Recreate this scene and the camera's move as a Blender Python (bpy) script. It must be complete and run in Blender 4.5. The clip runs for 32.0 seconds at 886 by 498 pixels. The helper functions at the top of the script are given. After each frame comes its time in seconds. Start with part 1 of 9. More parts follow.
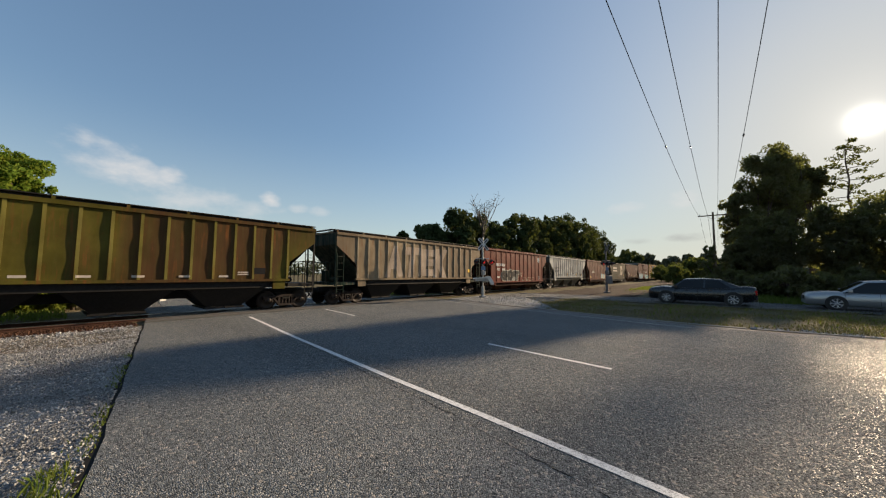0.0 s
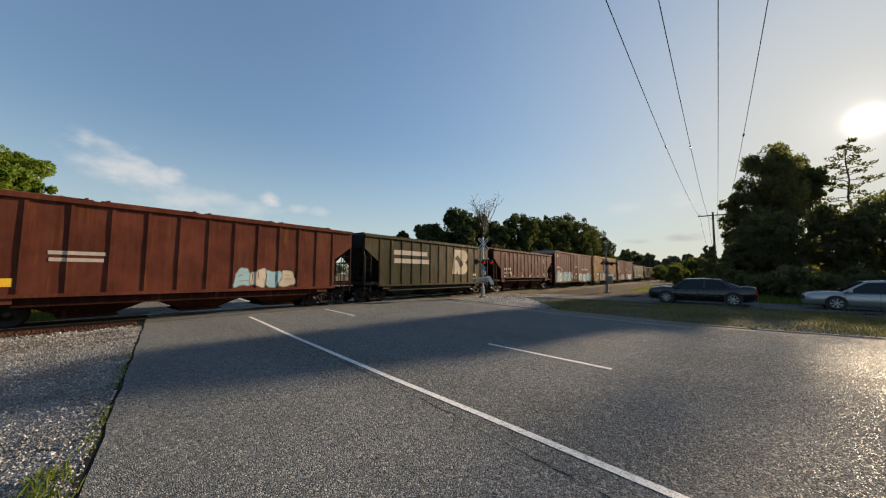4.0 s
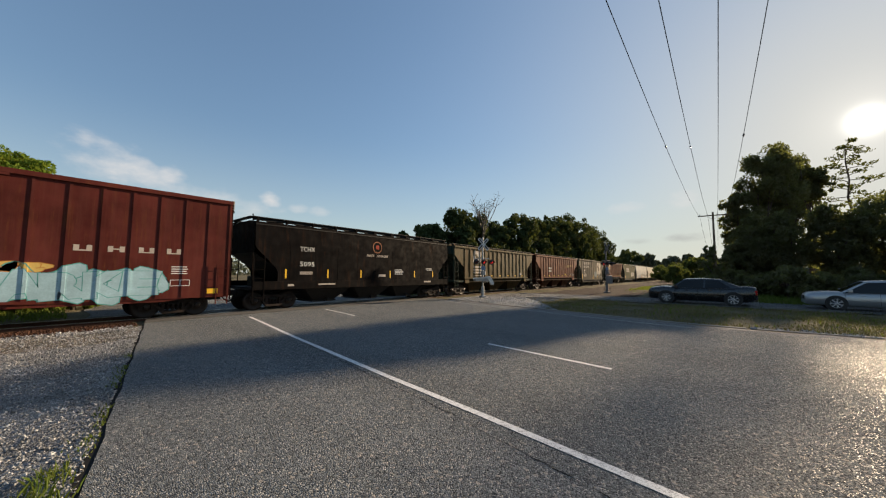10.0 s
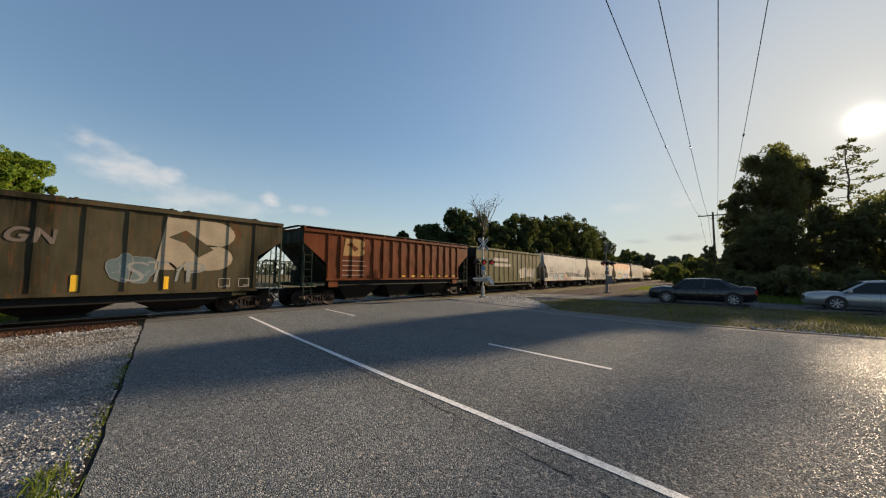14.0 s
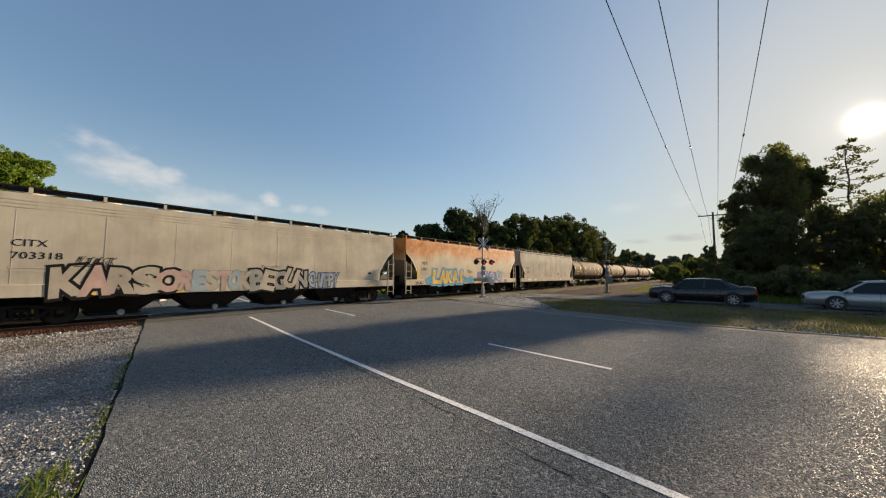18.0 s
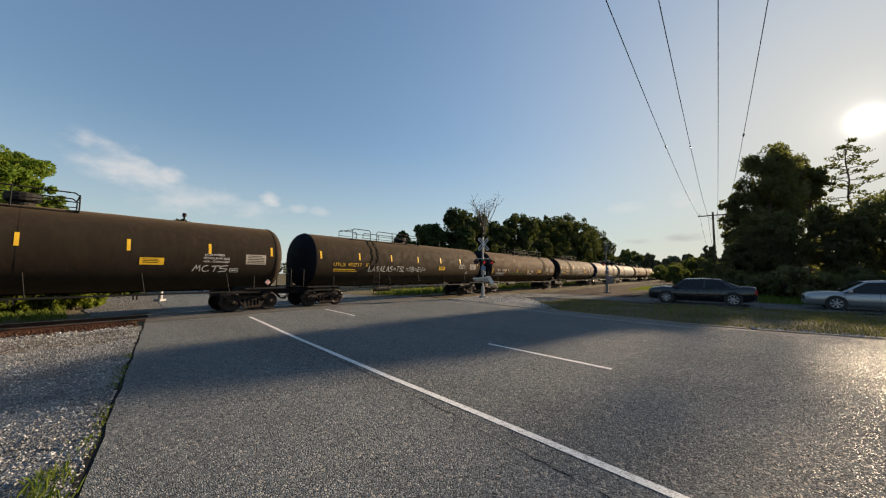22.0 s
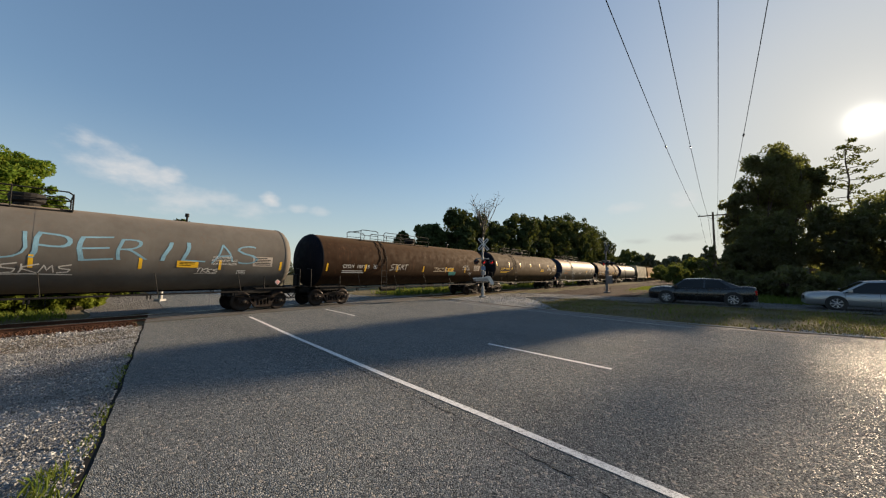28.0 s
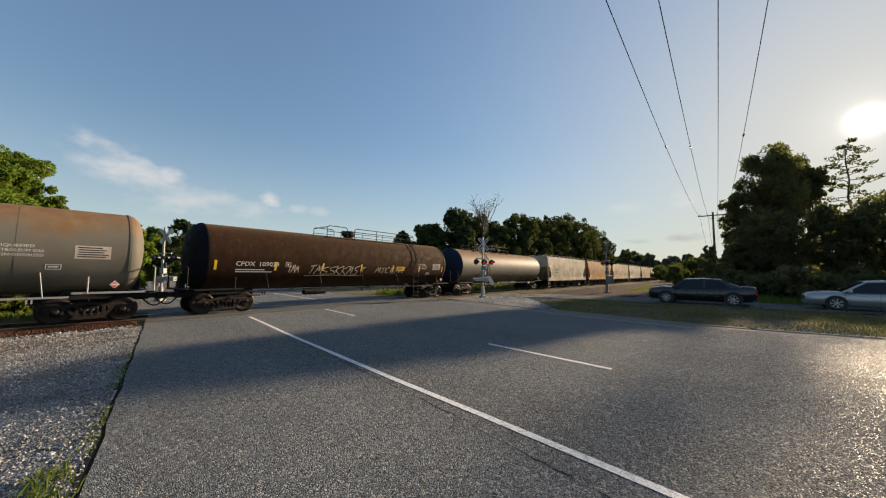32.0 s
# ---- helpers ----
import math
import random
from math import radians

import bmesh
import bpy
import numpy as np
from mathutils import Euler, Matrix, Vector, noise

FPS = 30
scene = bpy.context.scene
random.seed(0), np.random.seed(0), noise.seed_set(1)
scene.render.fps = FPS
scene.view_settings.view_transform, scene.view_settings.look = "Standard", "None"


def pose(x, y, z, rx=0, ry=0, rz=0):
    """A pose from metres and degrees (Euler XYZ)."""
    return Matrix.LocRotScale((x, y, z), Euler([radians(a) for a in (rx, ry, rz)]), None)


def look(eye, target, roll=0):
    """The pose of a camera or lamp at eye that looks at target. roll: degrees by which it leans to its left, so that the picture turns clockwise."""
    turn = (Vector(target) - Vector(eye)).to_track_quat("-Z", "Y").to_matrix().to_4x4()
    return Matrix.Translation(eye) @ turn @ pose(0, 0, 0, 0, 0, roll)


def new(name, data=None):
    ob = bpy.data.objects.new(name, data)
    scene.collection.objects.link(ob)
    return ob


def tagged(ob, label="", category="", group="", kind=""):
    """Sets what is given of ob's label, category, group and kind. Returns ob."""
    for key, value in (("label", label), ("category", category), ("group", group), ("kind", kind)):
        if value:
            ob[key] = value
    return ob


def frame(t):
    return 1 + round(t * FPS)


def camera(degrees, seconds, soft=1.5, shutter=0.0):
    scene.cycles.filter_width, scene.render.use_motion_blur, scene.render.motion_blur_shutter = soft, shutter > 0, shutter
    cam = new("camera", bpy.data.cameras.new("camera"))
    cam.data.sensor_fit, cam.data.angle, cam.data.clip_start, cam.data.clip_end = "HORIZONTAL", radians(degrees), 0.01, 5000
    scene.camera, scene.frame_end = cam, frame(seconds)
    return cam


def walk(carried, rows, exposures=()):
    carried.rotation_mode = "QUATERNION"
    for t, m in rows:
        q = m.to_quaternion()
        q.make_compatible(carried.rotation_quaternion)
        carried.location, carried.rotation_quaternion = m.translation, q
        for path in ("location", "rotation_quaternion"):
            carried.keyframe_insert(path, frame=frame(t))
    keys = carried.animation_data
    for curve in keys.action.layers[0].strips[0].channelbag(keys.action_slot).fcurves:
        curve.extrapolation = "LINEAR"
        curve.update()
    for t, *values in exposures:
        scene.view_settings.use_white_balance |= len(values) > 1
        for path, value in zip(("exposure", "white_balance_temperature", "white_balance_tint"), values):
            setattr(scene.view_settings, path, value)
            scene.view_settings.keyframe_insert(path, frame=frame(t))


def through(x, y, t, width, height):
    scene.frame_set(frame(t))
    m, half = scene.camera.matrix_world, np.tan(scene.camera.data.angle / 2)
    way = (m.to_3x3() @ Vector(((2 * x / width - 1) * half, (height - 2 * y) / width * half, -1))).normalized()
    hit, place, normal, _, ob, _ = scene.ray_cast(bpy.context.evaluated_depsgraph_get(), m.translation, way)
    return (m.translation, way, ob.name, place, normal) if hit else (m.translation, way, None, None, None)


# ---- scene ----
V_TRAIN = 14.6          # metres a second, towards -x
RAIL_Z = 0.09           # top of the rails
TRACK_Y = 17.7
EYE = (0.0, 0.0, 1.85)
HEAD, PITCH = radians(39.479), radians(4.265)
cam = camera(106.07, 32.0, soft=1.2)
AIM = (EYE[0] + math.cos(HEAD) * math.cos(PITCH), EYE[1] + math.sin(HEAD) * math.cos(PITCH), EYE[2] + math.sin(PITCH))
STAND = look(EYE, AIM, 0.35)
walk(cam, [(0, STAND), (32, STAND)], exposures=[(0, 1.15), (32, 1.15)])

# ---- light ----
SUN_AZ, SUN_EL = radians(-13.2), radians(16.3)
world = bpy.data.worlds.new("sky")
scene.world = world
world.use_nodes = True
wt = world.node_tree
wt.nodes.clear()


def wnode(kind, operation=None, blend=None):
    n = wt.nodes.new(kind)
    if operation:
        n.operation = operation
    if blend:
        n.blend_type = blend
    return n


def wmath(op, a, b=0.0, c=None):
    n = wnode("ShaderNodeMath", operation=op)
    for i, v in enumerate((a, b, c)):
        if v is None:
            continue
        if isinstance(v, (int, float)):
            n.inputs[i].default_value = v
        else:
            wt.links.new(v, n.inputs[i])
    return n.outputs[0]


sky = wnode("ShaderNodeTexSky")
sky.sky_type, sky.sun_disc, sky.sun_elevation, sky.sun_rotation = "NISHITA", False, SUN_EL, math.pi / 2 - SUN_AZ
sky.altitude, sky.air_density, sky.dust_density, sky.ozone_density = 0, 1.0, 0.25, 0.9
tex = wnode("ShaderNodeTexCoord")
sep = wnode("ShaderNodeSeparateXYZ")
wt.links.new(tex.outputs["Generated"], sep.inputs[0])
az = wmath("ARCTAN2", sep.outputs[1], sep.outputs[0])
el = wmath("ARCSINE", sep.outputs[2])
comb = wnode("ShaderNodeCombineXYZ")
wt.links.new(az, comb.inputs[0])
wt.links.new(wmath("MULTIPLY", el, 1.7), comb.inputs[1])
puff = wnode("ShaderNodeTexNoise")
puff.inputs["Scale"].default_value, puff.inputs["Detail"].default_value, puff.inputs["Roughness"].default_value = 15.0, 7.0, 0.56
wt.links.new(comb.outputs[0], puff.inputs["Vector"])


def cloud(a0, e0, sa, se, tilt, amount):
    """A soft cloud round azimuth a0 and height e0 (degrees), sa by se degrees wide."""
    da, de = wmath("SUBTRACT", az, radians(a0)), wmath("SUBTRACT", el, radians(e0))
    u = wmath("ADD", wmath("MULTIPLY", da, math.cos(tilt)), wmath("MULTIPLY", de, math.sin(tilt)))
    v = wmath("SUBTRACT", wmath("MULTIPLY", de, math.cos(tilt)), wmath("MULTIPLY", da, math.sin(tilt)))
    u, v = wmath("DIVIDE", u, radians(sa)), wmath("DIVIDE", v, radians(se))
    r2 = wmath("ADD", wmath("MULTIPLY", u, u), wmath("MULTIPLY", v, v))
    inside = wmath("SUBTRACT", 1.0, r2)
    body = wmath("ADD", inside, wmath("MULTIPLY", wmath("SUBTRACT", puff.outputs["Fac"], 0.5), 3.2))
    soft = wnode("ShaderNodeMapRange")
    soft.interpolation_type = "SMOOTHSTEP"
    wt.links.new(body, soft.inputs["Value"])
    soft.inputs["From Min"].default_value, soft.inputs["From Max"].default_value = -0.1, 1.9
    soft.inputs["To Max"].default_value = amount
    return soft.outputs[0]


CLOUDS = [(85.2, 14.9, 4.6, 1.1, 0.40, 0.72), (82.0, 13.5, 3.6, 1.2, 0.36, 0.7), (79.4, 12.8, 2.2, 1.6, 0.15, 0.85), (83.2, 12.4, 6.4, 3.0, 0.38, 0.86), (85.0, 12.2, 4.0, 2.2, 0.3, 0.5),
          (79.0, 10.2, 6.4, 2.6, 0.1, 0.62), (73.6, 10.6, 3.0, 1.5, 0, 0.5), (67.3, 11.0, 1.7, 1.5, 0, 0.85), (69.5, 9.4, 4.4, 1.7, 0, 0.5), (63.1, 10.2, 1.6, 0.9, 0, 0.5), (60.2, 9.9, 1.8, 0.9, 0, 0.4),
          (3.2, 10.6, 2.2, 1.4, 0, 0.6), (10.3, 10.0, 2.8, 1.0, 0, 0.4)]
total = None
for row in CLOUDS:
    c = cloud(*row)
    total = c if total is None else wmath("MAXIMUM", total, c)
# haze evens out the glow round the sun
lum = wnode("ShaderNodeRGBToBW")
wt.links.new(sky.outputs[0], lum.inputs[0])
veil = wmath("ADD", 0.86, wmath("MULTIPLY", lum.outputs[0], 0.205))
hazy = wnode("ShaderNodeVectorMath", "DIVIDE")
wt.links.new(sky.outputs[0], hazy.inputs[0])
wt.links.new(veil, hazy.inputs[1])
# a cream aureole of haze round the sun
aim = wnode("ShaderNodeVectorMath", "DOT_PRODUCT")
wt.links.new(tex.outputs["Generated"], aim.inputs[0])
aim.inputs[1].default_value = (math.cos(SUN_AZ) * math.cos(SUN_EL), math.sin(SUN_AZ) * math.cos(SUN_EL), math.sin(SUN_EL))
toward = wmath("MAXIMUM", aim.outputs["Value"], 0.0)
low_haze = wnode("ShaderNodeMixRGB")
wt.links.new(wmath("MULTIPLY", wmath("POWER", wmath("SUBTRACT", 1.0, wmath("MINIMUM", wmath("MULTIPLY", wmath("MAXIMUM", el, 0.0), 2.5), 1.0)), 1.9), 0.75), low_haze.inputs[0])
deep = wnode("ShaderNodeVectorMath", "MULTIPLY")
wt.links.new(hazy.outputs[0], deep.inputs[0])
deep.inputs[1].default_value = (0.93, 1.0, 1.04)
wt.links.new(deep.outputs[0], low_haze.inputs[1])
low_haze.inputs[2].default_value = (3.3, 3.65, 3.7, 1)
aureole = low_haze
for power, amount, tone in ((6.0, 0.42, (3.5, 3.35, 3.0, 1)), (36.0, 0.36, (4.0, 3.85, 3.5, 1)), (420.0, 0.55, (5.2, 5.0, 4.6, 1)), (5000.0, 0.9, (14.0, 13.5, 12.0, 1)), (20000.0, 1.0, (120.0, 112.0, 98.0, 1))):
    ring = wnode("ShaderNodeMixRGB")
    wt.links.new(wmath("MULTIPLY", wmath("POWER", toward, power), amount), ring.inputs[0])
    wt.links.new(aureole.outputs[0], ring.inputs[1])
    ring.inputs[2].default_value = tone
    aureole = ring
white = wnode("ShaderNodeMixRGB")
wt.links.new(total, white.inputs[0])
wt.links.new(aureole.outputs[0], white.inputs[1])
white.inputs[2].default_value = (4.0, 3.85, 3.75, 1)
low = None
for row in [(3.0, 5.25, 3.0, 0.75, 0, 0.75), (9.1, 5.05, 2.3, 0.55, 0, 0.6)]:
    c = cloud(*row)
    low = c if low is None else wmath("MAXIMUM", low, c)
grey = wnode("ShaderNodeMixRGB")
wt.links.new(low, grey.inputs[0])
wt.links.new(white.outputs[0], grey.inputs[1])
grey.inputs[2].default_value = (2.1, 2.1, 2.05, 1)
back = wnode("ShaderNodeBackground")
back.inputs["Strength"].default_value = 0.088
wt.links.new(grey.outputs[0], back.inputs["Color"])
wt.links.new(back.outputs[0], wnode("ShaderNodeOutputWorld").inputs[0])

sun_data = bpy.data.lights.new("sun", "SUN")
sun_data.energy, sun_data.angle, sun_data.color = 4.4, radians(1.1), (1.0, 0.77, 0.52)
sun = new("sun", sun_data)
SUN_DIR = Vector((math.cos(SUN_AZ) * math.cos(SUN_EL), math.sin(SUN_AZ) * math.cos(SUN_EL), math.sin(SUN_EL)))
sun.matrix_world = look(SUN_DIR * 200, (0, 0, 0))


# ---- materials ----
class Mat:
    """A small node-material writer."""

    def __init__(self, name, rough=0.7, metal=0.0, spec=0.5):
        self.m = bpy.data.materials.new(name)
        self.m.use_nodes = True
        self.t = self.m.node_tree
        self.b = self.t.nodes["Principled BSDF"]
        self.b.inputs["Roughness"].default_value, self.b.inputs["Metallic"].default_value = rough, metal
        self.b.inputs["Specular IOR Level"].default_value = spec
        self.c = self.t.nodes.new("ShaderNodeTexCoord")

    def node(self, kind):
        return self.t.nodes.new(kind)

    def put(self, sock, v):
        if isinstance(v, (int, float)):
            sock.default_value = v
        elif isinstance(v, tuple):
            sock.default_value = v if len(v) == 4 or len(sock.default_value) == 3 else (*v, 1)
        else:
            self.t.links.new(v, sock)

    def coords(self, scale=(1, 1, 1), space="Object", shift=True):
        mp = self.node("ShaderNodeMapping")
        mp.inputs["Scale"].default_value = scale
        self.t.links.new(self.c.outputs[space], mp.inputs[0])
        return mp.outputs[0]

    def noise(self, scale=5.0, detail=4.0, rough=0.6, stretch=(1, 1, 1), space="Object"):
        n = self.node("ShaderNodeTexNoise")
        n.inputs["Scale"].default_value, n.inputs["Detail"].default_value, n.inputs["Roughness"].default_value = scale, detail, rough
        self.t.links.new(self.coords(stretch, space), n.inputs["Vector"])
        return n.outputs["Fac"]

    def cells(self, scale, feature="F1", space="Object", out="Distance"):
        n = self.node("ShaderNodeTexVoronoi")
        n.feature = feature
        n.inputs["Scale"].default_value = scale
        self.t.links.new(self.coords((1, 1, 1), space), n.inputs["Vector"])
        return n.outputs[out]

    def span(self, v, a, b, lo=0.0, hi=1.0):
        n = self.node("ShaderNodeMapRange")
        self.put(n.inputs["Value"], v)
        for k, w in zip(("From Min", "From Max", "To Min", "To Max"), (a, b, lo, hi)):
            n.inputs[k].default_value = w
        return n.outputs[0]

    def mix(self, fac, a, b, blend="MIX"):
        n = self.node("ShaderNodeMixRGB")
        n.blend_type = blend
        for s, v in zip(n.inputs, (fac, a, b)):
            self.put(s, v)
        return n.outputs[0]

    def math(self, op, a, b=0.0):
        n = self.node("ShaderNodeMath")
        n.operation = op
        self.put(n.inputs[0], a)
        self.put(n.inputs[1], b)
        return n.outputs[0]

    def bump(self, h, strength=0.3, dist=0.01):
        n = self.node("ShaderNodeBump")
        n.inputs["Strength"].default_value, n.inputs["Distance"].default_value = strength, dist
        self.put(n.inputs["Height"], h)
        self.t.links.new(n.outputs[0], self.b.inputs["Normal"])

    def color(self, v):
        self.put(self.b.inputs["Base Color"], v)
        return self

    def rough(self, v):
        self.put(self.b.inputs["Roughness"], v)
        return self


def plain(name, col, rough=0.6, metal=0.0, var=0.25, scale=3.0, bump=0.0, spec=0.3):
    """A painted or bare surface with a little mottling and grain."""
    m = Mat(name, rough, metal, spec)
    n = m.mix(m.noise(scale, 5), tuple(c * (1 - var) for c in col), tuple(min(1, c * (1 + var)) for c in col))
    m.color(m.mix(m.span(m.noise(scale * 13, 3), 0.35, 0.75, 0, 0.35), n, tuple(c * 0.6 for c in col)))
    m.rough(m.span(m.noise(scale * 3), 0.3, 0.7, max(0.05, rough - 0.12), min(1, rough + 0.12)))
    if bump:
        m.bump(m.noise(scale * 20, 4), bump, 0.004)
    return m.m


def wagon_paint(name, col, rust=0.25, rough=0.55, patch=None, dust=(0.30, 0.25, 0.19), dust_amt=0.35, gloss=0.035, tint=None):
    """Weathered rolling-stock paint: vertical run-off streaks, rust bloom, road dust and a second, repainted tone."""
    m = Mat(name, rough, 0, gloss)
    col = tuple(c * 0.75 for c in col)
    dust = tuple(c * 0.75 for c in dust)
    # warm tint puts the low sun's golden reflection into the gloss colour
    if tint:
        m.b.inputs["Specular Tint"].default_value = (*tint, 1)
    calm = 0.5 if dust_amt < 0.2 else 1.0
    base = m.mix(m.span(m.noise(0.7, 5), 0.35, 0.65), tuple(c * (1 - 0.30 * calm) for c in col), tuple(min(1, c * (1 + 0.26 * calm)) for c in col))
    if patch:
        base = m.mix(m.span(m.noise(0.32, 3, 0.5, (1, 1, 0.35)), 0.5, 0.62), base, patch)
    streak = m.span(m.noise(4.0, 6, 0.65, (1.6, 1.6, 0.12)), 0.42, 0.66)
    base = m.mix(m.math("MULTIPLY", streak, dust_amt), base, dust)
    runs = m.span(m.noise(7.0, 5, 0.6, (1.3, 1.3, 0.10)), 0.52, 0.72)
    blots = m.span(m.noise(1.1, 7, 0.68), 0.42, 0.60)
    base = m.mix(m.math("MULTIPLY", m.math("MULTIPLY", runs, blots), min(1.0, rust * 2.6)), base, (0.16, 0.062, 0.022))
    spots = m.span(m.noise(9.0, 8, 0.7), 0.60, 0.72)
    base = m.mix(m.math("MULTIPLY", spots, rust), base, (0.11, 0.045, 0.02))
    soot = m.span(m.noise(1.6, 7, 0.66, (1, 1, 0.45)), 0.46, 0.66)
    base = m.mix(m.math("MULTIPLY", soot, dust_amt), base, tuple(c * 0.45 for c in col))
    m.color(base)
    # tinted paints also get a warm sheen for the grazing sun glow
    if tint:
        m.b.inputs["Sheen Weight"].default_value, m.b.inputs["Sheen Roughness"].default_value = 0.10, 0.45
        m.b.inputs["Sheen Tint"].default_value = (1.0, 0.72, 0.42, 1)
    m.rough(m.span(m.noise(3.0, 4), 0.3, 0.7, rough - 0.12, min(1, rough + 0.18)))
    m.bump(m.noise(2.2, 3), 0.2, 0.014)
    return m.m


def roof_rust_paint(name, col, rust_a, rust_b):
    """Pale paint with orange rust washed down from the roof edge in uneven tongues."""
    m = Mat(name, 0.6, 0, 0.12)
    col = tuple(c * 0.86 for c in col)
    base = m.mix(m.span(m.noise(0.7, 5), 0.35, 0.65), tuple(c * 0.88 for c in col), tuple(c * 1.08 for c in col))
    pos = m.node("ShaderNodeSeparateXYZ")
    m.t.links.new(m.c.outputs["Object"], pos.inputs[0])
    tongue = m.math("MULTIPLY", m.math("SUBTRACT", m.noise(0.75, 5, 0.6, (1, 1, 0.25)), 0.5), 2.6)
    reach = m.math("ADD", pos.outputs[2], tongue)
    wash = m.span(m.math("ADD", reach, m.math("MULTIPLY", m.noise(6.0, 6, 0.65, (1, 1, 0.2)), 0.5)), 3.05, 3.75, 0.0, 0.95)
    base = m.mix(wash, base, m.mix(m.span(m.noise(2.5, 6), 0.35, 0.65), rust_a, rust_b))
    runs = m.math("MULTIPLY", m.span(m.noise(8.0, 5, 0.6, (1.3, 1.3, 0.08)), 0.55, 0.75), m.span(m.noise(1.1, 6), 0.42, 0.65))
    base = m.mix(m.math("MULTIPLY", runs, 0.45), base, rust_a)
    m.color(base)
    m.bump(m.noise(2.2, 3), 0.25, 0.03)
    return m.m


def asphalt_mat():
    """Worn asphalt: dark binder, stone chips of many tones, a few polished ones that catch the sun, pits and wheel-path stains."""
    m = Mat("asphalt", 0.62, 0, 0.04)
    grey = m.node("ShaderNodeSeparateColor")
    m.t.links.new(m.cells(74.0, out="Color"), grey.inputs[0])
    big = m.node("ShaderNodeSeparateColor")
    m.t.links.new(m.cells(31.0, out="Color"), big.inputs[0])
    tone = m.span(grey.outputs[0], 0.05, 1.0, 0.40, 1.70)
    base = m.mix(m.span(m.noise(0.22, 6, 0.6, (2.2, 0.25, 1)), 0.3, 0.7), (0.116, 0.124, 0.126), (0.158, 0.167, 0.168))
    base = m.mix(m.span(m.noise(1.7, 5), 0.35, 0.7, 0, 0.6), base, (0.116, 0.124, 0.126))
    base = m.mix(m.span(m.noise(0.11, 5, 0.55, (3.5, 0.2, 1)), 0.48, 0.62, 0, 0.4), base, (0.090, 0.092, 0.090))
    col = m.mix(1.0, base, m.mix(0.0, tone, tone), "MULTIPLY")
    col = m.mix(m.span(grey.outputs[1], 0.90, 0.94), col, (0.36, 0.35, 0.32))
    col = m.mix(m.span(big.outputs[1], 0.955, 0.975, 0, 0.8), col, (0.34, 0.31, 0.27))
    pits = m.span(m.noise(24.0, 5, 0.7), 0.615, 0.665)
    col = m.mix(m.math("MULTIPLY", pits, m.span(m.noise(0.9, 4), 0.42, 0.6, 0.45, 1.0)), col, (0.020, 0.020, 0.019))
    stain = m.span(m.noise(3.1, 7, 0.7), 0.62, 0.74)
    col = m.mix(m.math("MULTIPLY", stain, 0.35), col, (0.035, 0.034, 0.033))
    m.color(col)
    polished = m.span(grey.outputs[2], 0.84, 0.90)
    m.put(m.b.inputs["Specular IOR Level"], m.span(polished, 0, 1, 0.02, 0.085))
    m.b.inputs["Specular Tint"].default_value = (1.0, 0.72, 0.40, 1)
    m.rough(m.span(polished, 0, 1, 0.88, 0.36))
    d = m.cells(74.0)
    lumps = m.math("ADD", m.math("MULTIPLY", d, -1.0), m.math("MULTIPLY", m.noise(30, 3), 0.4))
    m.bump(m.math("SUBTRACT", m.math("SUBTRACT", lumps, m.math("MULTIPLY", m.cells(31.0), 0.5)), m.math("MULTIPLY", pits, 0.5)), 0.85, 0.014)
    return m.m


def worn_line(name, col):
    m = Mat(name, 0.6)
    wear = m.span(m.math("ADD", m.math("MULTIPLY", m.cells(70.0), 0.5), m.noise(14, 6, 0.7)), 0.72, 1.1)
    m.color(m.mix(wear, col, (0.13, 0.125, 0.12)))
    m.bump(m.cells(85.0), -0.4, 0.006)
    return m.m


def gravel_mat(name, a, b, scale=26.0):
    m = Mat(name, 0.9, 0, 0.06)
    sepc = m.node("ShaderNodeSeparateColor")
    m.t.links.new(m.cells(scale, out="Color"), sepc.inputs[0])
    col = m.mix(sepc.outputs[0], a, b)
    col = m.mix(m.span(m.noise(0.8, 6), 0.4, 0.7, 0, 0.7), col, tuple(x * 0.62 for x in a))
    edge = m.span(m.cells(scale, "DISTANCE_TO_EDGE"), 0.0, 0.09)
    m.color(m.mix(edge, tuple(x * 0.25 for x in a), col))
    m.bump(m.math("SUBTRACT", m.noise(scale * 2.5, 3), m.math("MULTIPLY", m.cells(scale), 1.6)), 1.0, 0.03)
    return m.m


def earth_mat():
    m = Mat("grassy_earth", 0.95, 0, 0.06)
    col = m.mix(m.span(m.noise(0.35, 6, 0.65), 0.36, 0.58), (0.105, 0.095, 0.050), (0.20, 0.162, 0.108))
    col = m.mix(m.span(m.noise(5.0, 6, 0.7), 0.4, 0.7), col, (0.095, 0.085, 0.040))
    col = m.mix(m.span(m.noise(38.0, 4), 0.5, 0.75), col, (0.035, 0.035, 0.015))
    m.color(col)
    m.bump(m.noise(30, 6, 0.7), 0.9, 0.05)
    return m.m


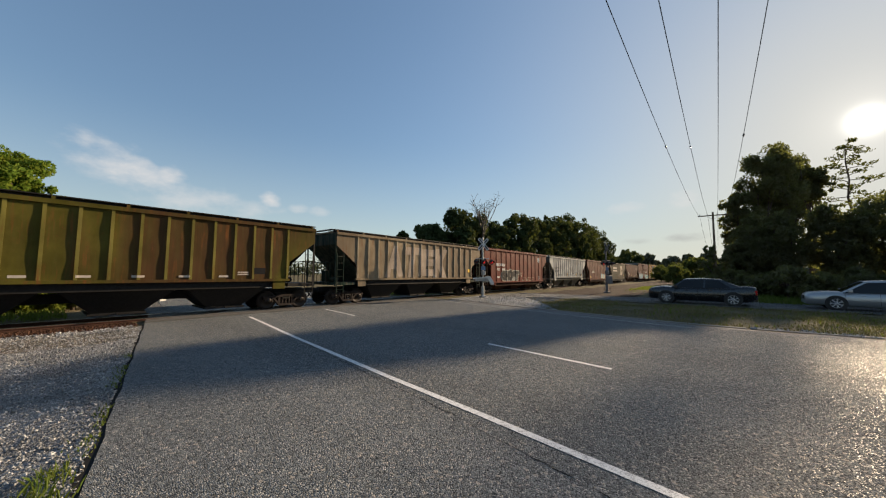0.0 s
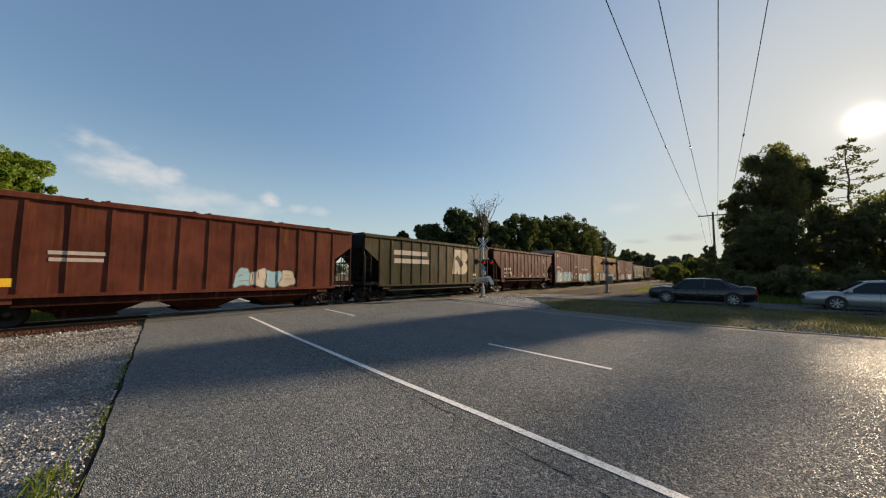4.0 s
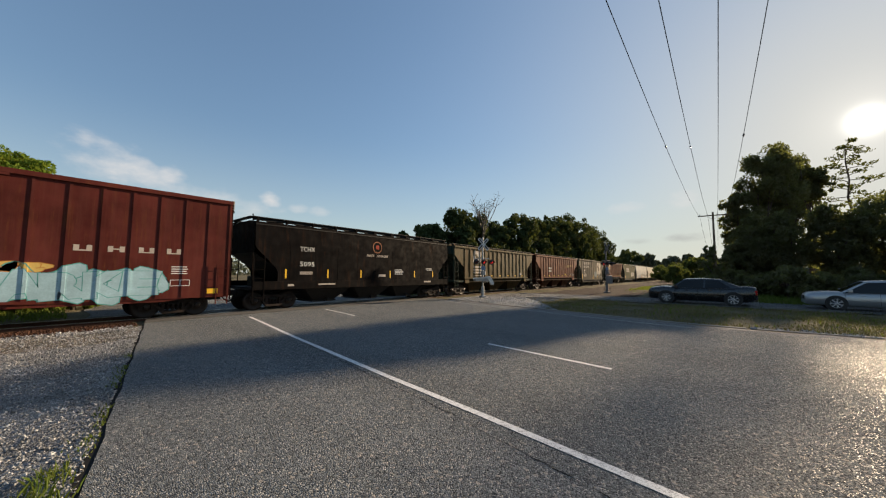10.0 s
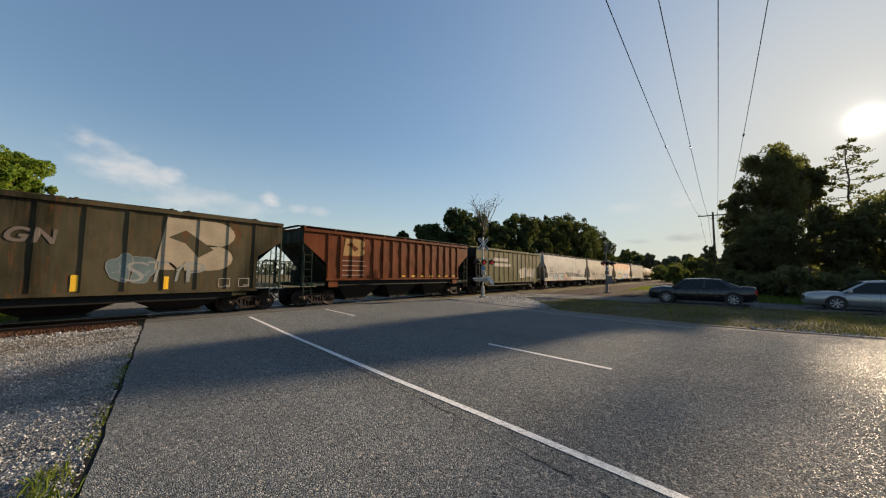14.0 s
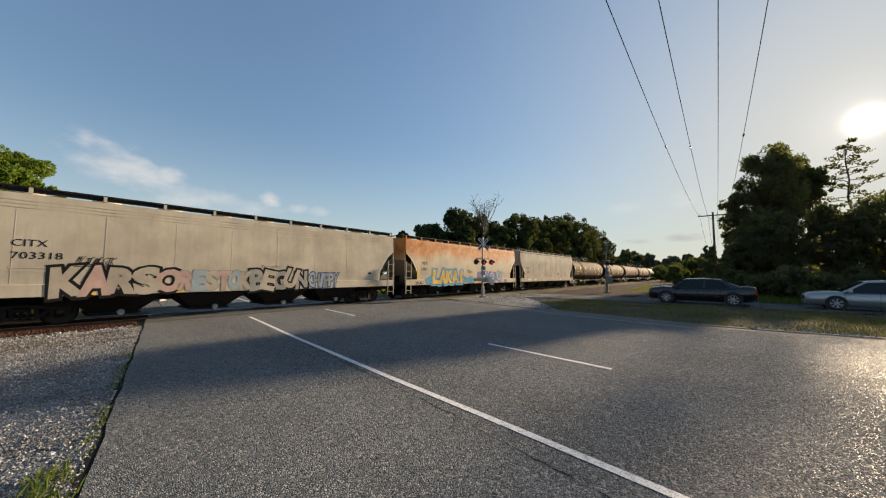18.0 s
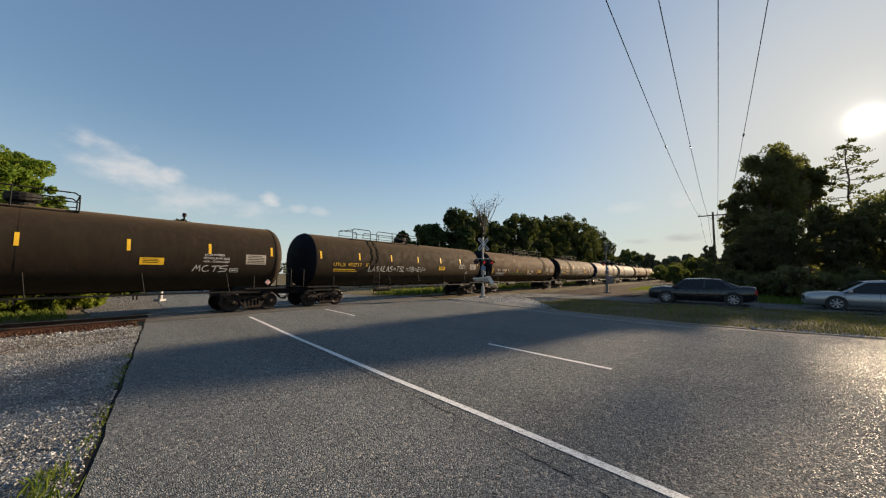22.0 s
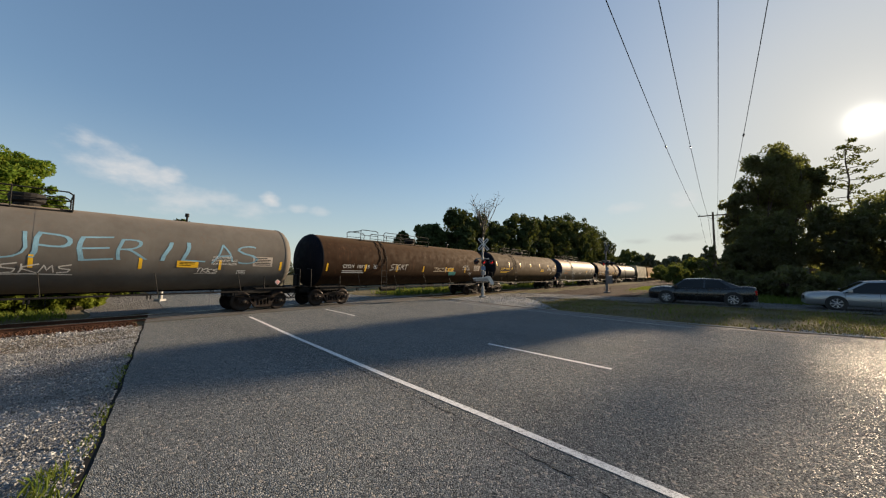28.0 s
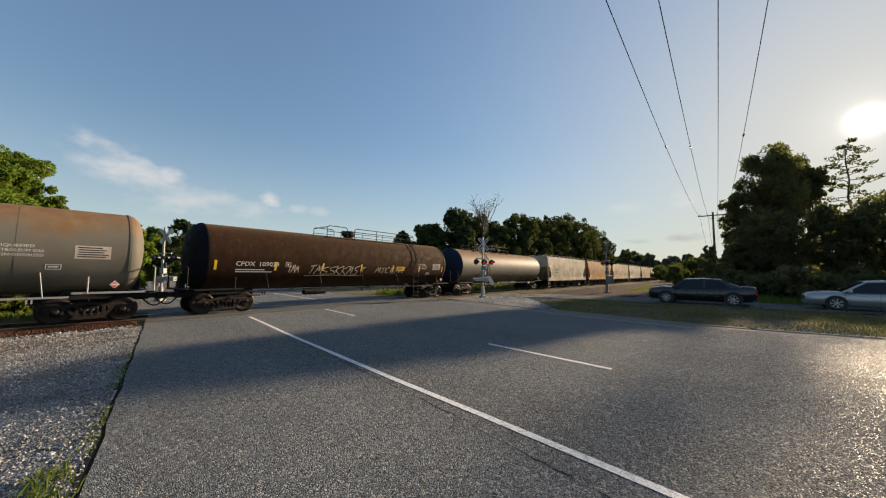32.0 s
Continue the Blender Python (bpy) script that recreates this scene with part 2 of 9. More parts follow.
def leaf_mat(name, a, b, through=0.5):
    m = Mat(name, 0.8, 0, 0.06)
    g = m.node("ShaderNodeNewGeometry")
    col = m.mix(g.outputs["Random Per Island"], a, b)
    col = m.mix(m.span(m.noise(0.45, 3), 0.35, 0.65, 0, 0.6), col, tuple(x * 0.6 for x in a))
    m.color(col)
    tr = m.node("ShaderNodeBsdfTranslucent")
    m.t.links.new(m.mix(0.55, col, (0.30, 0.34, 0.05)), tr.inputs["Color"])
    mx = m.node("ShaderNodeMixShader")
    mx.inputs[0].default_value = through
    out = m.t.nodes["Material Output"]
    m.t.links.new(m.b.outputs[0], mx.inputs[1])
    m.t.links.new(tr.outputs[0], mx.inputs[2])
    m.t.links.new(mx.outputs[0], out.inputs[0])
    return m.m


def glow_mat(name, col, strength):
    m = Mat(name, 0.3)
    m.color(col)
    m.b.inputs["Emission Color"].default_value = (*col, 1)
    m.b.inputs["Emission Strength"].default_value = strength
    return m.m


ASPHALT = asphalt_mat()
SIDE_ASPHALT = gravel_mat("side_asphalt", (0.22, 0.215, 0.205), (0.32, 0.31, 0.295), 60.0)
LINE_WHITE = worn_line("road_paint_white", (0.72, 0.71, 0.68))
LINE_FADED = worn_line("faded_road_paint", (0.34, 0.33, 0.31))
SEAM = Mat("joint_sealant", 1.0, 0, 0.0).color((0.03, 0.029, 0.028)).m
GRAVEL = gravel_mat("limestone_gravel", (0.225, 0.230, 0.232), (0.50, 0.505, 0.50), 36.0)
BALLAST = gravel_mat("rusty_ballast", (0.060, 0.028, 0.018), (0.14, 0.078, 0.052), 22.0)
STONE = gravel_mat("ballast_stone", (0.24, 0.238, 0.232), (0.52, 0.515, 0.50), 9.0)
EARTH = earth_mat()
CONCRETE = plain("kerb_concrete", (0.20, 0.18, 0.155), 0.95, var=0.3, scale=2, bump=0.5)
RAIL_RUST = plain("rusty_rail", (0.10, 0.045, 0.028), 0.7, 0.2, 0.35, 6, 0.3)
RAIL_TOP = plain("worn_rail_head", (0.34, 0.31, 0.29), 0.32, 0.9, 0.15, 8)
TIE = plain("creosoted_timber", (0.055, 0.042, 0.034), 0.85, var=0.4, scale=5, bump=0.6)
STEEL_DARK = plain("greasy_steel", (0.011, 0.010, 0.0095), 0.75, 0.1, 0.45, 5, 0.3)
STEEL_RUST = plain("rust_brown_steel", (0.021, 0.013, 0.010), 0.8, 0.05, 0.45, 4, 0.4)
WHEEL_STEEL = plain("wheel_steel", (0.028, 0.021, 0.018), 0.55, 0.4, 0.4, 7, 0.2)
BEARING = plain("bearing_cap", (0.045, 0.038, 0.033), 0.5, 0.5, 0.3, 10)
GALV = plain("galvanised_steel", (0.34, 0.34, 0.33), 0.6, 0.4, 0.2, 5)
ALU_WHITE = plain("white_enamel", (0.55, 0.55, 0.53), 0.45, 0, 0.12, 3)
BLACK_PAINT = plain("black_enamel", (0.018, 0.018, 0.019), 0.45, 0, 0.3, 4)
LETTER_WHITE = plain("stencil_white", (0.70, 0.69, 0.66), 0.65, 0, 0.18, 8, spec=0.1)
LETTER_FADED = plain("faded_stencil", (0.46, 0.40, 0.34), 0.75, 0, 0.3, 5, spec=0.1)
LETTER_BLACK = plain("stencil_black", (0.012, 0.012, 0.013), 0.65, 0, 0.2, 8, spec=0.1)
LETTER_YELLOW = plain("stencil_yellow", (0.78, 0.50, 0.05), 0.6, 0, 0.2, 8, spec=0.1)
REFLECT = plain("yellow_reflective_tape", (0.85, 0.50, 0.03), 0.4, 0, 0.12, 8)
WHITE_TAPE = plain("white_reflective_tape", (0.75, 0.73, 0.68), 0.4, 0, 0.12, 8)
PLACARD_RED = plain("placard_red", (0.62, 0.04, 0.035), 0.5, 0, 0.1, 6)
BARK = plain("bark", (0.085, 0.062, 0.045), 0.9, 0, 0.4, 4, 0.9)
DIRT = gravel_mat("rusty_dirt", (0.052, 0.034, 0.025), (0.105, 0.074, 0.054), 14.0)
# darker steel that paints in the unlit side of the backlit second signal
BACKLIT_STEEL = plain("backlit_dark_steel", (0.19, 0.175, 0.165), 0.8, 0.1, 0.3, 5)
DEAD_BARK = plain("bare_dead_wood", (0.13, 0.11, 0.09), 0.9, 0, 0.3, 4, 0.8)
POLE_WOOD = plain("weathered_pole_timber", (0.16, 0.115, 0.08), 0.85, 0, 0.35, 3, 0.7)
CABLE = Mat("black_cable", 1.0, 0, 0.0).color((0.016, 0.016, 0.017)).m
LEAF_OAK = leaf_mat("oak_leaf", (0.040, 0.060, 0.026), (0.082, 0.106, 0.045), 0.13)
LEAF_BRIGHT = leaf_mat("bright_leaf", (0.085, 0.150, 0.018), (0.20, 0.29, 0.045), 0.5)
# colour lightened to stand for sun glare veiling the dark trees
LEAF_DARK = leaf_mat("glare_lifted_leaf", (0.086, 0.082, 0.050), (0.130, 0.120, 0.072), 0.42)
# haze of distance is painted in as a paler, greyer leaf colour
LEAF_FAR = leaf_mat("far_leaf_painted_haze", (0.090, 0.100, 0.072), (0.135, 0.140, 0.100), 0.10)
LEAF_SCRUB = leaf_mat("scrub_leaf", (0.060, 0.082, 0.026), (0.125, 0.150, 0.048), 0.25)
LEAF_PINE = leaf_mat("pine_needle", (0.030, 0.035, 0.014), (0.065, 0.068, 0.026), 0.25)
LEAF_BUSH = leaf_mat("bush_leaf", (0.11, 0.155, 0.022), (0.26, 0.30, 0.05), 0.5)
GRASS = leaf_mat("grass_blade", (0.15, 0.125, 0.058), (0.31, 0.235, 0.125), 0.15)
GRASS_GREEN = leaf_mat("green_grass_blade", (0.070, 0.115, 0.020), (0.17, 0.20, 0.05), 0.4)
GLASS_DARK = Mat("tinted_car_glass", 0.05, 0, 0.3).color((0.012, 0.013, 0.014)).m
TYRE = plain("tyre_rubber", (0.020, 0.020, 0.021), 0.8, 0, 0.25, 8)
RIM = plain("alloy_rim", (0.52, 0.52, 0.53), 0.3, 0.9, 0.1, 8)
CHROME = plain("chrome", (0.62, 0.62, 0.62), 0.12, 1.0, 0.05, 4)
LAMP_RED = glow_mat("lit_red_lens", (0.8, 0.03, 0.02), 0.3)
LENS_DULL = plain("unlit_red_lens", (0.13, 0.018, 0.014), 0.25, 0, 0.1, 5)
TAIL_RED = plain("tail_lamp_red", (0.45, 0.015, 0.012), 0.2, 0, 0.1, 5)
LAMP_CLEAR = plain("headlamp_glass", (0.62, 0.64, 0.66), 0.1, 0.2, 0.1, 5)


def car_paint(name, col, rough=0.22, metal=0.3):
    m = Mat(name, rough, metal)
    m.color(m.mix(m.span(m.noise(1.2, 3), 0.35, 0.65), tuple(c * 0.9 for c in col), col))
    m.b.inputs["Coat Weight"].default_value = 0.6
    m.rough(m.span(m.noise(9, 4), 0.4, 0.7, rough, rough + 0.14))
    return m.m


CAR_BLACK = car_paint("black_car_paint", (0.010, 0.011, 0.012))
CAR_SILVER = car_paint("silver_car_paint", (0.36, 0.37, 0.38), 0.3, 0.6)

# ---- mesh helpers ----
class Shape:
    """Collects boxes, tubes, plates and rings into one mesh."""

    def __init__(self):
        self.v, self.f, self.smooth, self.blocks = [], [], [], []

    def add(self, verts, faces, smooth=False):
        k = len(self.v)
        self.blocks.append((verts, faces, smooth))
        self.v += [tuple(p) for p in verts]
        self.f += [tuple(i + k for i in f) for f in faces]
        self.smooth += [smooth] * len(faces)
        return self

    def box(self, x0, x1, y0, y1, z0, z1, c=0.0):
        """A box with chamfered upright edges of size c."""
        if c <= 0:
            p = [(x, y, z) for z in (z0, z1) for x, y in ((x0, y0), (x1, y0), (x1, y1), (x0, y1))]
            return self.add(p, [(3, 2, 1, 0), (4, 5, 6, 7), (0, 1, 5, 4), (1, 2, 6, 5), (2, 3, 7, 6), (3, 0, 4, 7)])
        ring = [(x0 + c, y0), (x1 - c, y0), (x1, y0 + c), (x1, y1 - c), (x1 - c, y1), (x0 + c, y1), (x0, y1 - c), (x0, y0 + c)]
        inner = [(max(x0 + c, min(x1 - c, x)), max(y0 + c, min(y1 - c, y))) for x, y in ring]
        p = [(x, y, z0) for x, y in ring] + [(x, y, z1 - c) for x, y in ring] + [(x, y, z1) for x, y in inner]
        f = [tuple(range(7, -1, -1)), tuple(range(16, 24))]
        for k in (0, 8):
            f += [(k + i, k + (i + 1) % 8, k + 8 + (i + 1) % 8, k + 8 + i) for i in range(8)]
        return self.add(p, f)

    def tube(self, a, b, r0, r1=None, n=8, caps=True, smooth=True):
        a, b = Vector(a), Vector(b)
        r1 = r0 if r1 is None else r1
        d = (b - a).normalized()
        u = d.orthogonal().normalized()
        w = d.cross(u)
        p = []
        for c, r in ((a, r0), (b, r1)):
            for i in range(n):
                t = 2 * math.pi * i / n
                p.append(c + u * (r * math.cos(t)) + w * (r * math.sin(t)))
        self.add(p, [(i, (i + 1) % n, n + (i + 1) % n, n + i) for i in range(n)], smooth)
        if caps:
            self.add(p[:n], [tuple(range(n - 1, -1, -1))])
            self.add(p[n:], [tuple(range(n))])
        return self

    def path(self, pts, r, n=6, smooth=True):
        for a, b in zip(pts, pts[1:]):
            self.tube(a, b, r, n=n, smooth=smooth)
        return self

    def plate(self, poly, y0, y1):
        """A flat plate: a polygon of (x, z) between two depths in y."""
        n = len(poly)
        p = [(x, y0, z) for x, z in poly] + [(x, y1, z) for x, z in poly]
        f = [tuple(range(n)), tuple(range(2 * n - 1, n - 1, -1))] + [(i, i + n, (i + 1) % n + n, (i + 1) % n) for i in range(n)]
        return self.add(p, f)

    def loft(self, rings, closed=True, smooth=True, caps=False):
        n = len(rings[0])
        p = [q for r in rings for q in r]
        f = []
        for k in range(len(rings) - 1):
            for i in range(n if closed else n - 1):
                j = (i + 1) % n
                f.append((k * n + i, k * n + j, (k + 1) * n + j, (k + 1) * n + i))
        self.add(p, f, smooth)
        if caps:
            self.add(rings[0], [tuple(range(n - 1, -1, -1))])
            self.add(rings[-1], [tuple(range(n))])
        return self

    def lathe(self, axis_y, cx, cz, prof, n=20, smooth=True):
        """Turned round an axle along y: prof rows are (radius, y)."""
        rings = [[(cx + r * math.cos(2 * math.pi * i / n), axis_y + y, cz + r * math.sin(2 * math.pi * i / n)) for i in range(n)] for r, y in prof]
        return self.loft(rings, True, smooth)

    def mesh(self, name, mat):
        me = bpy.data.meshes.new(name)
        me.from_pydata(self.v, [], self.f)
        me.polygons.foreach_set("use_smooth", self.smooth)
        bm = bmesh.new()
        bm.from_mesh(me)
        bmesh.ops.recalc_face_normals(bm, faces=bm.faces)
        bm.to_mesh(me)
        bm.free()
        me.materials.append(mat)
        me.update()
        return me


SINGLE = ("reflective_strip", "spray_paint", "spray_outline", "spray_halo", "spray_tag", "painted_mark", "arrow_emblem", "data_panel")


PAINTED = ("lettering", "reporting_mark", "wagon_number", "slogan", "data_panel", "reflective_strip", "stencil_line", "painted_mark", "spray_paint", "spray_outline",
           "spray_halo", "spray_tag", "round_emblem", "emblem_cross", "painted_emblem", "emblem_gap", "arrow_emblem", "warning_label")
SIDES = {}      # wagon name: (stretches of x with their relief, stretches of z with the side's depth)


def clip(poly, axis, a, b):
    """The part of a polygon between a and b along one axis."""
    for lim, sg in ((a, 1), (b, -1)):
        res = []
        for i, p in enumerate(poly):
            q = poly[(i + 1) % len(poly)]
            dp, dq = (p[axis] - lim) * sg, (q[axis] - lim) * sg
            if dp >= 0:
                res.append(p)
            if dp * dq < 0:
                t = dp / (dp - dq)
                res.append(tuple(p[k] + (q[k] - p[k]) * t for k in range(3)))
        poly = res
        if len(poly) < 3:
            return []
    return poly


def drape(shape, side):
    """Lays flat paint over the ribs and curves of a wagon's side."""
    xs, zs = side
    res = Shape()
    for f in shape.f:
        poly = [shape.v[i] for i in f]
        lo, hi = min(p[0] for p in poly), max(p[0] for p in poly)
        for a, b, ra, rb in xs:
            if b <= lo or a >= hi:
                continue
            strip = clip(poly, 0, a, b)
            if not strip:
                continue
            zl, zh = min(p[2] for p in strip), max(p[2] for p in strip)
            for c, d, depth in zs:
                if d <= zl or c >= zh:
                    continue
                cell = clip(strip, 2, c, d)
                if cell:
                    res.add([(p[0], p[1] - ra - (rb - ra) * (p[0] - a) / (b - a) - depth(p[2]), p[2]) for p in cell], [tuple(range(len(cell)))])
    return res


def stretches(ribs, lo=-12.0, hi=12.0):
    """Stretches of x between, beside and on the ribs: rows of (from, to, relief there, relief here)."""
    rows, x, e = [], lo, 0.004
    for a, b, d in sorted(ribs):
        rows += [(x, a - e, 0.0, 0.0), (a - e, a, 0.0, d), (a, b, d, d), (b, b + e, d, 0.0)]
        x = b + e
    return rows + [(x, hi, 0.0, 0.0)]


def part(name, shape, mat, parent=None, label=""):
    """One mesh object, under a thing or a part. Strips, panels and sprayed letters become one object each."""
    if name in SINGLE and isinstance(shape, Shape) and len(shape.blocks) > 1 and not (name == "data_panel" and len(shape.blocks) > 4):
        for b in shape.blocks:
            one = part(name, Shape().add(*b), mat, parent, label)
        return one
    if name in PAINTED and parent is not None and parent.name in SIDES and isinstance(shape, Shape):
        shape = drape(shape, SIDES[parent.name]).mesh(name, mat)
        bm = bmesh.new()
        bm.from_mesh(shape)
        bmesh.ops.remove_doubles(bm, verts=bm.verts, dist=0.0003)
        bm.to_mesh(shape)
        bm.free()
    ob = new(name, shape if isinstance(shape, bpy.types.Mesh) else shape.mesh(name, mat))
    ob.parent = parent
    if label:
        ob["label"] = label
    return ob


def raw_mesh(name, verts, faces, mat):
    me = bpy.data.meshes.new(name)
    me.from_pydata(np.asarray(verts).tolist(), [], np.asarray(faces).tolist())
    me.materials.append(mat)
    me.update()
    return me


# ---- ground, roads, track ----
ROAD_TILT = 0.146


def smooth01(a, b, v):
    t = np.clip((v - a) / (b - a), 0, 1)
    return t * t * (3 - 2 * t)


def ground_z(x, y):
    """Height of the earth: a gentle rise to the crossing, a low bank on the far side of the kerb, a ditch by the track."""
    x, y = np.asarray(x, float), np.asarray(y, float)
    side = x - ROAD_TILT * y
    z = 0.05 * smooth01(9, 15.5, y) * (1 - smooth01(40, 60, y))
    bank = smooth01(16.4, 18.8, side) * (1 - smooth01(11, 15, y))
    z = z + 0.12 * bank
    z = z + 0.05 * np.sin(x * 0.9 + y * 0.4) * smooth01(26, 34, side) + 0.15 * smooth01(29, 40, side) * (1 - smooth01(4, 12, y))
    left = smooth01(0.3, -1.2, side - 0.04 * y + 0.3)
    z = z - 0.06 * left * (1 - smooth01(19, 22, y))
    return z


def sheet(name, xs, ys, mat, lift, keep=None):
    X, Y = np.meshgrid(xs, ys, indexing="ij")
    Z = ground_z(X, Y) + lift
    n, m = X.shape
    idx = np.arange(n * m).reshape(n, m)
    f = np.stack([idx[:-1, :-1], idx[1:, :-1], idx[1:, 1:], idx[:-1, 1:]], -1).reshape(-1, 4)
    return raw_mesh(name, np.stack([X, Y, Z], -1).reshape(-1, 3), f, mat)


def band(name, left, right, ys, mat, lift, cols=2, skirt=0.0):
    """A strip along the road direction: left and right are functions of y."""
    v, f = [], []
    for y in ys:
        a, b = left(y), right(y)
        for k in range(cols + 1):
            x = a + (b - a) * k / cols
            v.append((x, y, float(ground_z(x, y)) + lift))
    n = cols + 1
    for i in range(len(ys) - 1):
        for k in range(cols):
            f.append((i * n + k, i * n + k + 1, (i + 1) * n + k + 1, (i + 1) * n + k))
    me = raw_mesh(name, v, f, mat)
    if skirt:
        bm = bmesh.new()
        bm.from_mesh(me)
        edges = [e for e in bm.edges if e.is_boundary]
        ex = bmesh.ops.extrude_edge_only(bm, edges=edges)
        bmesh.ops.translate(bm, vec=(0, 0, -skirt), verts=[g for g in ex["geom"] if isinstance(g, bmesh.types.BMVert)])
        bmesh.ops.recalc_face_normals(bm, faces=bm.faces)
        bm.to_mesh(me)
        bm.free()
    return me


def structure(name, me, label="", category=""):
    ob = new(name, me)
    return tagged(ob, label, category, kind="structure")


def steps(a, b, d):
    return list(np.linspace(a, b, max(2, int(round((b - a) / d)) + 1)))


gx = [-900, -400, -150, -70, -40] + steps(-26, 75, 1.0) + [85, 100, 130, 180, 260, 420, 900]
gy = [-700, -300, -120, -60, -35] + steps(-24, 45, 1.0) + [55, 70, 100, 150, 260, 420, 900]
structure("ground", sheet("ground", gx, gy, EARTH, -0.03), "patchy grass and bare earth on flat land", "ground")


def left_edge(y):
    return -0.45 + 0.19 * y + 0.012 * math.sin(y * 2.7) + 0.010 * math.sin(y * 7.1)


KERB_Y = [-30, -12, -6, -3.7, -2.0, -0.4, 1.5, 3.3, 6.0, 9.7, 16]
KERB_X = [20.5, 17.4, 16.35, 16.0, 15.8, 15.72, 15.85, 16.2, 16.85, 17.6, 18.7]


def right_edge(y):
    return float(np.interp(y, KERB_Y, KERB_X))


road_y = steps(-30, 15.9, 0.5)
structure("road", band("road", left_edge, right_edge, road_y, ASPHALT, 0.0, 10, 0.05), "worn grey asphalt road with pale stone chips", "road")
far_y = steps(19.6, 90, 1.0)
structure("road_far", band("road_far", lambda y: 1.6 + 0.12 * y, lambda y: 13.6 + ROAD_TILT * y, far_y, ASPHALT, 0.01, 6, 0.05),
          "grey asphalt road running on behind the railway", "road")
# dark strip for both the soil and the shadow below the asphalt edge
structure("edge_soil_shadow", band("edge_soil_shadow", lambda y: left_edge(y) - 0.075 - 0.03 * math.sin(y * 4.3), lambda y: left_edge(y) + 0.004, steps(-6, 15.6, 0.25), SEAM, -0.008, 1),
          "dark crumbled soil and painted shadow along the asphalt edge", "soil")
# crossing deck between and beside the rails
DECK = plain("crossing_asphalt", (0.105, 0.10, 0.094), 0.75, 0, 0.35, 5, 0.6)
for k, (y0, y1) in enumerate(((15.9, 16.88), (17.06, 18.34), (18.52, 19.6))):
    structure("crossing_deck" if k == 0 else "crossing_deck.%03d" % k,
              band("deck", lambda y: -0.45 + 0.19 * y + 0.02 * math.sin(y * 9), lambda y: 16.2 + ROAD_TILT * y, steps(y0, y1, 0.33), DECK, 0.028, 12, 0.12),
              "asphalt level-crossing deck laid flush with the rails", "crossing")


def stripe(name, x0, w, ya, yb, mat, label, lift=0.006, wobble=0.0):
    ys = steps(ya, yb, 0.5)
    me = band(name, lambda y: x0 - w / 2 + ROAD_TILT * y + wobble * math.sin(y * 1.7 + x0), lambda y: x0 + w / 2 + ROAD_TILT * y + wobble * math.sin(y * 1.9 + x0 + 0.6), ys, mat, lift, 1)
    return structure(name, me, label, "road marking")


def edge_x(y):
    return ROAD_TILT * y + float(np.interp(y, (-12, 2.6, 4.5, 15), (3.476, 3.474, 3.45, 3.475)))


structure("edge_line", band("edge_line", lambda y: edge_x(y) - 0.0575, lambda y: edge_x(y) + 0.0575, steps(-12, 14.9, 0.4), LINE_WHITE, 0.006, 1), "solid worn white edge line on asphalt", "road marking")


def crack(name, pts, w, label, seed):
    """A ragged open crack in the asphalt through points (x, y)."""
    rnd = random.Random(seed)
    fine = []
    for (xa, ya), (xb, yb) in zip(pts, pts[1:]):
        n = max(2, int(math.hypot(xb - xa, yb - ya) / 0.05))
        fine += [(xa + (xb - xa) * i / n, ya + (yb - ya) * i / n) for i in range(n)]
    v, f = [], []
    jag = 0.0
    for i, (x, y) in enumerate(fine):
        jag = jag * 0.8 + rnd.uniform(-0.012, 0.012)
        h = w * rnd.uniform(0.15, 1.0) / 2
        z = float(ground_z(x, y)) + 0.0035
        v += [(x + jag - h, y, z), (x + jag + h, y + 0.01, z)]
        if i:
            f.append((2 * i - 2, 2 * i - 1, 2 * i + 1, 2 * i))
    return structure(name, raw_mesh(name, v, f, SEAM), label, "crack")


crack("pavement_crack", [(4.62, 8.6), (4.25, 6.4), (3.74, 3.6), (3.59, 2.75), (3.38, 1.85), (3.22, 1.12), (3.06, 0.2), (2.9, -1.2)], 0.024, "dark open crack beside the white edge line", 3)
crack("pavement_crack", [(10.69, 2.6), (10.6, 0.42), (10.56, -0.42), (10.42, -1.7), (10.5, -2.5), (10.3, -6)], 0.030, "dark ragged lane crack in the asphalt", 5)
crack("pavement_crack", [(7.3, 1.62), (7.09, 1.2), (6.86, -0.11), (6.7, -1.6), (6.5, -4)], 0.016, "fine lane crack in the asphalt", 6)
crack("pavement_crack", [(12.6, 6.2), (12.3, 3.1), (12.2, 0.6), (12.0, -3)], 0.014, "fine crack in the asphalt", 7)
for ya in (1.69, 12.15):
    stripe("lane_dash", 7.05, 0.105, ya, ya + 3.1, LINE_WHITE, "short white lane dash on asphalt")
structure("kerb_line", band("kerb_line", lambda y: right_edge(y) - 1.05, lambda y: right_edge(y) - 0.95, steps(0.8, 14.6, 0.5), LINE_FADED, 0.006, 1),
          "faded white line beside the kerb", "road marking")
stripe("pavement_joint", 10.5, 0.018, 7.4, 13.5, SEAM, "dark sealed joint in the asphalt", 0.004, 0.012)
stripe("far_line", 9.0, 0.12, 21, 60, LINE_WHITE, "white line on the road behind the railway", 0.016)
stripe("stop_line", 5.2, 0.12, 20.4, 34, LINE_WHITE, "white line on the road behind the railway", 0.016)

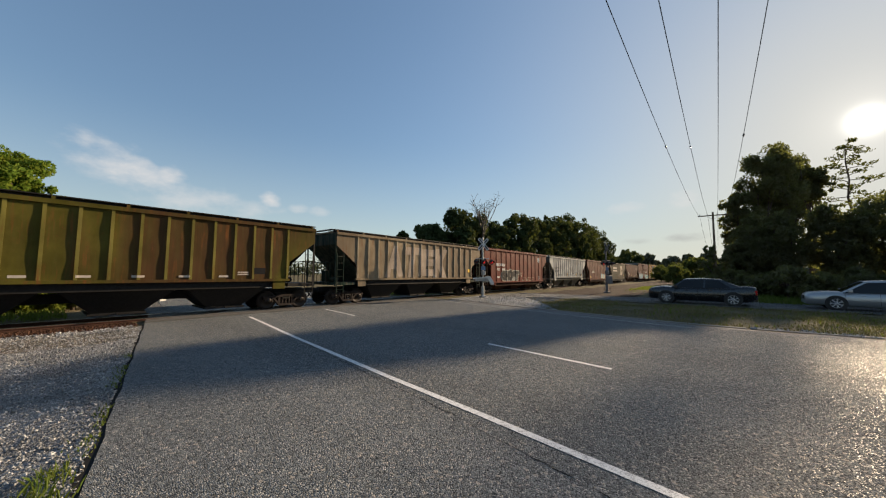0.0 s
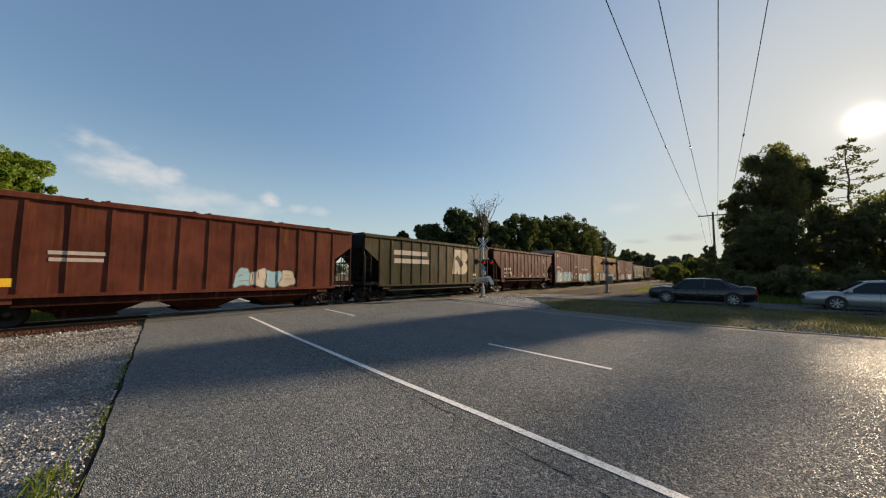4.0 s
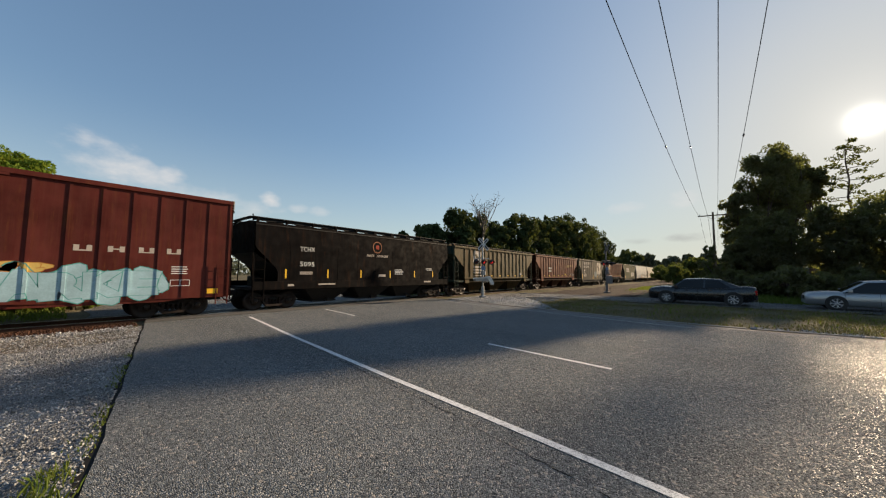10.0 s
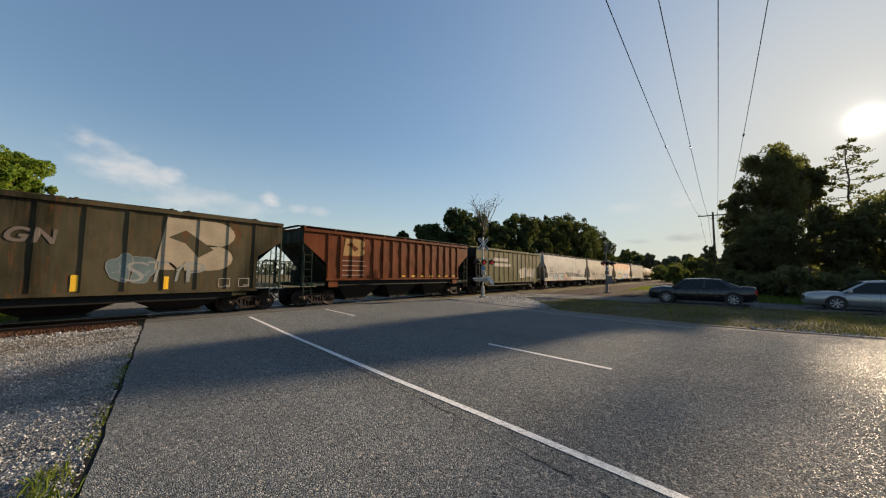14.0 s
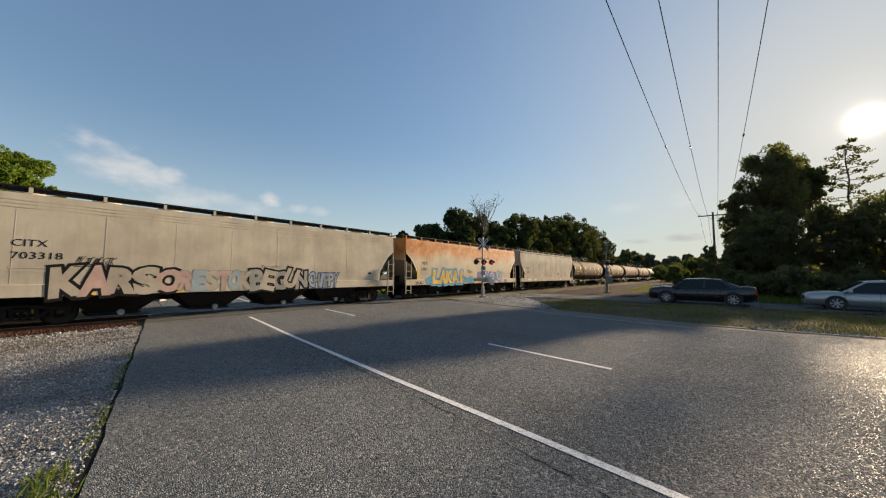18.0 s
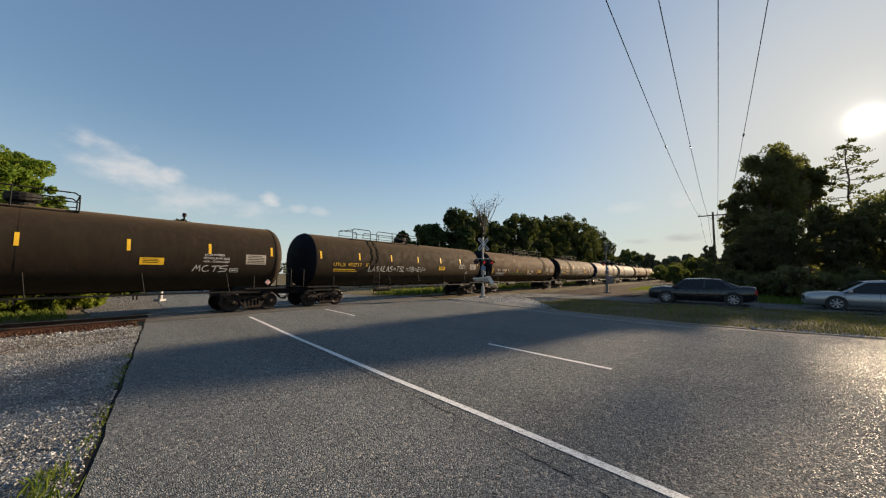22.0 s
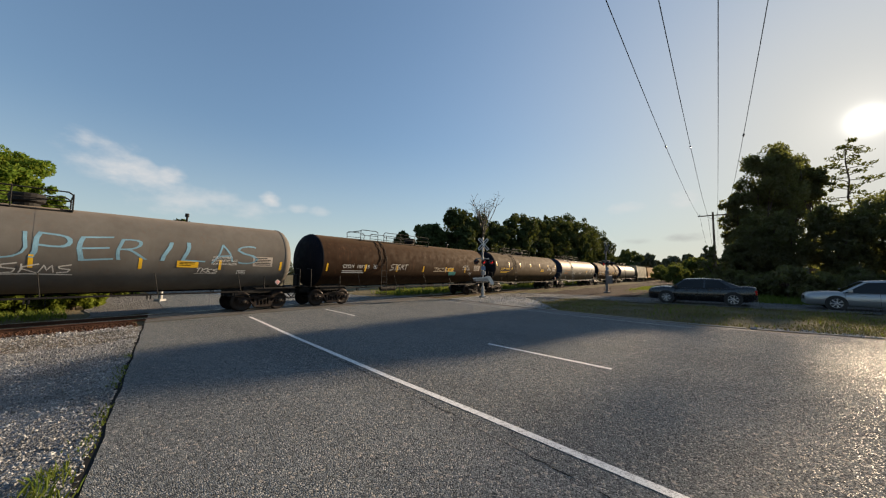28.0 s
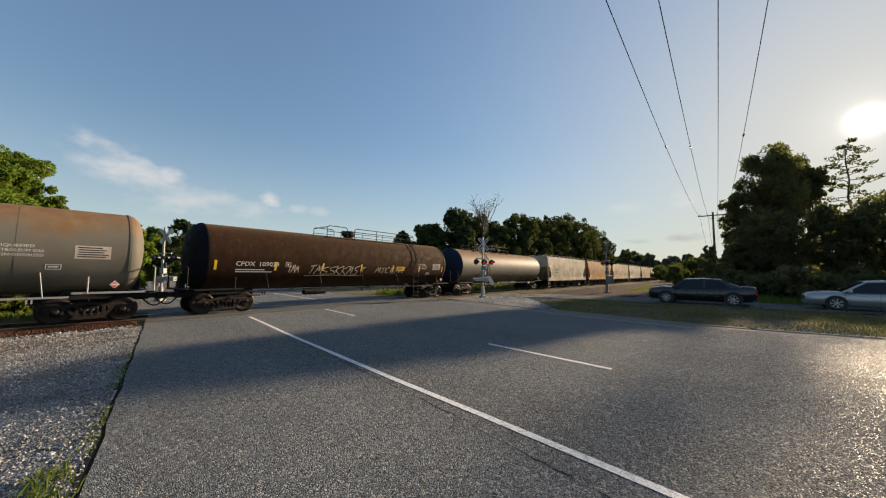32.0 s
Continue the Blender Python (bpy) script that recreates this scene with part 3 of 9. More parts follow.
structure("kerb_litter", band("kerb_litter", lambda y: right_edge(y) - 0.16 - 0.08 * math.sin(y * 3.1), lambda y: right_edge(y) - 0.01, steps(-9, 2.0, 0.25), EARTH, 0.007, 2),
          "dark soil and leaf litter washed against the kerb", "soil")
# kerb along the far side of the road, in cast lengths
kerb = tagged(new("kerb"), "low weathered concrete kerb beside the road", "kerb", kind="structure")
for i in range(18):
    ya, yb = -16 + i * 1.7, -16 + i * 1.7 + (1.66 if i % 5 != 3 else 1.45)
    s = Shape()
    rings = []
    for y in (ya, (ya + yb) / 2, yb):
        x = right_edge(y) - 0.02
        rings.append([(x, y, -0.05), (x + 0.03, y, 0.022), (x + 0.07, y, 0.034), (x + 0.20, y, 0.036), (x + 0.24, y, -0.05)])
    s.loft(rings, True, False, True)
    part("kerb_stone", s, CONCRETE, kerb)

# side road on the low bank
SIDE = [(25.6, 15.4), (26.0, 12.6), (26.7, 8.6), (26.9, 3.0), (26.8, -2.0), (27.1, -7.0), (27.9, -14.0), (29.2, -30.0)]


def side_point(t):
    k = min(int(t), len(SIDE) - 2)
    u = t - k
    p = [SIDE[max(0, min(len(SIDE) - 1, k + d))] for d in (-1, 0, 1, 2)]
    return tuple(0.5 * (2 * p[1][i] + (p[2][i] - p[0][i]) * u + (2 * p[0][i] - 5 * p[1][i] + 4 * p[2][i] - p[3][i]) * u * u
                        + (3 * p[1][i] - p[0][i] - 3 * p[2][i] + p[3][i]) * u ** 3) for i in (0, 1))


v, f = [], []
N_SIDE = 60
for i in range(N_SIDE + 1):
    t = i / N_SIDE * (len(SIDE) - 1.001)
    a, b = side_point(t), side_point(min(t + 0.02, len(SIDE) - 1.0))
    d = Vector((b[0] - a[0], b[1] - a[1])).normalized()
    for k in range(5):
        off = -2.7 + 5.4 * k / 4
        x, y = a[0] - d.y * off, a[1] + d.x * off
        v.append((x, y, float(ground_z(x, y)) + 0.02))
for i in range(N_SIDE):
    for k in range(4):
        f.append((i * 5 + k, i * 5 + k + 1, i * 5 + k + 6, i * 5 + k + 5))
structure("side_road", raw_mesh("side_road", v, f, SIDE_ASPHALT), "narrow pale asphalt side road beside the grass", "road")

structure("dirt_bank", band("dirt_bank", lambda y: 29.6 + 0.45 * math.sin(y * 1.9) - 0.25 * (13.2 - y), lambda y: 130.0, steps(5.2, 13.2, 0.4), DIRT, 0.016, 60), "rusty brown dirt and cinders beside the ballast", "dirt")
structure("gutter_pan", band("gutter_pan", lambda y: right_edge(y) - 0.42, lambda y: right_edge(y) - 0.03, steps(-9, 13.5, 0.5), plain("gutter_concrete", (0.155, 0.15, 0.14), 0.9, 0, 0.35, 3, 0.5), 0.005, 2),
          "dusty concrete gutter strip along the kerb", "gutter")

# gravel apron between the road and the rails
structure("gravel_apron", band("gravel_apron", lambda y: -16.0, lambda y: left_edge(y) - 0.03, steps(-14, 15.2, 0.4), GRAVEL, -0.012, 40),
          "pale limestone gravel beside the road", "gravel")
structure("dusty_shoulder", band("dusty_shoulder", lambda y: -16.0, lambda y: left_edge(y) - 0.05, [12.6 + 0.2 * i for i in range(14)], gravel_mat("dusty_brown_gravel", (0.13, 0.108, 0.085), (0.34, 0.30, 0.25), 24.0), -0.006, 40),
          "dusty brown gravel between the apron and the ballast", "gravel")
structure("gravel_turnout", band("gravel_turnout", lambda y: 1.35 + 0.10 * (y - 20) + 0.15 * math.sin(y * 1.3), lambda y: 1.65 + 0.12 * y, steps(19.7, 34, 0.6), SIDE_ASPHALT, 0.0, 6),
          "worn grey gravel shoulder beyond the rails", "gravel")
structure("gravel_verge", band("gravel_verge", lambda y: right_edge(y) + 0.35, lambda y: right_edge(y) + 0.35 + 8.5 * max(0.02, (y - 6.5) / 8), steps(6.6, 15.2, 0.5), GRAVEL, 0.015, 10),
          "dusty gravel verge by the crossing", "gravel")


def ballast_sheet(name, x0, x1):
    xs = steps(x0, x1, 0.8)
    prof = [(-4.6 if x0 > 10 else -2.4, -0.10), (-2.6, -0.075), (-1.5, -0.055), (-0.85, -0.065), (0, -0.07), (0.85, -0.065), (1.5, -0.055), (2.4, -0.12)]
    rnd = random.Random(4)
    v = [(x, TRACK_Y + dy, z + rnd.uniform(-0.012, 0.012)) for x in xs for dy, z in prof]
    n = len(prof)
    f = [(i * n + k, (i + 1) * n + k, (i + 1) * n + k + 1, i * n + k + 1) for i in range(len(xs) - 1) for k in range(n - 1)]
    return raw_mesh(name, v, f, BALLAST)


structure("ballast", ballast_sheet("ballast", -60, 2.55), "rust-stained railway ballast", "ballast")
structure("ballast.001", ballast_sheet("ballast", 17.8, 260), "rust-stained railway ballast", "ballast")

RAIL_PROFILE = [(-0.035, 0), (-0.036, -0.03), (-0.012, -0.045), (-0.010, -0.13), (-0.07, -0.15), (-0.07, -0.165), (0.07, -0.165), (0.07, -0.15), (0.010, -0.13), (0.012, -0.045), (0.036, -0.03), (0.035, 0)]
for k, off in enumerate((-0.745, 0.745)):
    rail = tagged(new("rail"), "rusty steel railway rail with a worn bright head", "rail", kind="structure")
    s = Shape()
    s.loft([[(x, TRACK_Y + off + a, RAIL_Z - 0.012 + b) for a, b in RAIL_PROFILE] for x in (-60, 0, 60, 150, 260)], True, False, True)
    part("rail_web", s, RAIL_RUST, rail)
    part("rail_head", Shape().box(-60, 260, TRACK_Y + off - 0.034, TRACK_Y + off + 0.034, RAIL_Z - 0.011, RAIL_Z), RAIL_TOP, rail, "worn bright rail head")

sleepers = tagged(new("sleepers"), "dark creosoted timber sleepers under the rails", "sleeper", kind="structure")
tie_me = Shape().box(-0.115, 0.115, -1.3, 1.3, -0.16, 0.0, 0.01).mesh("sleeper", TIE)
rnd = random.Random(7)
tie_x = [x for x in np.arange(-13, 2.2, 0.52)] + [x for x in np.arange(18.6, 78, 0.52)]
for x in tie_x:
    ob = part("sleeper", tie_me, TIE, sleepers)
    ob.matrix_basis = pose(x + rnd.uniform(-0.03, 0.03), TRACK_Y + rnd.uniform(-0.05, 0.05), -0.042 + rnd.uniform(-0.008, 0.006), 0, 0, rnd.uniform(-1.5, 1.5))

# ---- rolling stock ----
def arc(cx, cz, r, a0, a1, n):
    return [(cx + r * math.cos(radians(a0 + (a1 - a0) * i / n)), cz + r * math.sin(radians(a0 + (a1 - a0) * i / n))) for i in range(n + 1)]


WHEEL_R = 0.43


def truck_meshes():
    """The meshes of one two-axle truck, shared by all wagons."""
    made = {}
    w = Shape()
    w.lathe(0, 0, 0, [(0.07, -0.075), (0.11, -0.075), (0.13, -0.03), (0.29, -0.02), (0.35, -0.055), (WHEEL_R, -0.055), (WHEEL_R + 0.004, 0.045), (WHEEL_R + 0.026, 0.05),
                      (WHEEL_R + 0.022, 0.075), (0.36, 0.075), (0.31, 0.03), (0.13, 0.04), (0.07, 0.06)], 24)
    made["wheel"] = w.mesh("wheel", WHEEL_STEEL)
    b = Shape()
    b.lathe(0, 0, 0, [(0.0, -0.12), (0.075, -0.12), (0.10, -0.09), (0.10, 0.0)], 14)
    for i in range(3):
        a = 2 * math.pi * i / 3 + 0.5
        b.tube((0.05 * math.cos(a), -0.135, 0.05 * math.sin(a)), (0.05 * math.cos(a), -0.11, 0.05 * math.sin(a)), 0.016, n=6)
    made["bearing_cap"] = b.mesh("bearing_cap", BEARING)
    made["axle"] = Shape().tube((0, -0.9, 0), (0, 0.9, 0), 0.075, n=12).mesh("axle", STEEL_DARK)
    # cast side frame: a bowed top chord, slanted legs, pedestals and a window for the springs
    s = Shape()
    top = [(-1.08, 0.50), (-1.05, 0.60), (-0.62, 0.62), (-0.35, 0.70), (0.35, 0.70), (0.62, 0.62), (1.05, 0.60), (1.08, 0.50)]
    under = [(0.92, 0.50), (0.66, 0.53), (0.36, 0.58), (-0.36, 0.58), (-0.66, 0.53), (-0.92, 0.50)]
    s.plate(top + under, -0.07, 0.07)
    for sg in (-1, 1):
        s.plate([(sg * 0.62, 0.54), (sg * 0.52, 0.54), (sg * 0.27, 0.26), (sg * 0.37, 0.22)][::sg], -0.06, 0.06)
        s.plate([(sg * 0.37, 0.70), (sg * 0.27, 0.70), (sg * 0.27, 0.22), (sg * 0.37, 0.22)][::sg], -0.065, 0.065)
        s.plate([(sg * 1.0, 0.52), (sg * 0.92, 0.52), (sg * 0.92, 0.34), (sg * 1.0, 0.36)][::sg], -0.06, 0.06)
        s.plate([(sg * 0.68, 0.55), (sg * 0.60, 0.55), (sg * 0.60, 0.35), (sg * 0.68, 0.33)][::sg], -0.06, 0.06)
    s.plate([(-0.40, 0.26), (-0.34, 0.17), (0.34, 0.17), (0.40, 0.26)], -0.10, 0.10)
    made["side_frame"] = s.mesh("side_frame", STEEL_RUST)
    sp = Shape()
    for i in range(3):
        x = -0.16 + 0.16 * i
        for k in range(5):
            sp.tube((x, 0, 0.27 + k * 0.052), (x, 0, 0.295 + k * 0.052), 0.062, n=10)
        sp.tube((x, 0, 0.25), (x, 0, 0.54), 0.03, n=6)
    made["spring_nest"] = sp.mesh("spring_nest", STEEL_RUST)
    bo = Shape()
    bo.box(-0.20, 0.20, -1.05, 1.05, 0.50, 0.66, 0.03)
    bo.box(-0.28, 0.28, -0.45, 0.45, 0.60, 0.76, 0.04)
    for sg in (-1, 1):
        bo.box(sg * 0.36 - 0.05, sg * 0.36 + 0.05, -0.9, 0.9, 0.30, 0.42)
    made["bolster"] = bo.mesh("truck", STEEL_DARK)
    return made


TRUCK = truck_meshes()


def add_truck(wagon, x):
    t = part("truck", TRUCK["bolster"], None, wagon)
    t.location = (x, 0, 0)
    for sg in (-1, 1):
        f = part("side_frame", TRUCK["side_frame"], None, t)
        f.location = (0, sg * 0.98, 0)
        n = part("spring_nest", TRUCK["spring_nest"], None, t)
        n.location = (0, sg * 0.98, 0)
    for ax in (-0.8, 0.8):
        a = part("axle", TRUCK["axle"], None, t)
        a.location = (ax, 0, WHEEL_R)
        for sg in (-1, 1):
            w = part("wheel", TRUCK["wheel"], None, t)
            w.matrix_basis = pose(ax, sg * 0.745, WHEEL_R, 0, 0, 0 if sg < 0 else 180)
            c = part("bearing_cap", TRUCK["bearing_cap"], None, t)
            c.matrix_basis = pose(ax, sg * 0.96, WHEEL_R + 0.02, 0, 0, 0 if sg < 0 else 180)
    return t


def coupler_mesh():
    s = Shape()
    s.box(-0.1, 0.55, -0.09, 0.09, 0.74, 0.92, 0.03)
    s.box(0.50, 0.78, -0.17, 0.12, 0.70, 0.96, 0.05)
    s.box(0.74, 0.86, 0.02, 0.15, 0.72, 0.94, 0.04)
    return s.mesh("coupler", STEEL_DARK)


def hose_mesh():
    pts = [(0.1 + 0.85 * k / 8, -0.32 + 0.03 * k, 0.78 - 0.34 * math.sin(math.pi * k / 8)) for k in range(9)]
    return Shape().path(pts, 0.028, 6).mesh("brake_hose", STEEL_DARK)


COUPLER, HOSE = coupler_mesh(), hose_mesh()


def add_ends(wagon, half):
    for sg in (1, -1):
        c = part("coupler", COUPLER, None, wagon)
        c.matrix_basis = pose(sg * (half - 0.25), 0, 0, 0, 0, 0 if sg > 0 else 180)
        h = part("brake_hose", HOSE, None, wagon)
        h.matrix_basis = pose(sg * (half - 0.3), 0, 0, 0, 0, 0 if sg > 0 else 180)


def ladder(wagon, x0, x1, y, z0, z1, mat, rungs=6, r=0.016, name="ladder"):
    s = Shape()
    for x in (x0, x1):
        s.box(x - r, x + r, y - r, y + r, z0, z1)
    for k in range(rungs):
        z = z0 + (z1 - z0) * (k + 0.5) / rungs
        s.tube((x0, y, z), (x1, y, z), r * 0.75, n=6)
    return part(name, s, mat, wagon)


# flat or curved skins on which letters and spray paint lie
def flat_skin(y):
    return lambda x, z, off=0.0: (x, -off * 0.4, z)


def round_skin(r, zc):
    return lambda x, z, off=0.0: (x, -(r + off * 0.4) * math.cos((z - zc) / r), zc + (r + off * 0.4) * math.sin((z - zc) / r))


def lettering(wagon, text, skin, x, z, size, mat, name="lettering", width=None, shear=0.0, off=0.006, label="", bold=0.0):
    """Painted letters in the built-in font: x is their left end, z their foot."""
    cu = bpy.data.curves.new(name, "FONT")
    cu.body, cu.size, cu.shear, cu.offset, cu.resolution_u = text, size / 0.70, shear, bold, 2
    tmp = bpy.data.objects.new(name, cu)
    me = bpy.data.meshes.new_from_object(tmp)
    bpy.data.objects.remove(tmp)
    co = np.zeros(len(me.vertices) * 3)
    me.vertices.foreach_get("co", co)
    co = co.reshape(-1, 3)
    sx = width / max(1e-6, co[:, 0].max()) if width else 1.0
    s = Shape().add([skin(x + p[0] * sx, z + p[1], off) for p in co], [tuple(f.vertices) for f in me.polygons])
    bpy.data.meshes.remove(me)
    return part(name, s, mat, wagon, label)


def letter_mesh(char, fat):
    cu = bpy.data.curves.new("letter", "FONT")
    cu.body, cu.size, cu.offset, cu.resolution_u = char, 1.0, fat, 3
    tmp = bpy.data.objects.new("letter", cu)
    me = bpy.data.meshes.new_from_object(tmp)
    bpy.data.objects.remove(tmp)
    co = [tuple(v.co[:2]) for v in me.vertices]
    fs = [tuple(f.vertices) for f in me.polygons]
    bpy.data.meshes.remove(me)
    return co, fs


def fine(co, fs, tall):
    """Splits the faces of a flat letter until none is taller than tall, so that it hugs a round shell."""
    co, out = list(co), []
    todo = [(f[0], f[i], f[i + 1]) for f in fs for i in range(1, len(f) - 1)]
    mids = {}
    while todo:
        tri = todo.pop()
        rise, a, b, c = max((abs(co[tri[i]][1] - co[tri[(i + 1) % 3]][1]), tri[i], tri[(i + 1) % 3], tri[(i + 2) % 3]) for i in range(3))
        if rise <= tall:
            out.append(tri)
            continue
        key = (min(a, b), max(a, b))
        if key not in mids:
            mids[key] = len(co)
            co.append(((co[a][0] + co[b][0]) / 2, (co[a][1] + co[b][1]) / 2))
        todo += [(a, mids[key], c), (mids[key], b, c)]
    return co, out


def spray_word(wagon, skin, text, x, z, w, h, fills, line, seed, lw=0.05, fat=0.05, lap=1.1, lean=0.1, glow=None, glow_w=0.16, wild=0.05, name="spray_paint"):
    """Fat sprayed letters, filled, outlined and haloed, that jostle one another."""
    rnd = random.Random(seed)
    step = w / len(text)
    for i, ch in enumerate(text):
        if ch == " ":
            continue
        tall = 0.16 / h if wagon.name.startswith("tank") else 9.0
        base, bf = fine(*letter_mesh(ch, fat), tall)
        x0, x1 = min(p[0] for p in base), max(p[0] for p in base)
        z0, z1 = min(p[1] for p in base), max(p[1] for p in base)
        slim = (0.42 if fills else 0.14) if ch in "Ii1" else 1.0
        sx, sz = step * lap * slim / (x1 - x0), h * rnd.uniform(0.88, 1.06) / (0.75 if ch == "=" else z1 - z0)
        cx, cz = x + (i + 0.5) * step, z + h * 0.5 + rnd.uniform(-0.4, 0.4) * wild * h
        tilt = rnd.uniform(-1, 1) * wild * 1.5

        def put(co, off):
            rows = []
            for px, pz in co:
                u, v = (px - (x0 + x1) / 2) * sx, (pz - (z0 + z1) / 2) * sz
                u += lean * v + 0.05 * step * math.sin(v * 5.0 / h + seed + i)
                rows.append(skin(cx + u - tilt * v, cz + v + tilt * u, off))
            return rows
        k = 0.0007 * (i % 2)
        if fills:
            part(name, Shape().add(put(base, 0.010 + k), bf), fills[i % len(fills)], wagon)
        for mat, width, off, nm in ((line, lw, 0.0075 + k, "spray_outline"), (glow, glow_w, 0.005 + k, "spray_halo")):
            if mat:
                co, fs = fine(*letter_mesh(ch, fat + width / (sx + sz) * 2), tall)
                part(nm, Shape().add(put(co, off), fs), mat, wagon)


def patch(shape, skin, x0, x1, z0, z1, off=0.005, nx=1, nz=2):
    """A painted rectangle that follows the skin."""
    rows = [[skin(x0 + (x1 - x0) * i / nx, z0 + (z1 - z0) * k / nz, off) for i in range(nx + 1)] for k in range(nz + 1)]
    return shape.loft(rows, False, False)


def bars(wagon, skin, x, z, w, n, mat, height=0.05, gap=0.04, name="stencil_line", seed=1, off=0.006):
    """Small writing that cannot be read: broken lines of its size."""
    rnd = random.Random(seed)
    for k in range(n):
        s = Shape()
        patch(s, skin, x + rnd.uniform(0, 0.04) * w, x + w * rnd.uniform(0.72, 1.0), z - k * (height + gap), z - k * (height + gap) + height, off, 3)
        ob = part(name, s, mat, wagon)
    return ob


def block_letters(wagon, skin, x, z, w, h, n, mat, gaps=(), name="painted_mark", off=0.006, seed=0):
    """A brand name as plain upright blocks of its size and colour."""
    rnd = random.Random(seed)
    s = Shape()
    step = w / n
    for k in range(n):
        if k in gaps:
            continue
        a, b, t = x + k * step, x + (k + 0.78) * step, step * 0.24
        u = h * 0.22
        kind = rnd.choice((0, 1, 2))
        if kind == 0:
            q = [(a, 0), (a + t, 0), (a + t, h - u), (b - t, h - u), (b - t, 0), (b, 0), (b, h), (a, h)]
        elif kind == 1:
            q = [(a, 0), (b, 0), (b, h), (b - t, h), (b - t, u), (a + t, u), (a + t, h), (a, h)]
        else:
            q = [(a, 0), (a + t, 0), (a + t, h / 2 - u / 2), (b - t, h / 2 - u / 2), (b - t, 0), (b, 0), (b, h), (b - t, h), (b - t, h / 2 + u / 2), (a + t, h / 2 + u / 2), (a + t, h), (a, h)]
        s.add([skin(px, z + pz, off) for px, pz in q], [tuple(range(len(q)))])
    return part(name, s, mat, wagon)


def ribbon(shape, skin, pts, w, off):
    """A sprayed line of width w through points (x, z)."""
    rows = []
    for i, (x, z) in enumerate(pts):
        a, b = pts[max(0, i - 1)], pts[min(len(pts) - 1, i + 1)]
        d = Vector((b[0] - a[0], b[1] - a[1]))
        d = d.normalized() if d.length > 1e-6 else Vector((1, 0))
        rows.append([skin(x - d.y * w / 2, z + d.x * w / 2, off), skin(x + d.y * w / 2, z - d.x * w / 2, off)])
    return shape.loft(rows, False, False)


def spray_piece(wagon, skin, x, z, w, h, n, fills, line, seed, lean=0.12, line_w=0.05, glow=None):
    """Bubble-shaped spray-paint forms, filled and outlined, side by side."""
    rnd = random.Random(seed)
    fill_shapes = [Shape() for _ in fills]
    edge, halo = Shape(), Shape()
    step = w / n
    for k in range(n):
        cx, cz = x + (k + 0.5) * step, z + h * 0.5 + rnd.uniform(-0.06, 0.06) * h
        kind = rnd.random()
        m = 22
        ring = []
        for i in range(m):
            a = 2 * math.pi * i / m
            ex = 0.62 if kind < 0.5 else 0.9
            ca, sa = math.cos(a), math.sin(a)
            rx = abs(ca) ** ex * (1 if ca > 0 else -1)
            rz = abs(sa) ** ex * (1 if sa > 0 else -1)
            j = 1 + 0.16 * math.sin(3 * a + seed + k * 2.1) + 0.09 * math.sin(5 * a + k)
            ring.append((cx + rx * step * 0.54 * j + rz * lean * h * 0.5, cz + rz * h * 0.5 * j))
        def fan(sh, pts, off, grow=1.0):
            q = [(cx + (px - cx) * grow, cz + (pz - cz) * grow) for px, pz in pts]
            sh.add([skin(cx, cz, off)] + [skin(px, pz, off) for px, pz in q], [(0, i + 1, (i + 1) % m + 1) for i in range(m)])
        o = 0.004 + 0.0012 * (k % 2)
        if glow:
            fan(halo, ring, 0.003 + 0.0005 * (k % 2), 1.16)
        fan(fill_shapes[k % len(fills)], ring, o)
        ribbon(edge, skin, ring + ring[:2], line_w, o + 0.003)
        # inner strokes
        for _ in range(2):
            px, pz = cx + rnd.uniform(-0.2, 0.2) * step, cz + rnd.uniform(-0.25, 0.25) * h
            L = rnd.uniform(0.15, 0.3)
            t = rnd.choice((0, math.pi / 2, 0.5))
            ribbon(edge, skin, [(px - L * step * math.cos(t), pz - L * h * math.sin(t)), (px + 0.03, pz + 0.03), (px + L * step * math.cos(t), pz + L * h * math.sin(t))], line_w, o + 0.0035)
    g = None
    for sh, mat in zip(fill_shapes, fills):
        if sh.v:
            g = part("spray_paint", sh, mat, wagon)
    part("spray_outline", edge, line, wagon)
    if glow:
        part("spray_halo", halo, glow, wagon)
    return g


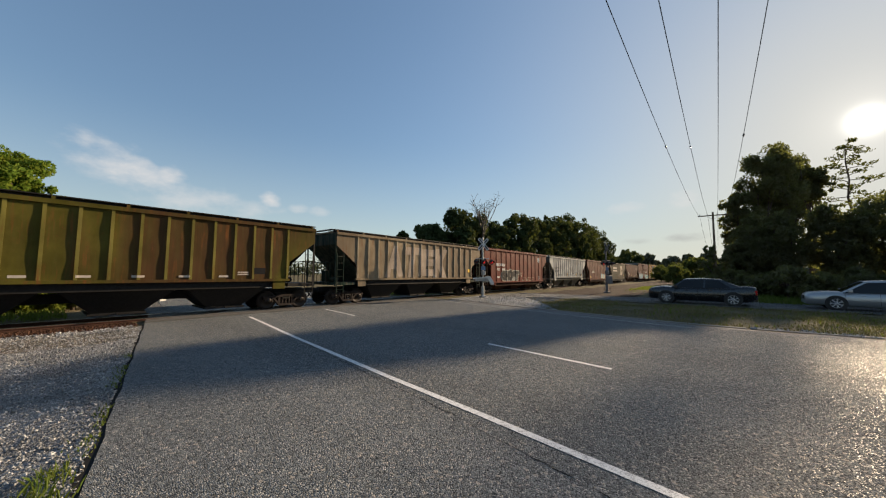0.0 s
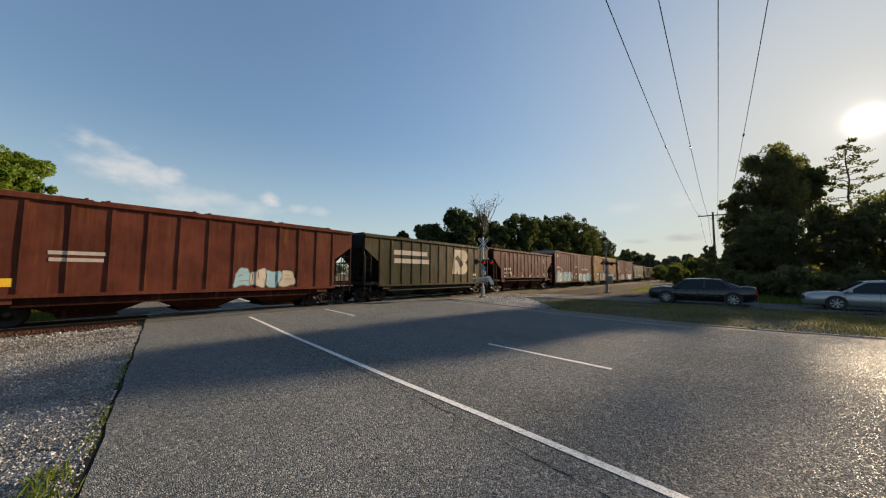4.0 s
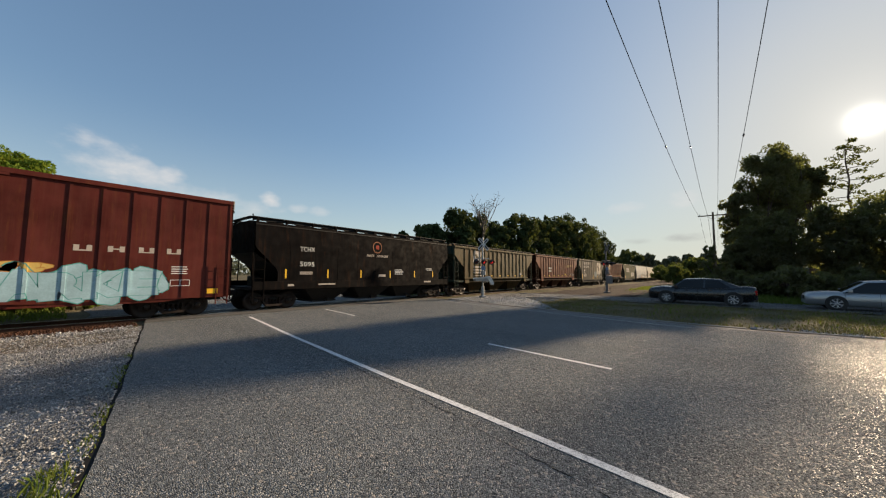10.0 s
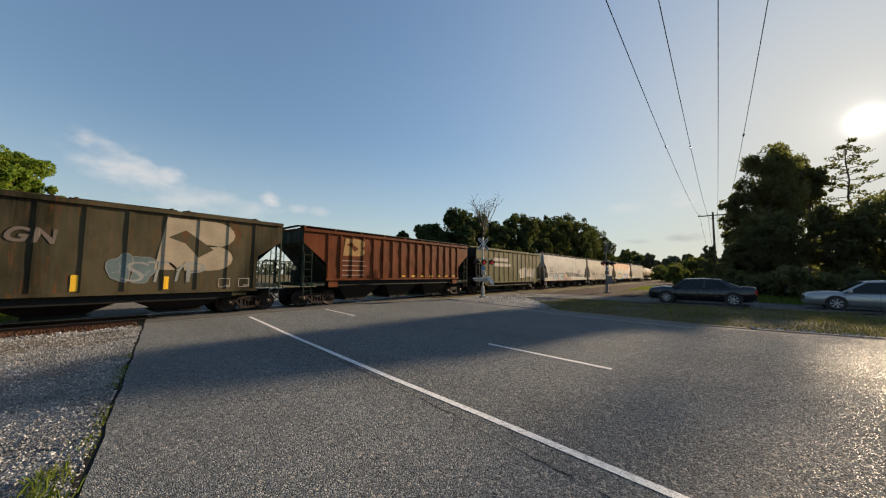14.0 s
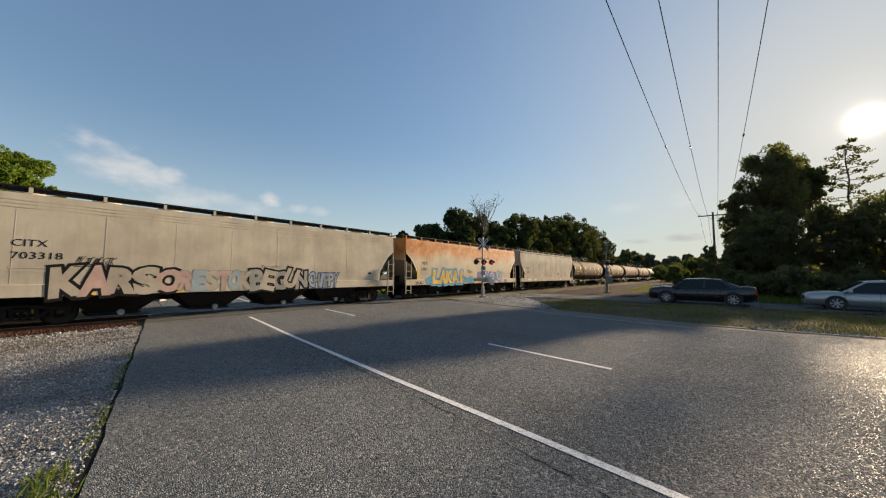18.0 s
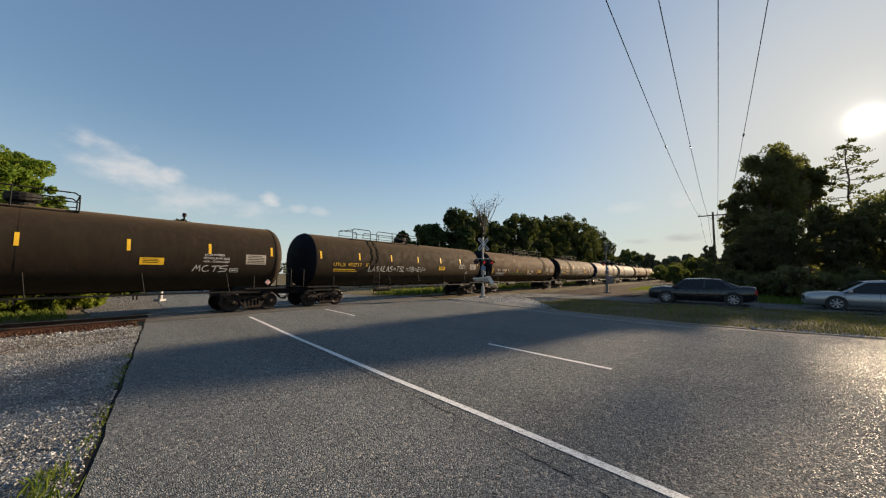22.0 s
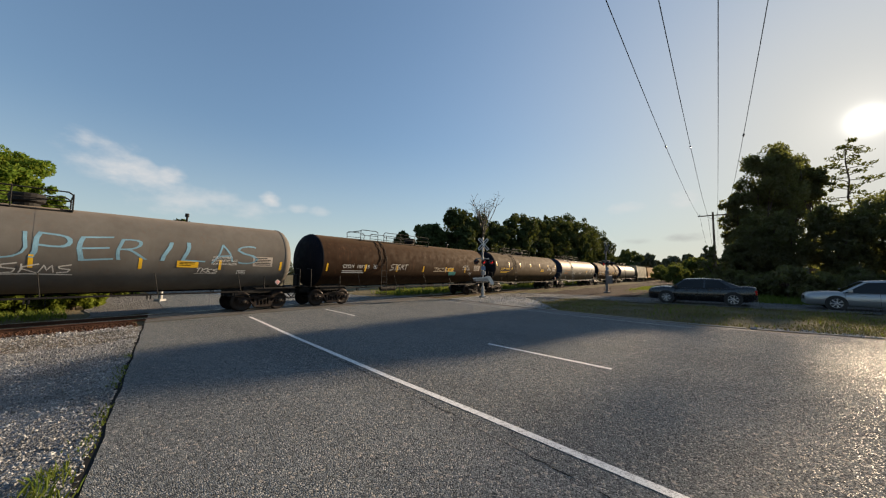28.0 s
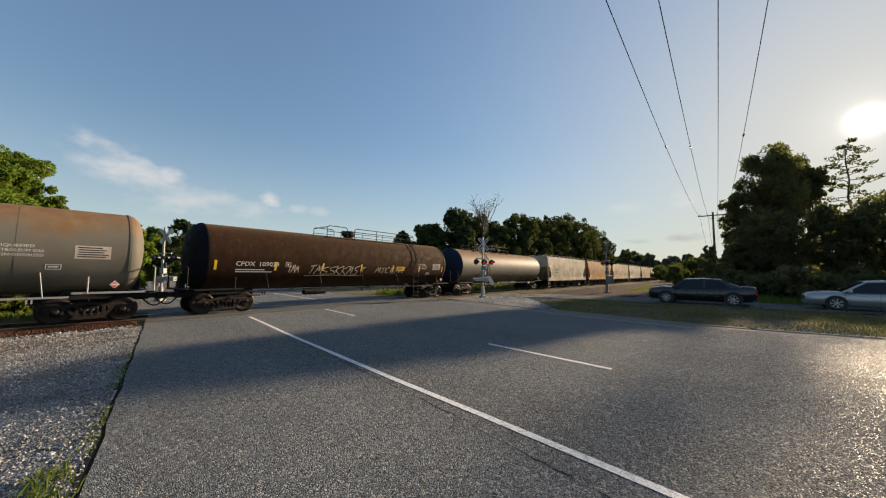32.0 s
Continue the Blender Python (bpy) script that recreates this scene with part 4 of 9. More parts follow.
def scrawl(wagon, skin, x, z, w, h, mat, seed, line_w=0.035, n=None):
    """A quick sprayed tag: slashes, hooks, zigzags and bars thrown side by side."""
    rnd = random.Random(seed)
    s = Shape()
    n = n or max(3, int(w / (h * 0.7)))
    sw = w / n
    lean = rnd.uniform(0.1, 0.35)

    def stroke(pts, k):
        if wagon.name.startswith("tank"):
            pts = [(a[0] + (b[0] - a[0]) * j / 4, a[1] + (b[1] - a[1]) * j / 4) for a, b in zip(pts, pts[1:]) for j in range(4)] + [pts[-1]]
        ribbon(s, skin, [(px + lean * (pz - z), pz) for px, pz in pts], line_w * rnd.uniform(0.75, 1.2), 0.008 + 0.0006 * (k % 4))

    for k in range(n):
        x0, x1 = x + sw * (k + 0.05), x + sw * (k + rnd.uniform(0.75, 1.05))
        lo, hi = z + h * rnd.uniform(0.0, 0.12), z + h * rnd.uniform(0.85, 1.05)
        mid = (lo + hi) / 2
        kind = rnd.randrange(5)
        if kind == 0:
            stroke([(x0, lo), (x0 + 0.1 * sw, mid), (x0, hi)], k)
            stroke([(x0, mid + 0.1 * h), (x1, hi)], k + 1)
            stroke([(x0, mid), (x1, lo)], k + 2)
        elif kind == 1:
            a0 = rnd.uniform(0.6, 1.4)
            stroke([((x0 + x1) / 2 + 0.5 * (x1 - x0) * math.cos(a0 + 4.4 * t / 10), mid + 0.5 * (hi - lo) * math.sin(a0 + 4.4 * t / 10)) for t in range(11)], k)
        elif kind == 2:
            stroke([(x0, lo), (x0 + 0.25 * (x1 - x0), hi), (x0 + 0.5 * (x1 - x0), mid - 0.15 * h), (x0 + 0.75 * (x1 - x0), hi), (x1, lo)], k)
        elif kind == 3:
            stroke([((x0 + x1) / 2, lo), ((x0 + x1) / 2 + 0.05 * sw, hi)], k)
            stroke([(x0, hi - 0.1 * h), (x1, hi)], k + 1)
        else:
            stroke([(x1, hi), (x0, hi - 0.18 * h), (x0 + 0.1 * sw, mid + 0.04 * h), (x1, mid - 0.06 * h), (x1 - 0.1 * sw, lo + 0.1 * h), (x0, lo)], k)
    if rnd.random() < 0.7:
        stroke([(x, z - 0.1 * h), (x + w * 0.5, z - 0.02 * h), (x + w, z - 0.12 * h)], 3)
    return part("spray_tag", s, mat, wagon)


def spray(name, col):
    return plain("spray_" + name, col, 0.8, 0, 0.42, 1.6, 0.0, 0.08)


SP_WHITE, SP_BLACK, SP_BLUE = spray("white", (0.62, 0.60, 0.56)), spray("black", (0.014, 0.014, 0.015)), spray("sky_blue", (0.13, 0.36, 0.50))
SP_TEAL, SP_ORANGE, SP_GREEN = spray("teal", (0.10, 0.33, 0.30)), spray("orange", (0.50, 0.20, 0.05)), spray("green", (0.10, 0.17, 0.05))
SP_YELLOW, SP_VIOLET, SP_PINK = spray("yellow", (0.62, 0.43, 0.13)), spray("violet", (0.27, 0.22, 0.38)), spray("dusty_pink", (0.42, 0.29, 0.24))
SP_RED, SP_CREAM, SP_GREY = spray("red", (0.42, 0.05, 0.04)), spray("cream", (0.55, 0.46, 0.34)), spray("grey", (0.27, 0.27, 0.25))
SP_PALEBLUE, SP_NAVY = spray("pale_blue", (0.34, 0.50, 0.55)), spray("navy", (0.05, 0.09, 0.22))


def end_gear(wagon, half, y, z0, z1, mat, dark, walkway=True):
    """End posts, corner ladders, cross platform and handrails of an open-ended hopper wagon."""
    for sg in (-1, 1):
        for sy in (-1, 1):
            part("corner_post", Shape().box(sg * half - 0.03, sg * half + 0.03, sy * (y - 0.07) - 0.03, sy * (y - 0.07) + 0.05, z0 - 0.35, z1), dark, wagon)
            ladder(wagon, sg * (half - 0.06) - sg * 0.42, sg * (half - 0.06), sy * (y - 0.01), z0 - 0.75, z0 + 1.45, dark, 6)
        s = Shape()
        s.box(min(sg * half, sg * (half - 1.3)), max(sg * half, sg * (half - 1.3)), -y + 0.06, y - 0.06, z0 - 0.32, z0 - 0.16)
        part("end_platform", s, dark, wagon)
        g = Shape()
        for yy in (-0.9, -0.45, 0.0, 0.45, 0.9):
            g.tube((sg * (half - 0.03), yy, z0 - 0.2), (sg * (half - 0.03), yy, z0 + 0.95), 0.022, n=5)
        g.tube((sg * (half - 0.03), -y + 0.1, z0 + 0.95), (sg * (half - 0.03), y - 0.1, z0 + 0.95), 0.024, n=5)
        part("end_handrail", g, dark, wagon)
        b = Shape()
        b.box(sg * (half - 0.75) - 0.2, sg * (half - 0.75) + 0.2, 0.35, 0.85, z0 - 0.16, z0 + 0.5, 0.03)
        b.tube((sg * (half - 0.75), -0.5, z0), (sg * (half - 0.75), 0.2, z0), 0.13, n=10)
        part("brake_gear", b, dark, wagon)


def roof_walk(wagon, half, y, z, mat, dark, posts=9, centre=True):
    """Raised running boards along both roof edges on small brackets, and the hatch row between."""
    for sy in (-1, 1):
        s = Shape()
        s.box(-half - 0.1, half + 0.1, sy * (y - 0.34) - 0.22, sy * (y - 0.34) + 0.22, z + 0.165, z + 0.20)
        s.box(-half - 0.1, half + 0.1, sy * (y - 0.22) - 0.012, sy * (y - 0.22) + 0.012, z + 0.02, z + 0.13)
        part("running_board", s, dark, wagon)
        for k in range(posts):
            x = -half + 0.1 + (2 * half - 0.2) * k / (posts - 1)
            part("board_bracket", Shape().box(x - 0.045, x + 0.045, sy * (y - 0.14) - 0.05, sy * (y - 0.14) + 0.05, z - 0.02, z + 0.164), mat, wagon)
    for sg in (-1, 1):
        part("cross_walk", Shape().box(sg * half - 0.14 + sg * 0.02, sg * half + 0.14 + sg * 0.02, -y + 0.35, y - 0.35, z + 0.187, z + 0.22), dark, wagon)


def hatches(wagon, half, z, mat, n, round_ones=False):
    for k in range(n):
        x = -half + 2 * half * (k + 0.5) / n
        s = Shape()
        if round_ones:
            s.tube((x, 0, z + 0.02), (x, 0, z + 0.2), 0.4, n=16)
            s.tube((x, 0, z + 0.2), (x, 0, z + 0.25), 0.43, 0.36, n=16)
        else:
            w = half / n - 0.08
            s.box(x - w, x + w, -0.38, 0.38, z + 0.02, z + 0.19, 0.03)
            s.box(x - w * 0.9, x - w * 0.84, -0.42, 0.42, z + 0.1, z + 0.22)
            s.box(x + w * 0.84, x + w * 0.9, -0.42, 0.42, z + 0.1, z + 0.22)
        part("hatch_cover", s, mat, wagon)


def hopper_bays(wagon, centres, top, width_top, z0, z1, dark, y=1.35):
    for cx in centres:
        w0, w1 = width_top / 2, width_top * 0.22
        rings = [[(cx - w0, -y, z1), (cx + w0, -y, z1), (cx + w0, y, z1), (cx - w0, y, z1)],
                 [(cx - w1, -y * 0.62, z0 + 0.1), (cx + w1, -y * 0.62, z0 + 0.1), (cx + w1, y * 0.62, z0 + 0.1), (cx - w1, y * 0.62, z0 + 0.1)],
                 [(cx - w1, -y * 0.62, z0), (cx + w1, -y * 0.62, z0), (cx + w1, y * 0.62, z0), (cx - w1, y * 0.62, z0)]]
        s = Shape().loft(rings, True, False, True)
        s.box(cx - w1 - 0.08, cx + w1 + 0.08, -y * 0.62 - 0.06, y * 0.62 + 0.06, z0 + 0.02, z0 + 0.08)
        s.tube((cx, -y * 0.75, z0 + 0.05), (cx, y * 0.75, z0 + 0.05), 0.05, n=8)
        part("hopper_bay", s, dark, wagon)


def dented_sheet(half, in1, kink, zd, z0, eave, first, last, ribs, y, sy, deepest):
    """Side sheet of a ribbed hopper: flat ends, and panels buckled inwards between the ribs."""
    s = Shape()
    for sg, xe in ((-1, first), (1, last)):
        end = [(sg * half, eave), (sg * half, kink), (sg * (half - in1), zd), (sg * (half - in1 - 0.05), z0), (xe, z0), (xe, eave)]
        s.plate(end if sg < 0 else end[::-1], sy * y, sy * (y - 0.02))
    per, nz = 6, 16
    cols = (ribs - 1) * per
    rows = []
    for j in range(nz + 1):
        z = z0 + (eave - z0) * j / nz
        row = []
        for i in range(cols + 1):
            p, u = divmod(i, per)
            wave = 0.5 + 0.32 * math.sin(z * (3.1 + 0.5 * math.sin(p * 2.7)) + p * 1.9) + 0.18 * math.sin(z * 6.3 + p * 3.3)
            dent = deepest * math.sin(math.pi * u / per) * wave
            row.append((first + (last - first) * i / cols, sy * (y - 0.001 - dent), z))
        rows.append(row)
    return s.loft(rows, False, True)


def ribbed_hopper(label, paint, dark, half=7.15, deep=False, ribs=16, rib_w=0.09, roof=True, end_mat=None, lit_rib_mat=None, eave=None, relief=None):
    """A covered hopper with outside ribs, cut-away ends and three bays."""
    wagon = tagged(new("hopper_wagon"), label, "hopper wagon", group="freight wagons of the train")
    y, eave = 1.56, eave or (4.0 if not deep else 4.08)
    z0, in1, kink, zd = (1.43, 1.28, 3.3, 2.3) if not deep else (1.02, 1.05, 3.25, 2.5)
    poly = [(-half, eave), (-half, kink), (-half + in1, zd), (-half + in1 + 0.05, z0), (half - in1 - 0.05, z0), (half - in1, zd), (half, kink), (half, eave)]
    for sy in (-1, 1):
        first, last = -half + in1 + 0.12, half - in1 - 0.12
        part("side_sheet", dented_sheet(half, in1, kink, zd, z0, eave, first, last, ribs, y, sy, 0.014 if deep else 0.022), paint, wagon)
        part("top_chord", Shape().box(-half - 0.02, half + 0.02, sy * (y + 0.03) - 0.05, sy * (y + 0.03) + 0.05, eave - 0.10, eave + 0.04), paint, wagon)
        part("side_sill", Shape().box(-half + in1, half - in1, sy * (y + 0.02) - 0.045, sy * (y + 0.02) + 0.045, z0 - 0.06, z0 + 0.05), paint, wagon)
        relief = relief or (0.026 if deep else 0.042)
        for k in range(ribs):
            x = first + (last - first) * k / (ribs - 1)
            s = Shape()
            s.plate([(x - rib_w / 2, z0), (x + rib_w / 2, z0), (x + rib_w / 2, eave - 0.08), (x - rib_w / 2, eave - 0.08)], sy * (y + 0.001), sy * (y + relief))
            # a separate rib material paints the sun on the ribs as a lighter colour
            part("side_rib", s, lit_rib_mat or paint, wagon)
    SIDES[wagon.name] = (stretches([(first + (last - first) * k / (ribs - 1) - rib_w / 2, first + (last - first) * k / (ribs - 1) + rib_w / 2, relief) for k in range(ribs)]), [(-1.0, 9.0, lambda z: y + 0.001)])
    # slope sheets, inner end walls and roof
    for sg in (-1, 1):
        s = Shape()
        s.add([(sg * half, -y + 0.02, kink + 0.05), (sg * half, y - 0.02, kink + 0.05), (sg * (half - 2.2), y - 0.02, 1.15), (sg * (half - 2.2), -y + 0.02, 1.15)], [(0, 1, 2, 3)])
        s.add([(sg * half, -y + 0.02, kink + 0.05), (sg * half, y - 0.02, kink + 0.05), (sg * half, y - 0.02, eave), (sg * half, -y + 0.02, eave)], [(0, 1, 2, 3)])
        part("slope_sheet", s, end_mat or dark, wagon)
    s = Shape()
    s.loft([[(x, -y, eave), (x, -0.5, eave + 0.1), (x, 0.5, eave + 0.1), (x, y, eave), (x, 0, eave - 0.05)] for x in (-half, half)], True, False, True)
    part("roof", s, paint, wagon)
    part("centre_sill", Shape().box(-half - 0.1, half + 0.1, -0.22, 0.22, 0.66, 0.98), dark, wagon)
    part("underframe", Shape().box(-half + 2.0, half - 2.0, -y + 0.12, y - 0.12, z0 - 0.35, z0 - 0.06), dark, wagon)
    span = (half - 2.0) * 2
    hopper_bays(wagon, [-span * 0.33, 0, span * 0.33], z0, span / 3 - 0.3, 0.2, z0 - 0.3, dark)
    for sg in (-1, 1):
        for sy in (-1, 1):
            b = Shape().box(sg * (half - 1.75) - 0.28, sg * (half - 1.75) + 0.28, sy * (y - 0.03) - 0.03, sy * (y - 0.03) + 0.03, z0 - 0.42 if not deep else 0.78, z0 + (0.02 if not deep else 0.0))
            part("jacking_pad", b, paint, wagon)
    end_gear(wagon, half, y, 1.42, eave, paint, end_mat or dark)
    if roof:
        roof_walk(wagon, half, y, eave, paint, STEEL_DARK)
    else:
        part("running_board", Shape().box(-half - 0.15, half + 0.15, -0.3, 0.3, eave + 0.16, eave + 0.2), dark, wagon)
    hatches(wagon, half - 0.5, eave + 0.08, paint, 4)
    for sg in (-1, 1):
        add_truck(wagon, sg * (half - 1.15))
    add_ends(wagon, half + 0.1)
    return wagon, flat_skin(y + 0.001)


def smooth_hopper(label, paint, dark, half=8.35, sill_paint=None, angular=False, eave=4.13, trucks=1.85):
    """A smooth-sided covered hopper with curved flanks, a deep side sill and four bays."""
    wagon = tagged(new("hopper_wagon"), label, "hopper wagon", group="freight wagons of the train")
    sill_paint = sill_paint or paint

    def flank(z):
        """Half-width of the curved side at height z."""
        u = (z - 2.35) / 1.75
        return 1.57 - 0.10 * u * u if not angular else 1.58 - (0.05 * max(0.0, z - 3.2))

    zs = [1.36, 1.6, 1.8, 2.0, 2.2, 2.4, 2.6, 2.75, 2.9, 3.0, 3.1, 3.2, 3.4, 3.62, 3.8, eave]

    def inset(z):
        """How far the side stops short of the end at height z."""
        if angular:
            return 1.05 * min(1.0, max(0.0, (2.95 - z) / 1.05))
        return 1.08 * max(0.0, min(1.0, (3.05 - z) / 1.25)) ** 0.62
    first, pitch = (-half + 1.7, (2 * half - 3.4) / 8) if angular else (-half + 1.6, (2 * half - 3.2) / 7)

    def swell(x):
        """The sheets bulge a little between their upright seams."""
        return 0.013 * abs(math.sin(math.pi * (x - first) / pitch)) ** 0.75 - 0.004
    n = 72
    cols = [-half + 0.06 + (2 * half - 0.12) * k / n for k in range(n + 1)]
    for sy in (-1, 1):
        s = Shape()
        rows = []
        for z in zs:
            a = half - 0.06 - inset(z)
            rows.append([(max(-a, min(a, x)), sy * (flank(z) + swell(max(-a, min(a, x)))), z) for x in cols])
        s.loft(rows, False, True)
        part("side_sheet", s, paint, wagon)
        if not angular:
            for k, zz in enumerate((eave - 0.43, eave - 0.32, eave - 0.21)):
                part("roof_bead", Shape().box(-half + 0.06, half - 0.06, sy * flank(zz) - 0.012, sy * flank(zz) + 0.012, zz - 0.018, zz + 0.018), paint, wagon)
            for k in range(8):
                x = -half + 1.6 + (2 * half - 3.2) * k / 7
                w = Shape()
                w.loft([[(x - 0.014, sy * (flank(z) + 0.001), z), (x, sy * (flank(z) + 0.0045), z), (x + 0.014, sy * (flank(z) + 0.001), z)] for z in zs[:-2]], False, True)
                part("weld_seam", w, paint, wagon)
        else:
            part("roof_bead", Shape().box(-half + 0.06, half - 0.06, sy * flank(eave) - 0.03, sy * flank(eave) + 0.03, eave - 0.15, eave - 0.095), dark, wagon)
            for k in range(9):
                x = -half + 1.7 + (2 * half - 3.4) * k / 8
                part("weld_seam", Shape().box(x - 0.012, x + 0.012, sy * 1.580 - 0.004, sy * 1.580 + 0.004, 1.4, 3.15), paint, wagon)
        part("side_sill", Shape().box(-half, half, sy * 1.56 - 0.05, sy * 1.56 + 0.05, 0.98, 1.36, 0.012), sill_paint, wagon)
    roof = Shape()
    e = flank(eave)
    roof.loft([[(x, -e, eave), (x, -0.8, eave + 0.1), (x, 0.8, eave + 0.1), (x, e, eave)] for x in (-half + 0.06, half - 0.06)], False, False)
    part("roof", roof, paint, wagon)
    for sg in (-1, 1):
        s = Shape()
        top = [(sg * (half - 0.06), yy, z) for yy, z in ((-1.5, 2.7), (-1.52, 3.6), (-e, eave), (-0.8, eave + 0.1), (0.8, eave + 0.1), (e, eave), (1.52, 3.6), (1.5, 2.7))]
        s.add(top, [tuple(range(8))])
        part("end_wall", s, paint, wagon)
        s = Shape()
        s.add([(sg * (half - 0.06), -1.5, 2.7), (sg * (half - 0.06), 1.5, 2.7), (sg * (half - 2.3), 1.45, 1.1), (sg * (half - 2.3), -1.45, 1.1)], [(0, 1, 2, 3)])
        part("slope_sheet", s, dark if angular else paint, wagon)
        s = Shape()
        s.box(min(sg * half, sg * (half - 2.2)), max(sg * half, sg * (half - 2.2)), -1.5, 1.5, 0.98, 1.1)
        part("end_platform", s, dark, wagon)
        for sy in (-1, 1):
            ladder(wagon, sg * (half - 0.03), sg * (half - 0.5), sy * 1.60, 0.42, 2.55, sill_paint, 5, 0.02)
            part("grab_rail", Shape().path([(sg * (half - 0.03), sy * 1.5, 1.3), (sg * (half + 0.03), sy * 1.5, 3.7), (sg * (half - 0.02), sy * 1.25, eave + 0.35)], 0.026, 6), sill_paint, wagon)
        b = Shape()
        b.box(sg * (half - 0.9) - 0.25, sg * (half - 0.9) + 0.25, 0.2, 0.8, 1.1, 1.6, 0.03)
        part("brake_gear", b, dark, wagon)
    part("centre_sill", Shape().box(-half - 0.1, half + 0.1, -0.22, 0.22, 0.66, 0.98), dark, wagon)
    span = (half - 2.5) * 2
    nb = 4 if half > 7 else 3
    hopper_bays(wagon, [-span / 2 + span * (k + 0.5) / nb for k in range(nb)], 1.2, span / nb - 0.05, 0.22, 1.05, dark)
    for k in range(nb):
        x = -span / 2 + span * (k + 0.5) / nb
        part("outlet_cap", Shape().tube((x + 0.15, -1.05, 0.32), (x + 0.15, -0.85, 0.32), 0.10, n=12), GALV if not angular else dark, wagon)
    roof_walk(wagon, half - 0.1, 1.5, eave + 0.05, sill_paint, dark, 11)
    hatches(wagon, half - 0.8, eave + 0.08, paint, 8, True)
    for sg in (-1, 1):
        add_truck(wagon, sg * (half - trucks))
    add_ends(wagon, half + 0.1)
    SIDES[wagon.name] = ([(-12.0, cols[0], 0.0, 0.0)] + [(a, b, swell(a), swell(b)) for a, b in zip(cols, cols[1:])] + [(cols[-1], 12.0, 0.0, 0.0)], [(-1.0, 1.362, lambda z: 1.612)] + [(max(a, 1.362), b, lambda z: flank(z) + 0.0042) for a, b in zip(zs, zs[1:])])
    return wagon, flat_skin(1.57)


def boxcar(label, paint, door_mat, end_mat, roof_mat, half=7.9, doors=((-0.6, 2.5),), ribs_left=8, ribs_right=6, rib_w=0.04, relief=0.024, top=4.80, rod_mat=None):
    """A high boxcar with pressed ribs, a plug door on rods and corrugated ends."""
    wagon = tagged(new("boxcar"), label, "boxcar", group="freight wagons of the train")
    y, z0, z1 = 1.52, 0.80, top
    d0, d1 = doors[0][0], doors[-1][1]
    for sy in (-1, 1):
        part("side_sheet", Shape().plate([(-half, z0 - 0.05), (half, z0 - 0.05), (half, z1), (-half, z1)], sy * y, sy * (y - 0.03)), paint, wagon)
        part("side_sill", Shape().plate([(-half, z0 - 0.06), (-half + 1.5, z0 - 0.06), (-half + 2.2, z0 - 0.16), (half - 2.2, z0 - 0.16), (half - 1.5, z0 - 0.06), (half, z0 - 0.06), (half, z0 + 0.12), (-half, z0 + 0.12)],
                                        sy * (y - 0.035), sy * (y - 0.09)), paint, wagon)
        part("top_chord", Shape().box(-half, half, sy * (y + 0.02) - 0.06, sy * (y + 0.02) + 0.06, z1 - 0.12, z1 + 0.03), paint, wagon)
        xs = [-half + 0.06] + [-half + (d0 - 0.15 + half) * (k + 1) / (ribs_left + 1) for k in range(ribs_left)] + [d0 - 0.14]
        xs += [d1 + 0.14] + [d1 + (half - d1 - 0.15) * (k + 1) / (ribs_right + 1) + 0.1 for k in range(ribs_right)] + [half - 0.06]
        for x in xs:
            part("side_rib", Shape().plate([(x - rib_w, z0), (x + rib_w, z0), (x + rib_w, z1 - 0.1), (x - rib_w, z1 - 0.1)], sy * (y + 0.001), sy * (y + relief)), paint, wagon)
        for a, b in doors:
            d = part("door", Shape().box(a + 0.03, b - 0.03, sy * (y + 0.035) - 0.03, sy * (y + 0.035) + 0.03, z0 + 0.18, z1 - 0.22, 0.01), door_mat, wagon)
            for k in range(5):
                z = z0 + 0.35 + (z1 - z0 - 0.8) * k / 4
                part("door_bar", Shape().box(a + 0.05, b - 0.05, sy * (y + 0.085) - 0.025, sy * (y + 0.085) + 0.025, z - 0.035, z + 0.035), door_mat, d)
            for k in range(2):
                x = a + (b - a) * (0.26 + 0.48 * k)
                part("door_rod", Shape().tube((x, sy * (y + 0.12), z0 + 0.1), (x, sy * (y + 0.12), z1 - 0.12), 0.018 if rod_mat else 0.028, n=6), rod_mat or door_mat, d)
            if not rod_mat:
                part("door_panel", Shape().box(a + (b - a) * 0.5 - 0.04, a + (b - a) * 0.5 + 0.04, sy * (y + 0.075) - 0.02, sy * (y + 0.075) + 0.02, z0 + 0.3, z1 - 0.3), door_mat, d)
            part("door_lock", Shape().box(a + (b - a) * 0.45, a + (b - a) * 0.62, sy * (y + 0.12) - 0.02, sy * (y + 0.12) + 0.02, z0 + 0.95, z0 + 1.15, 0.01), GALV, d)
        part("door_track", Shape().box(d0 - 1.0, d1 + 1.0, sy * (y + 0.09) - 0.03, sy * (y + 0.09) + 0.03, z0 - 0.02, z0 + 0.06), paint, wagon)
        part("door_track", Shape().box(d0 - 0.4, d1 + 0.4, sy * (y + 0.08) - 0.03, sy * (y + 0.08) + 0.03, z1 - 0.2, z1 - 0.13), paint, wagon)
    SIDES[wagon.name] = (stretches([(x - rib_w, x + rib_w, relief) for x in xs] + [(a + 0.03, b - 0.03, 0.066) for a, b in doors]), [(-1.0, 9.0, lambda z: y + 0.002)])
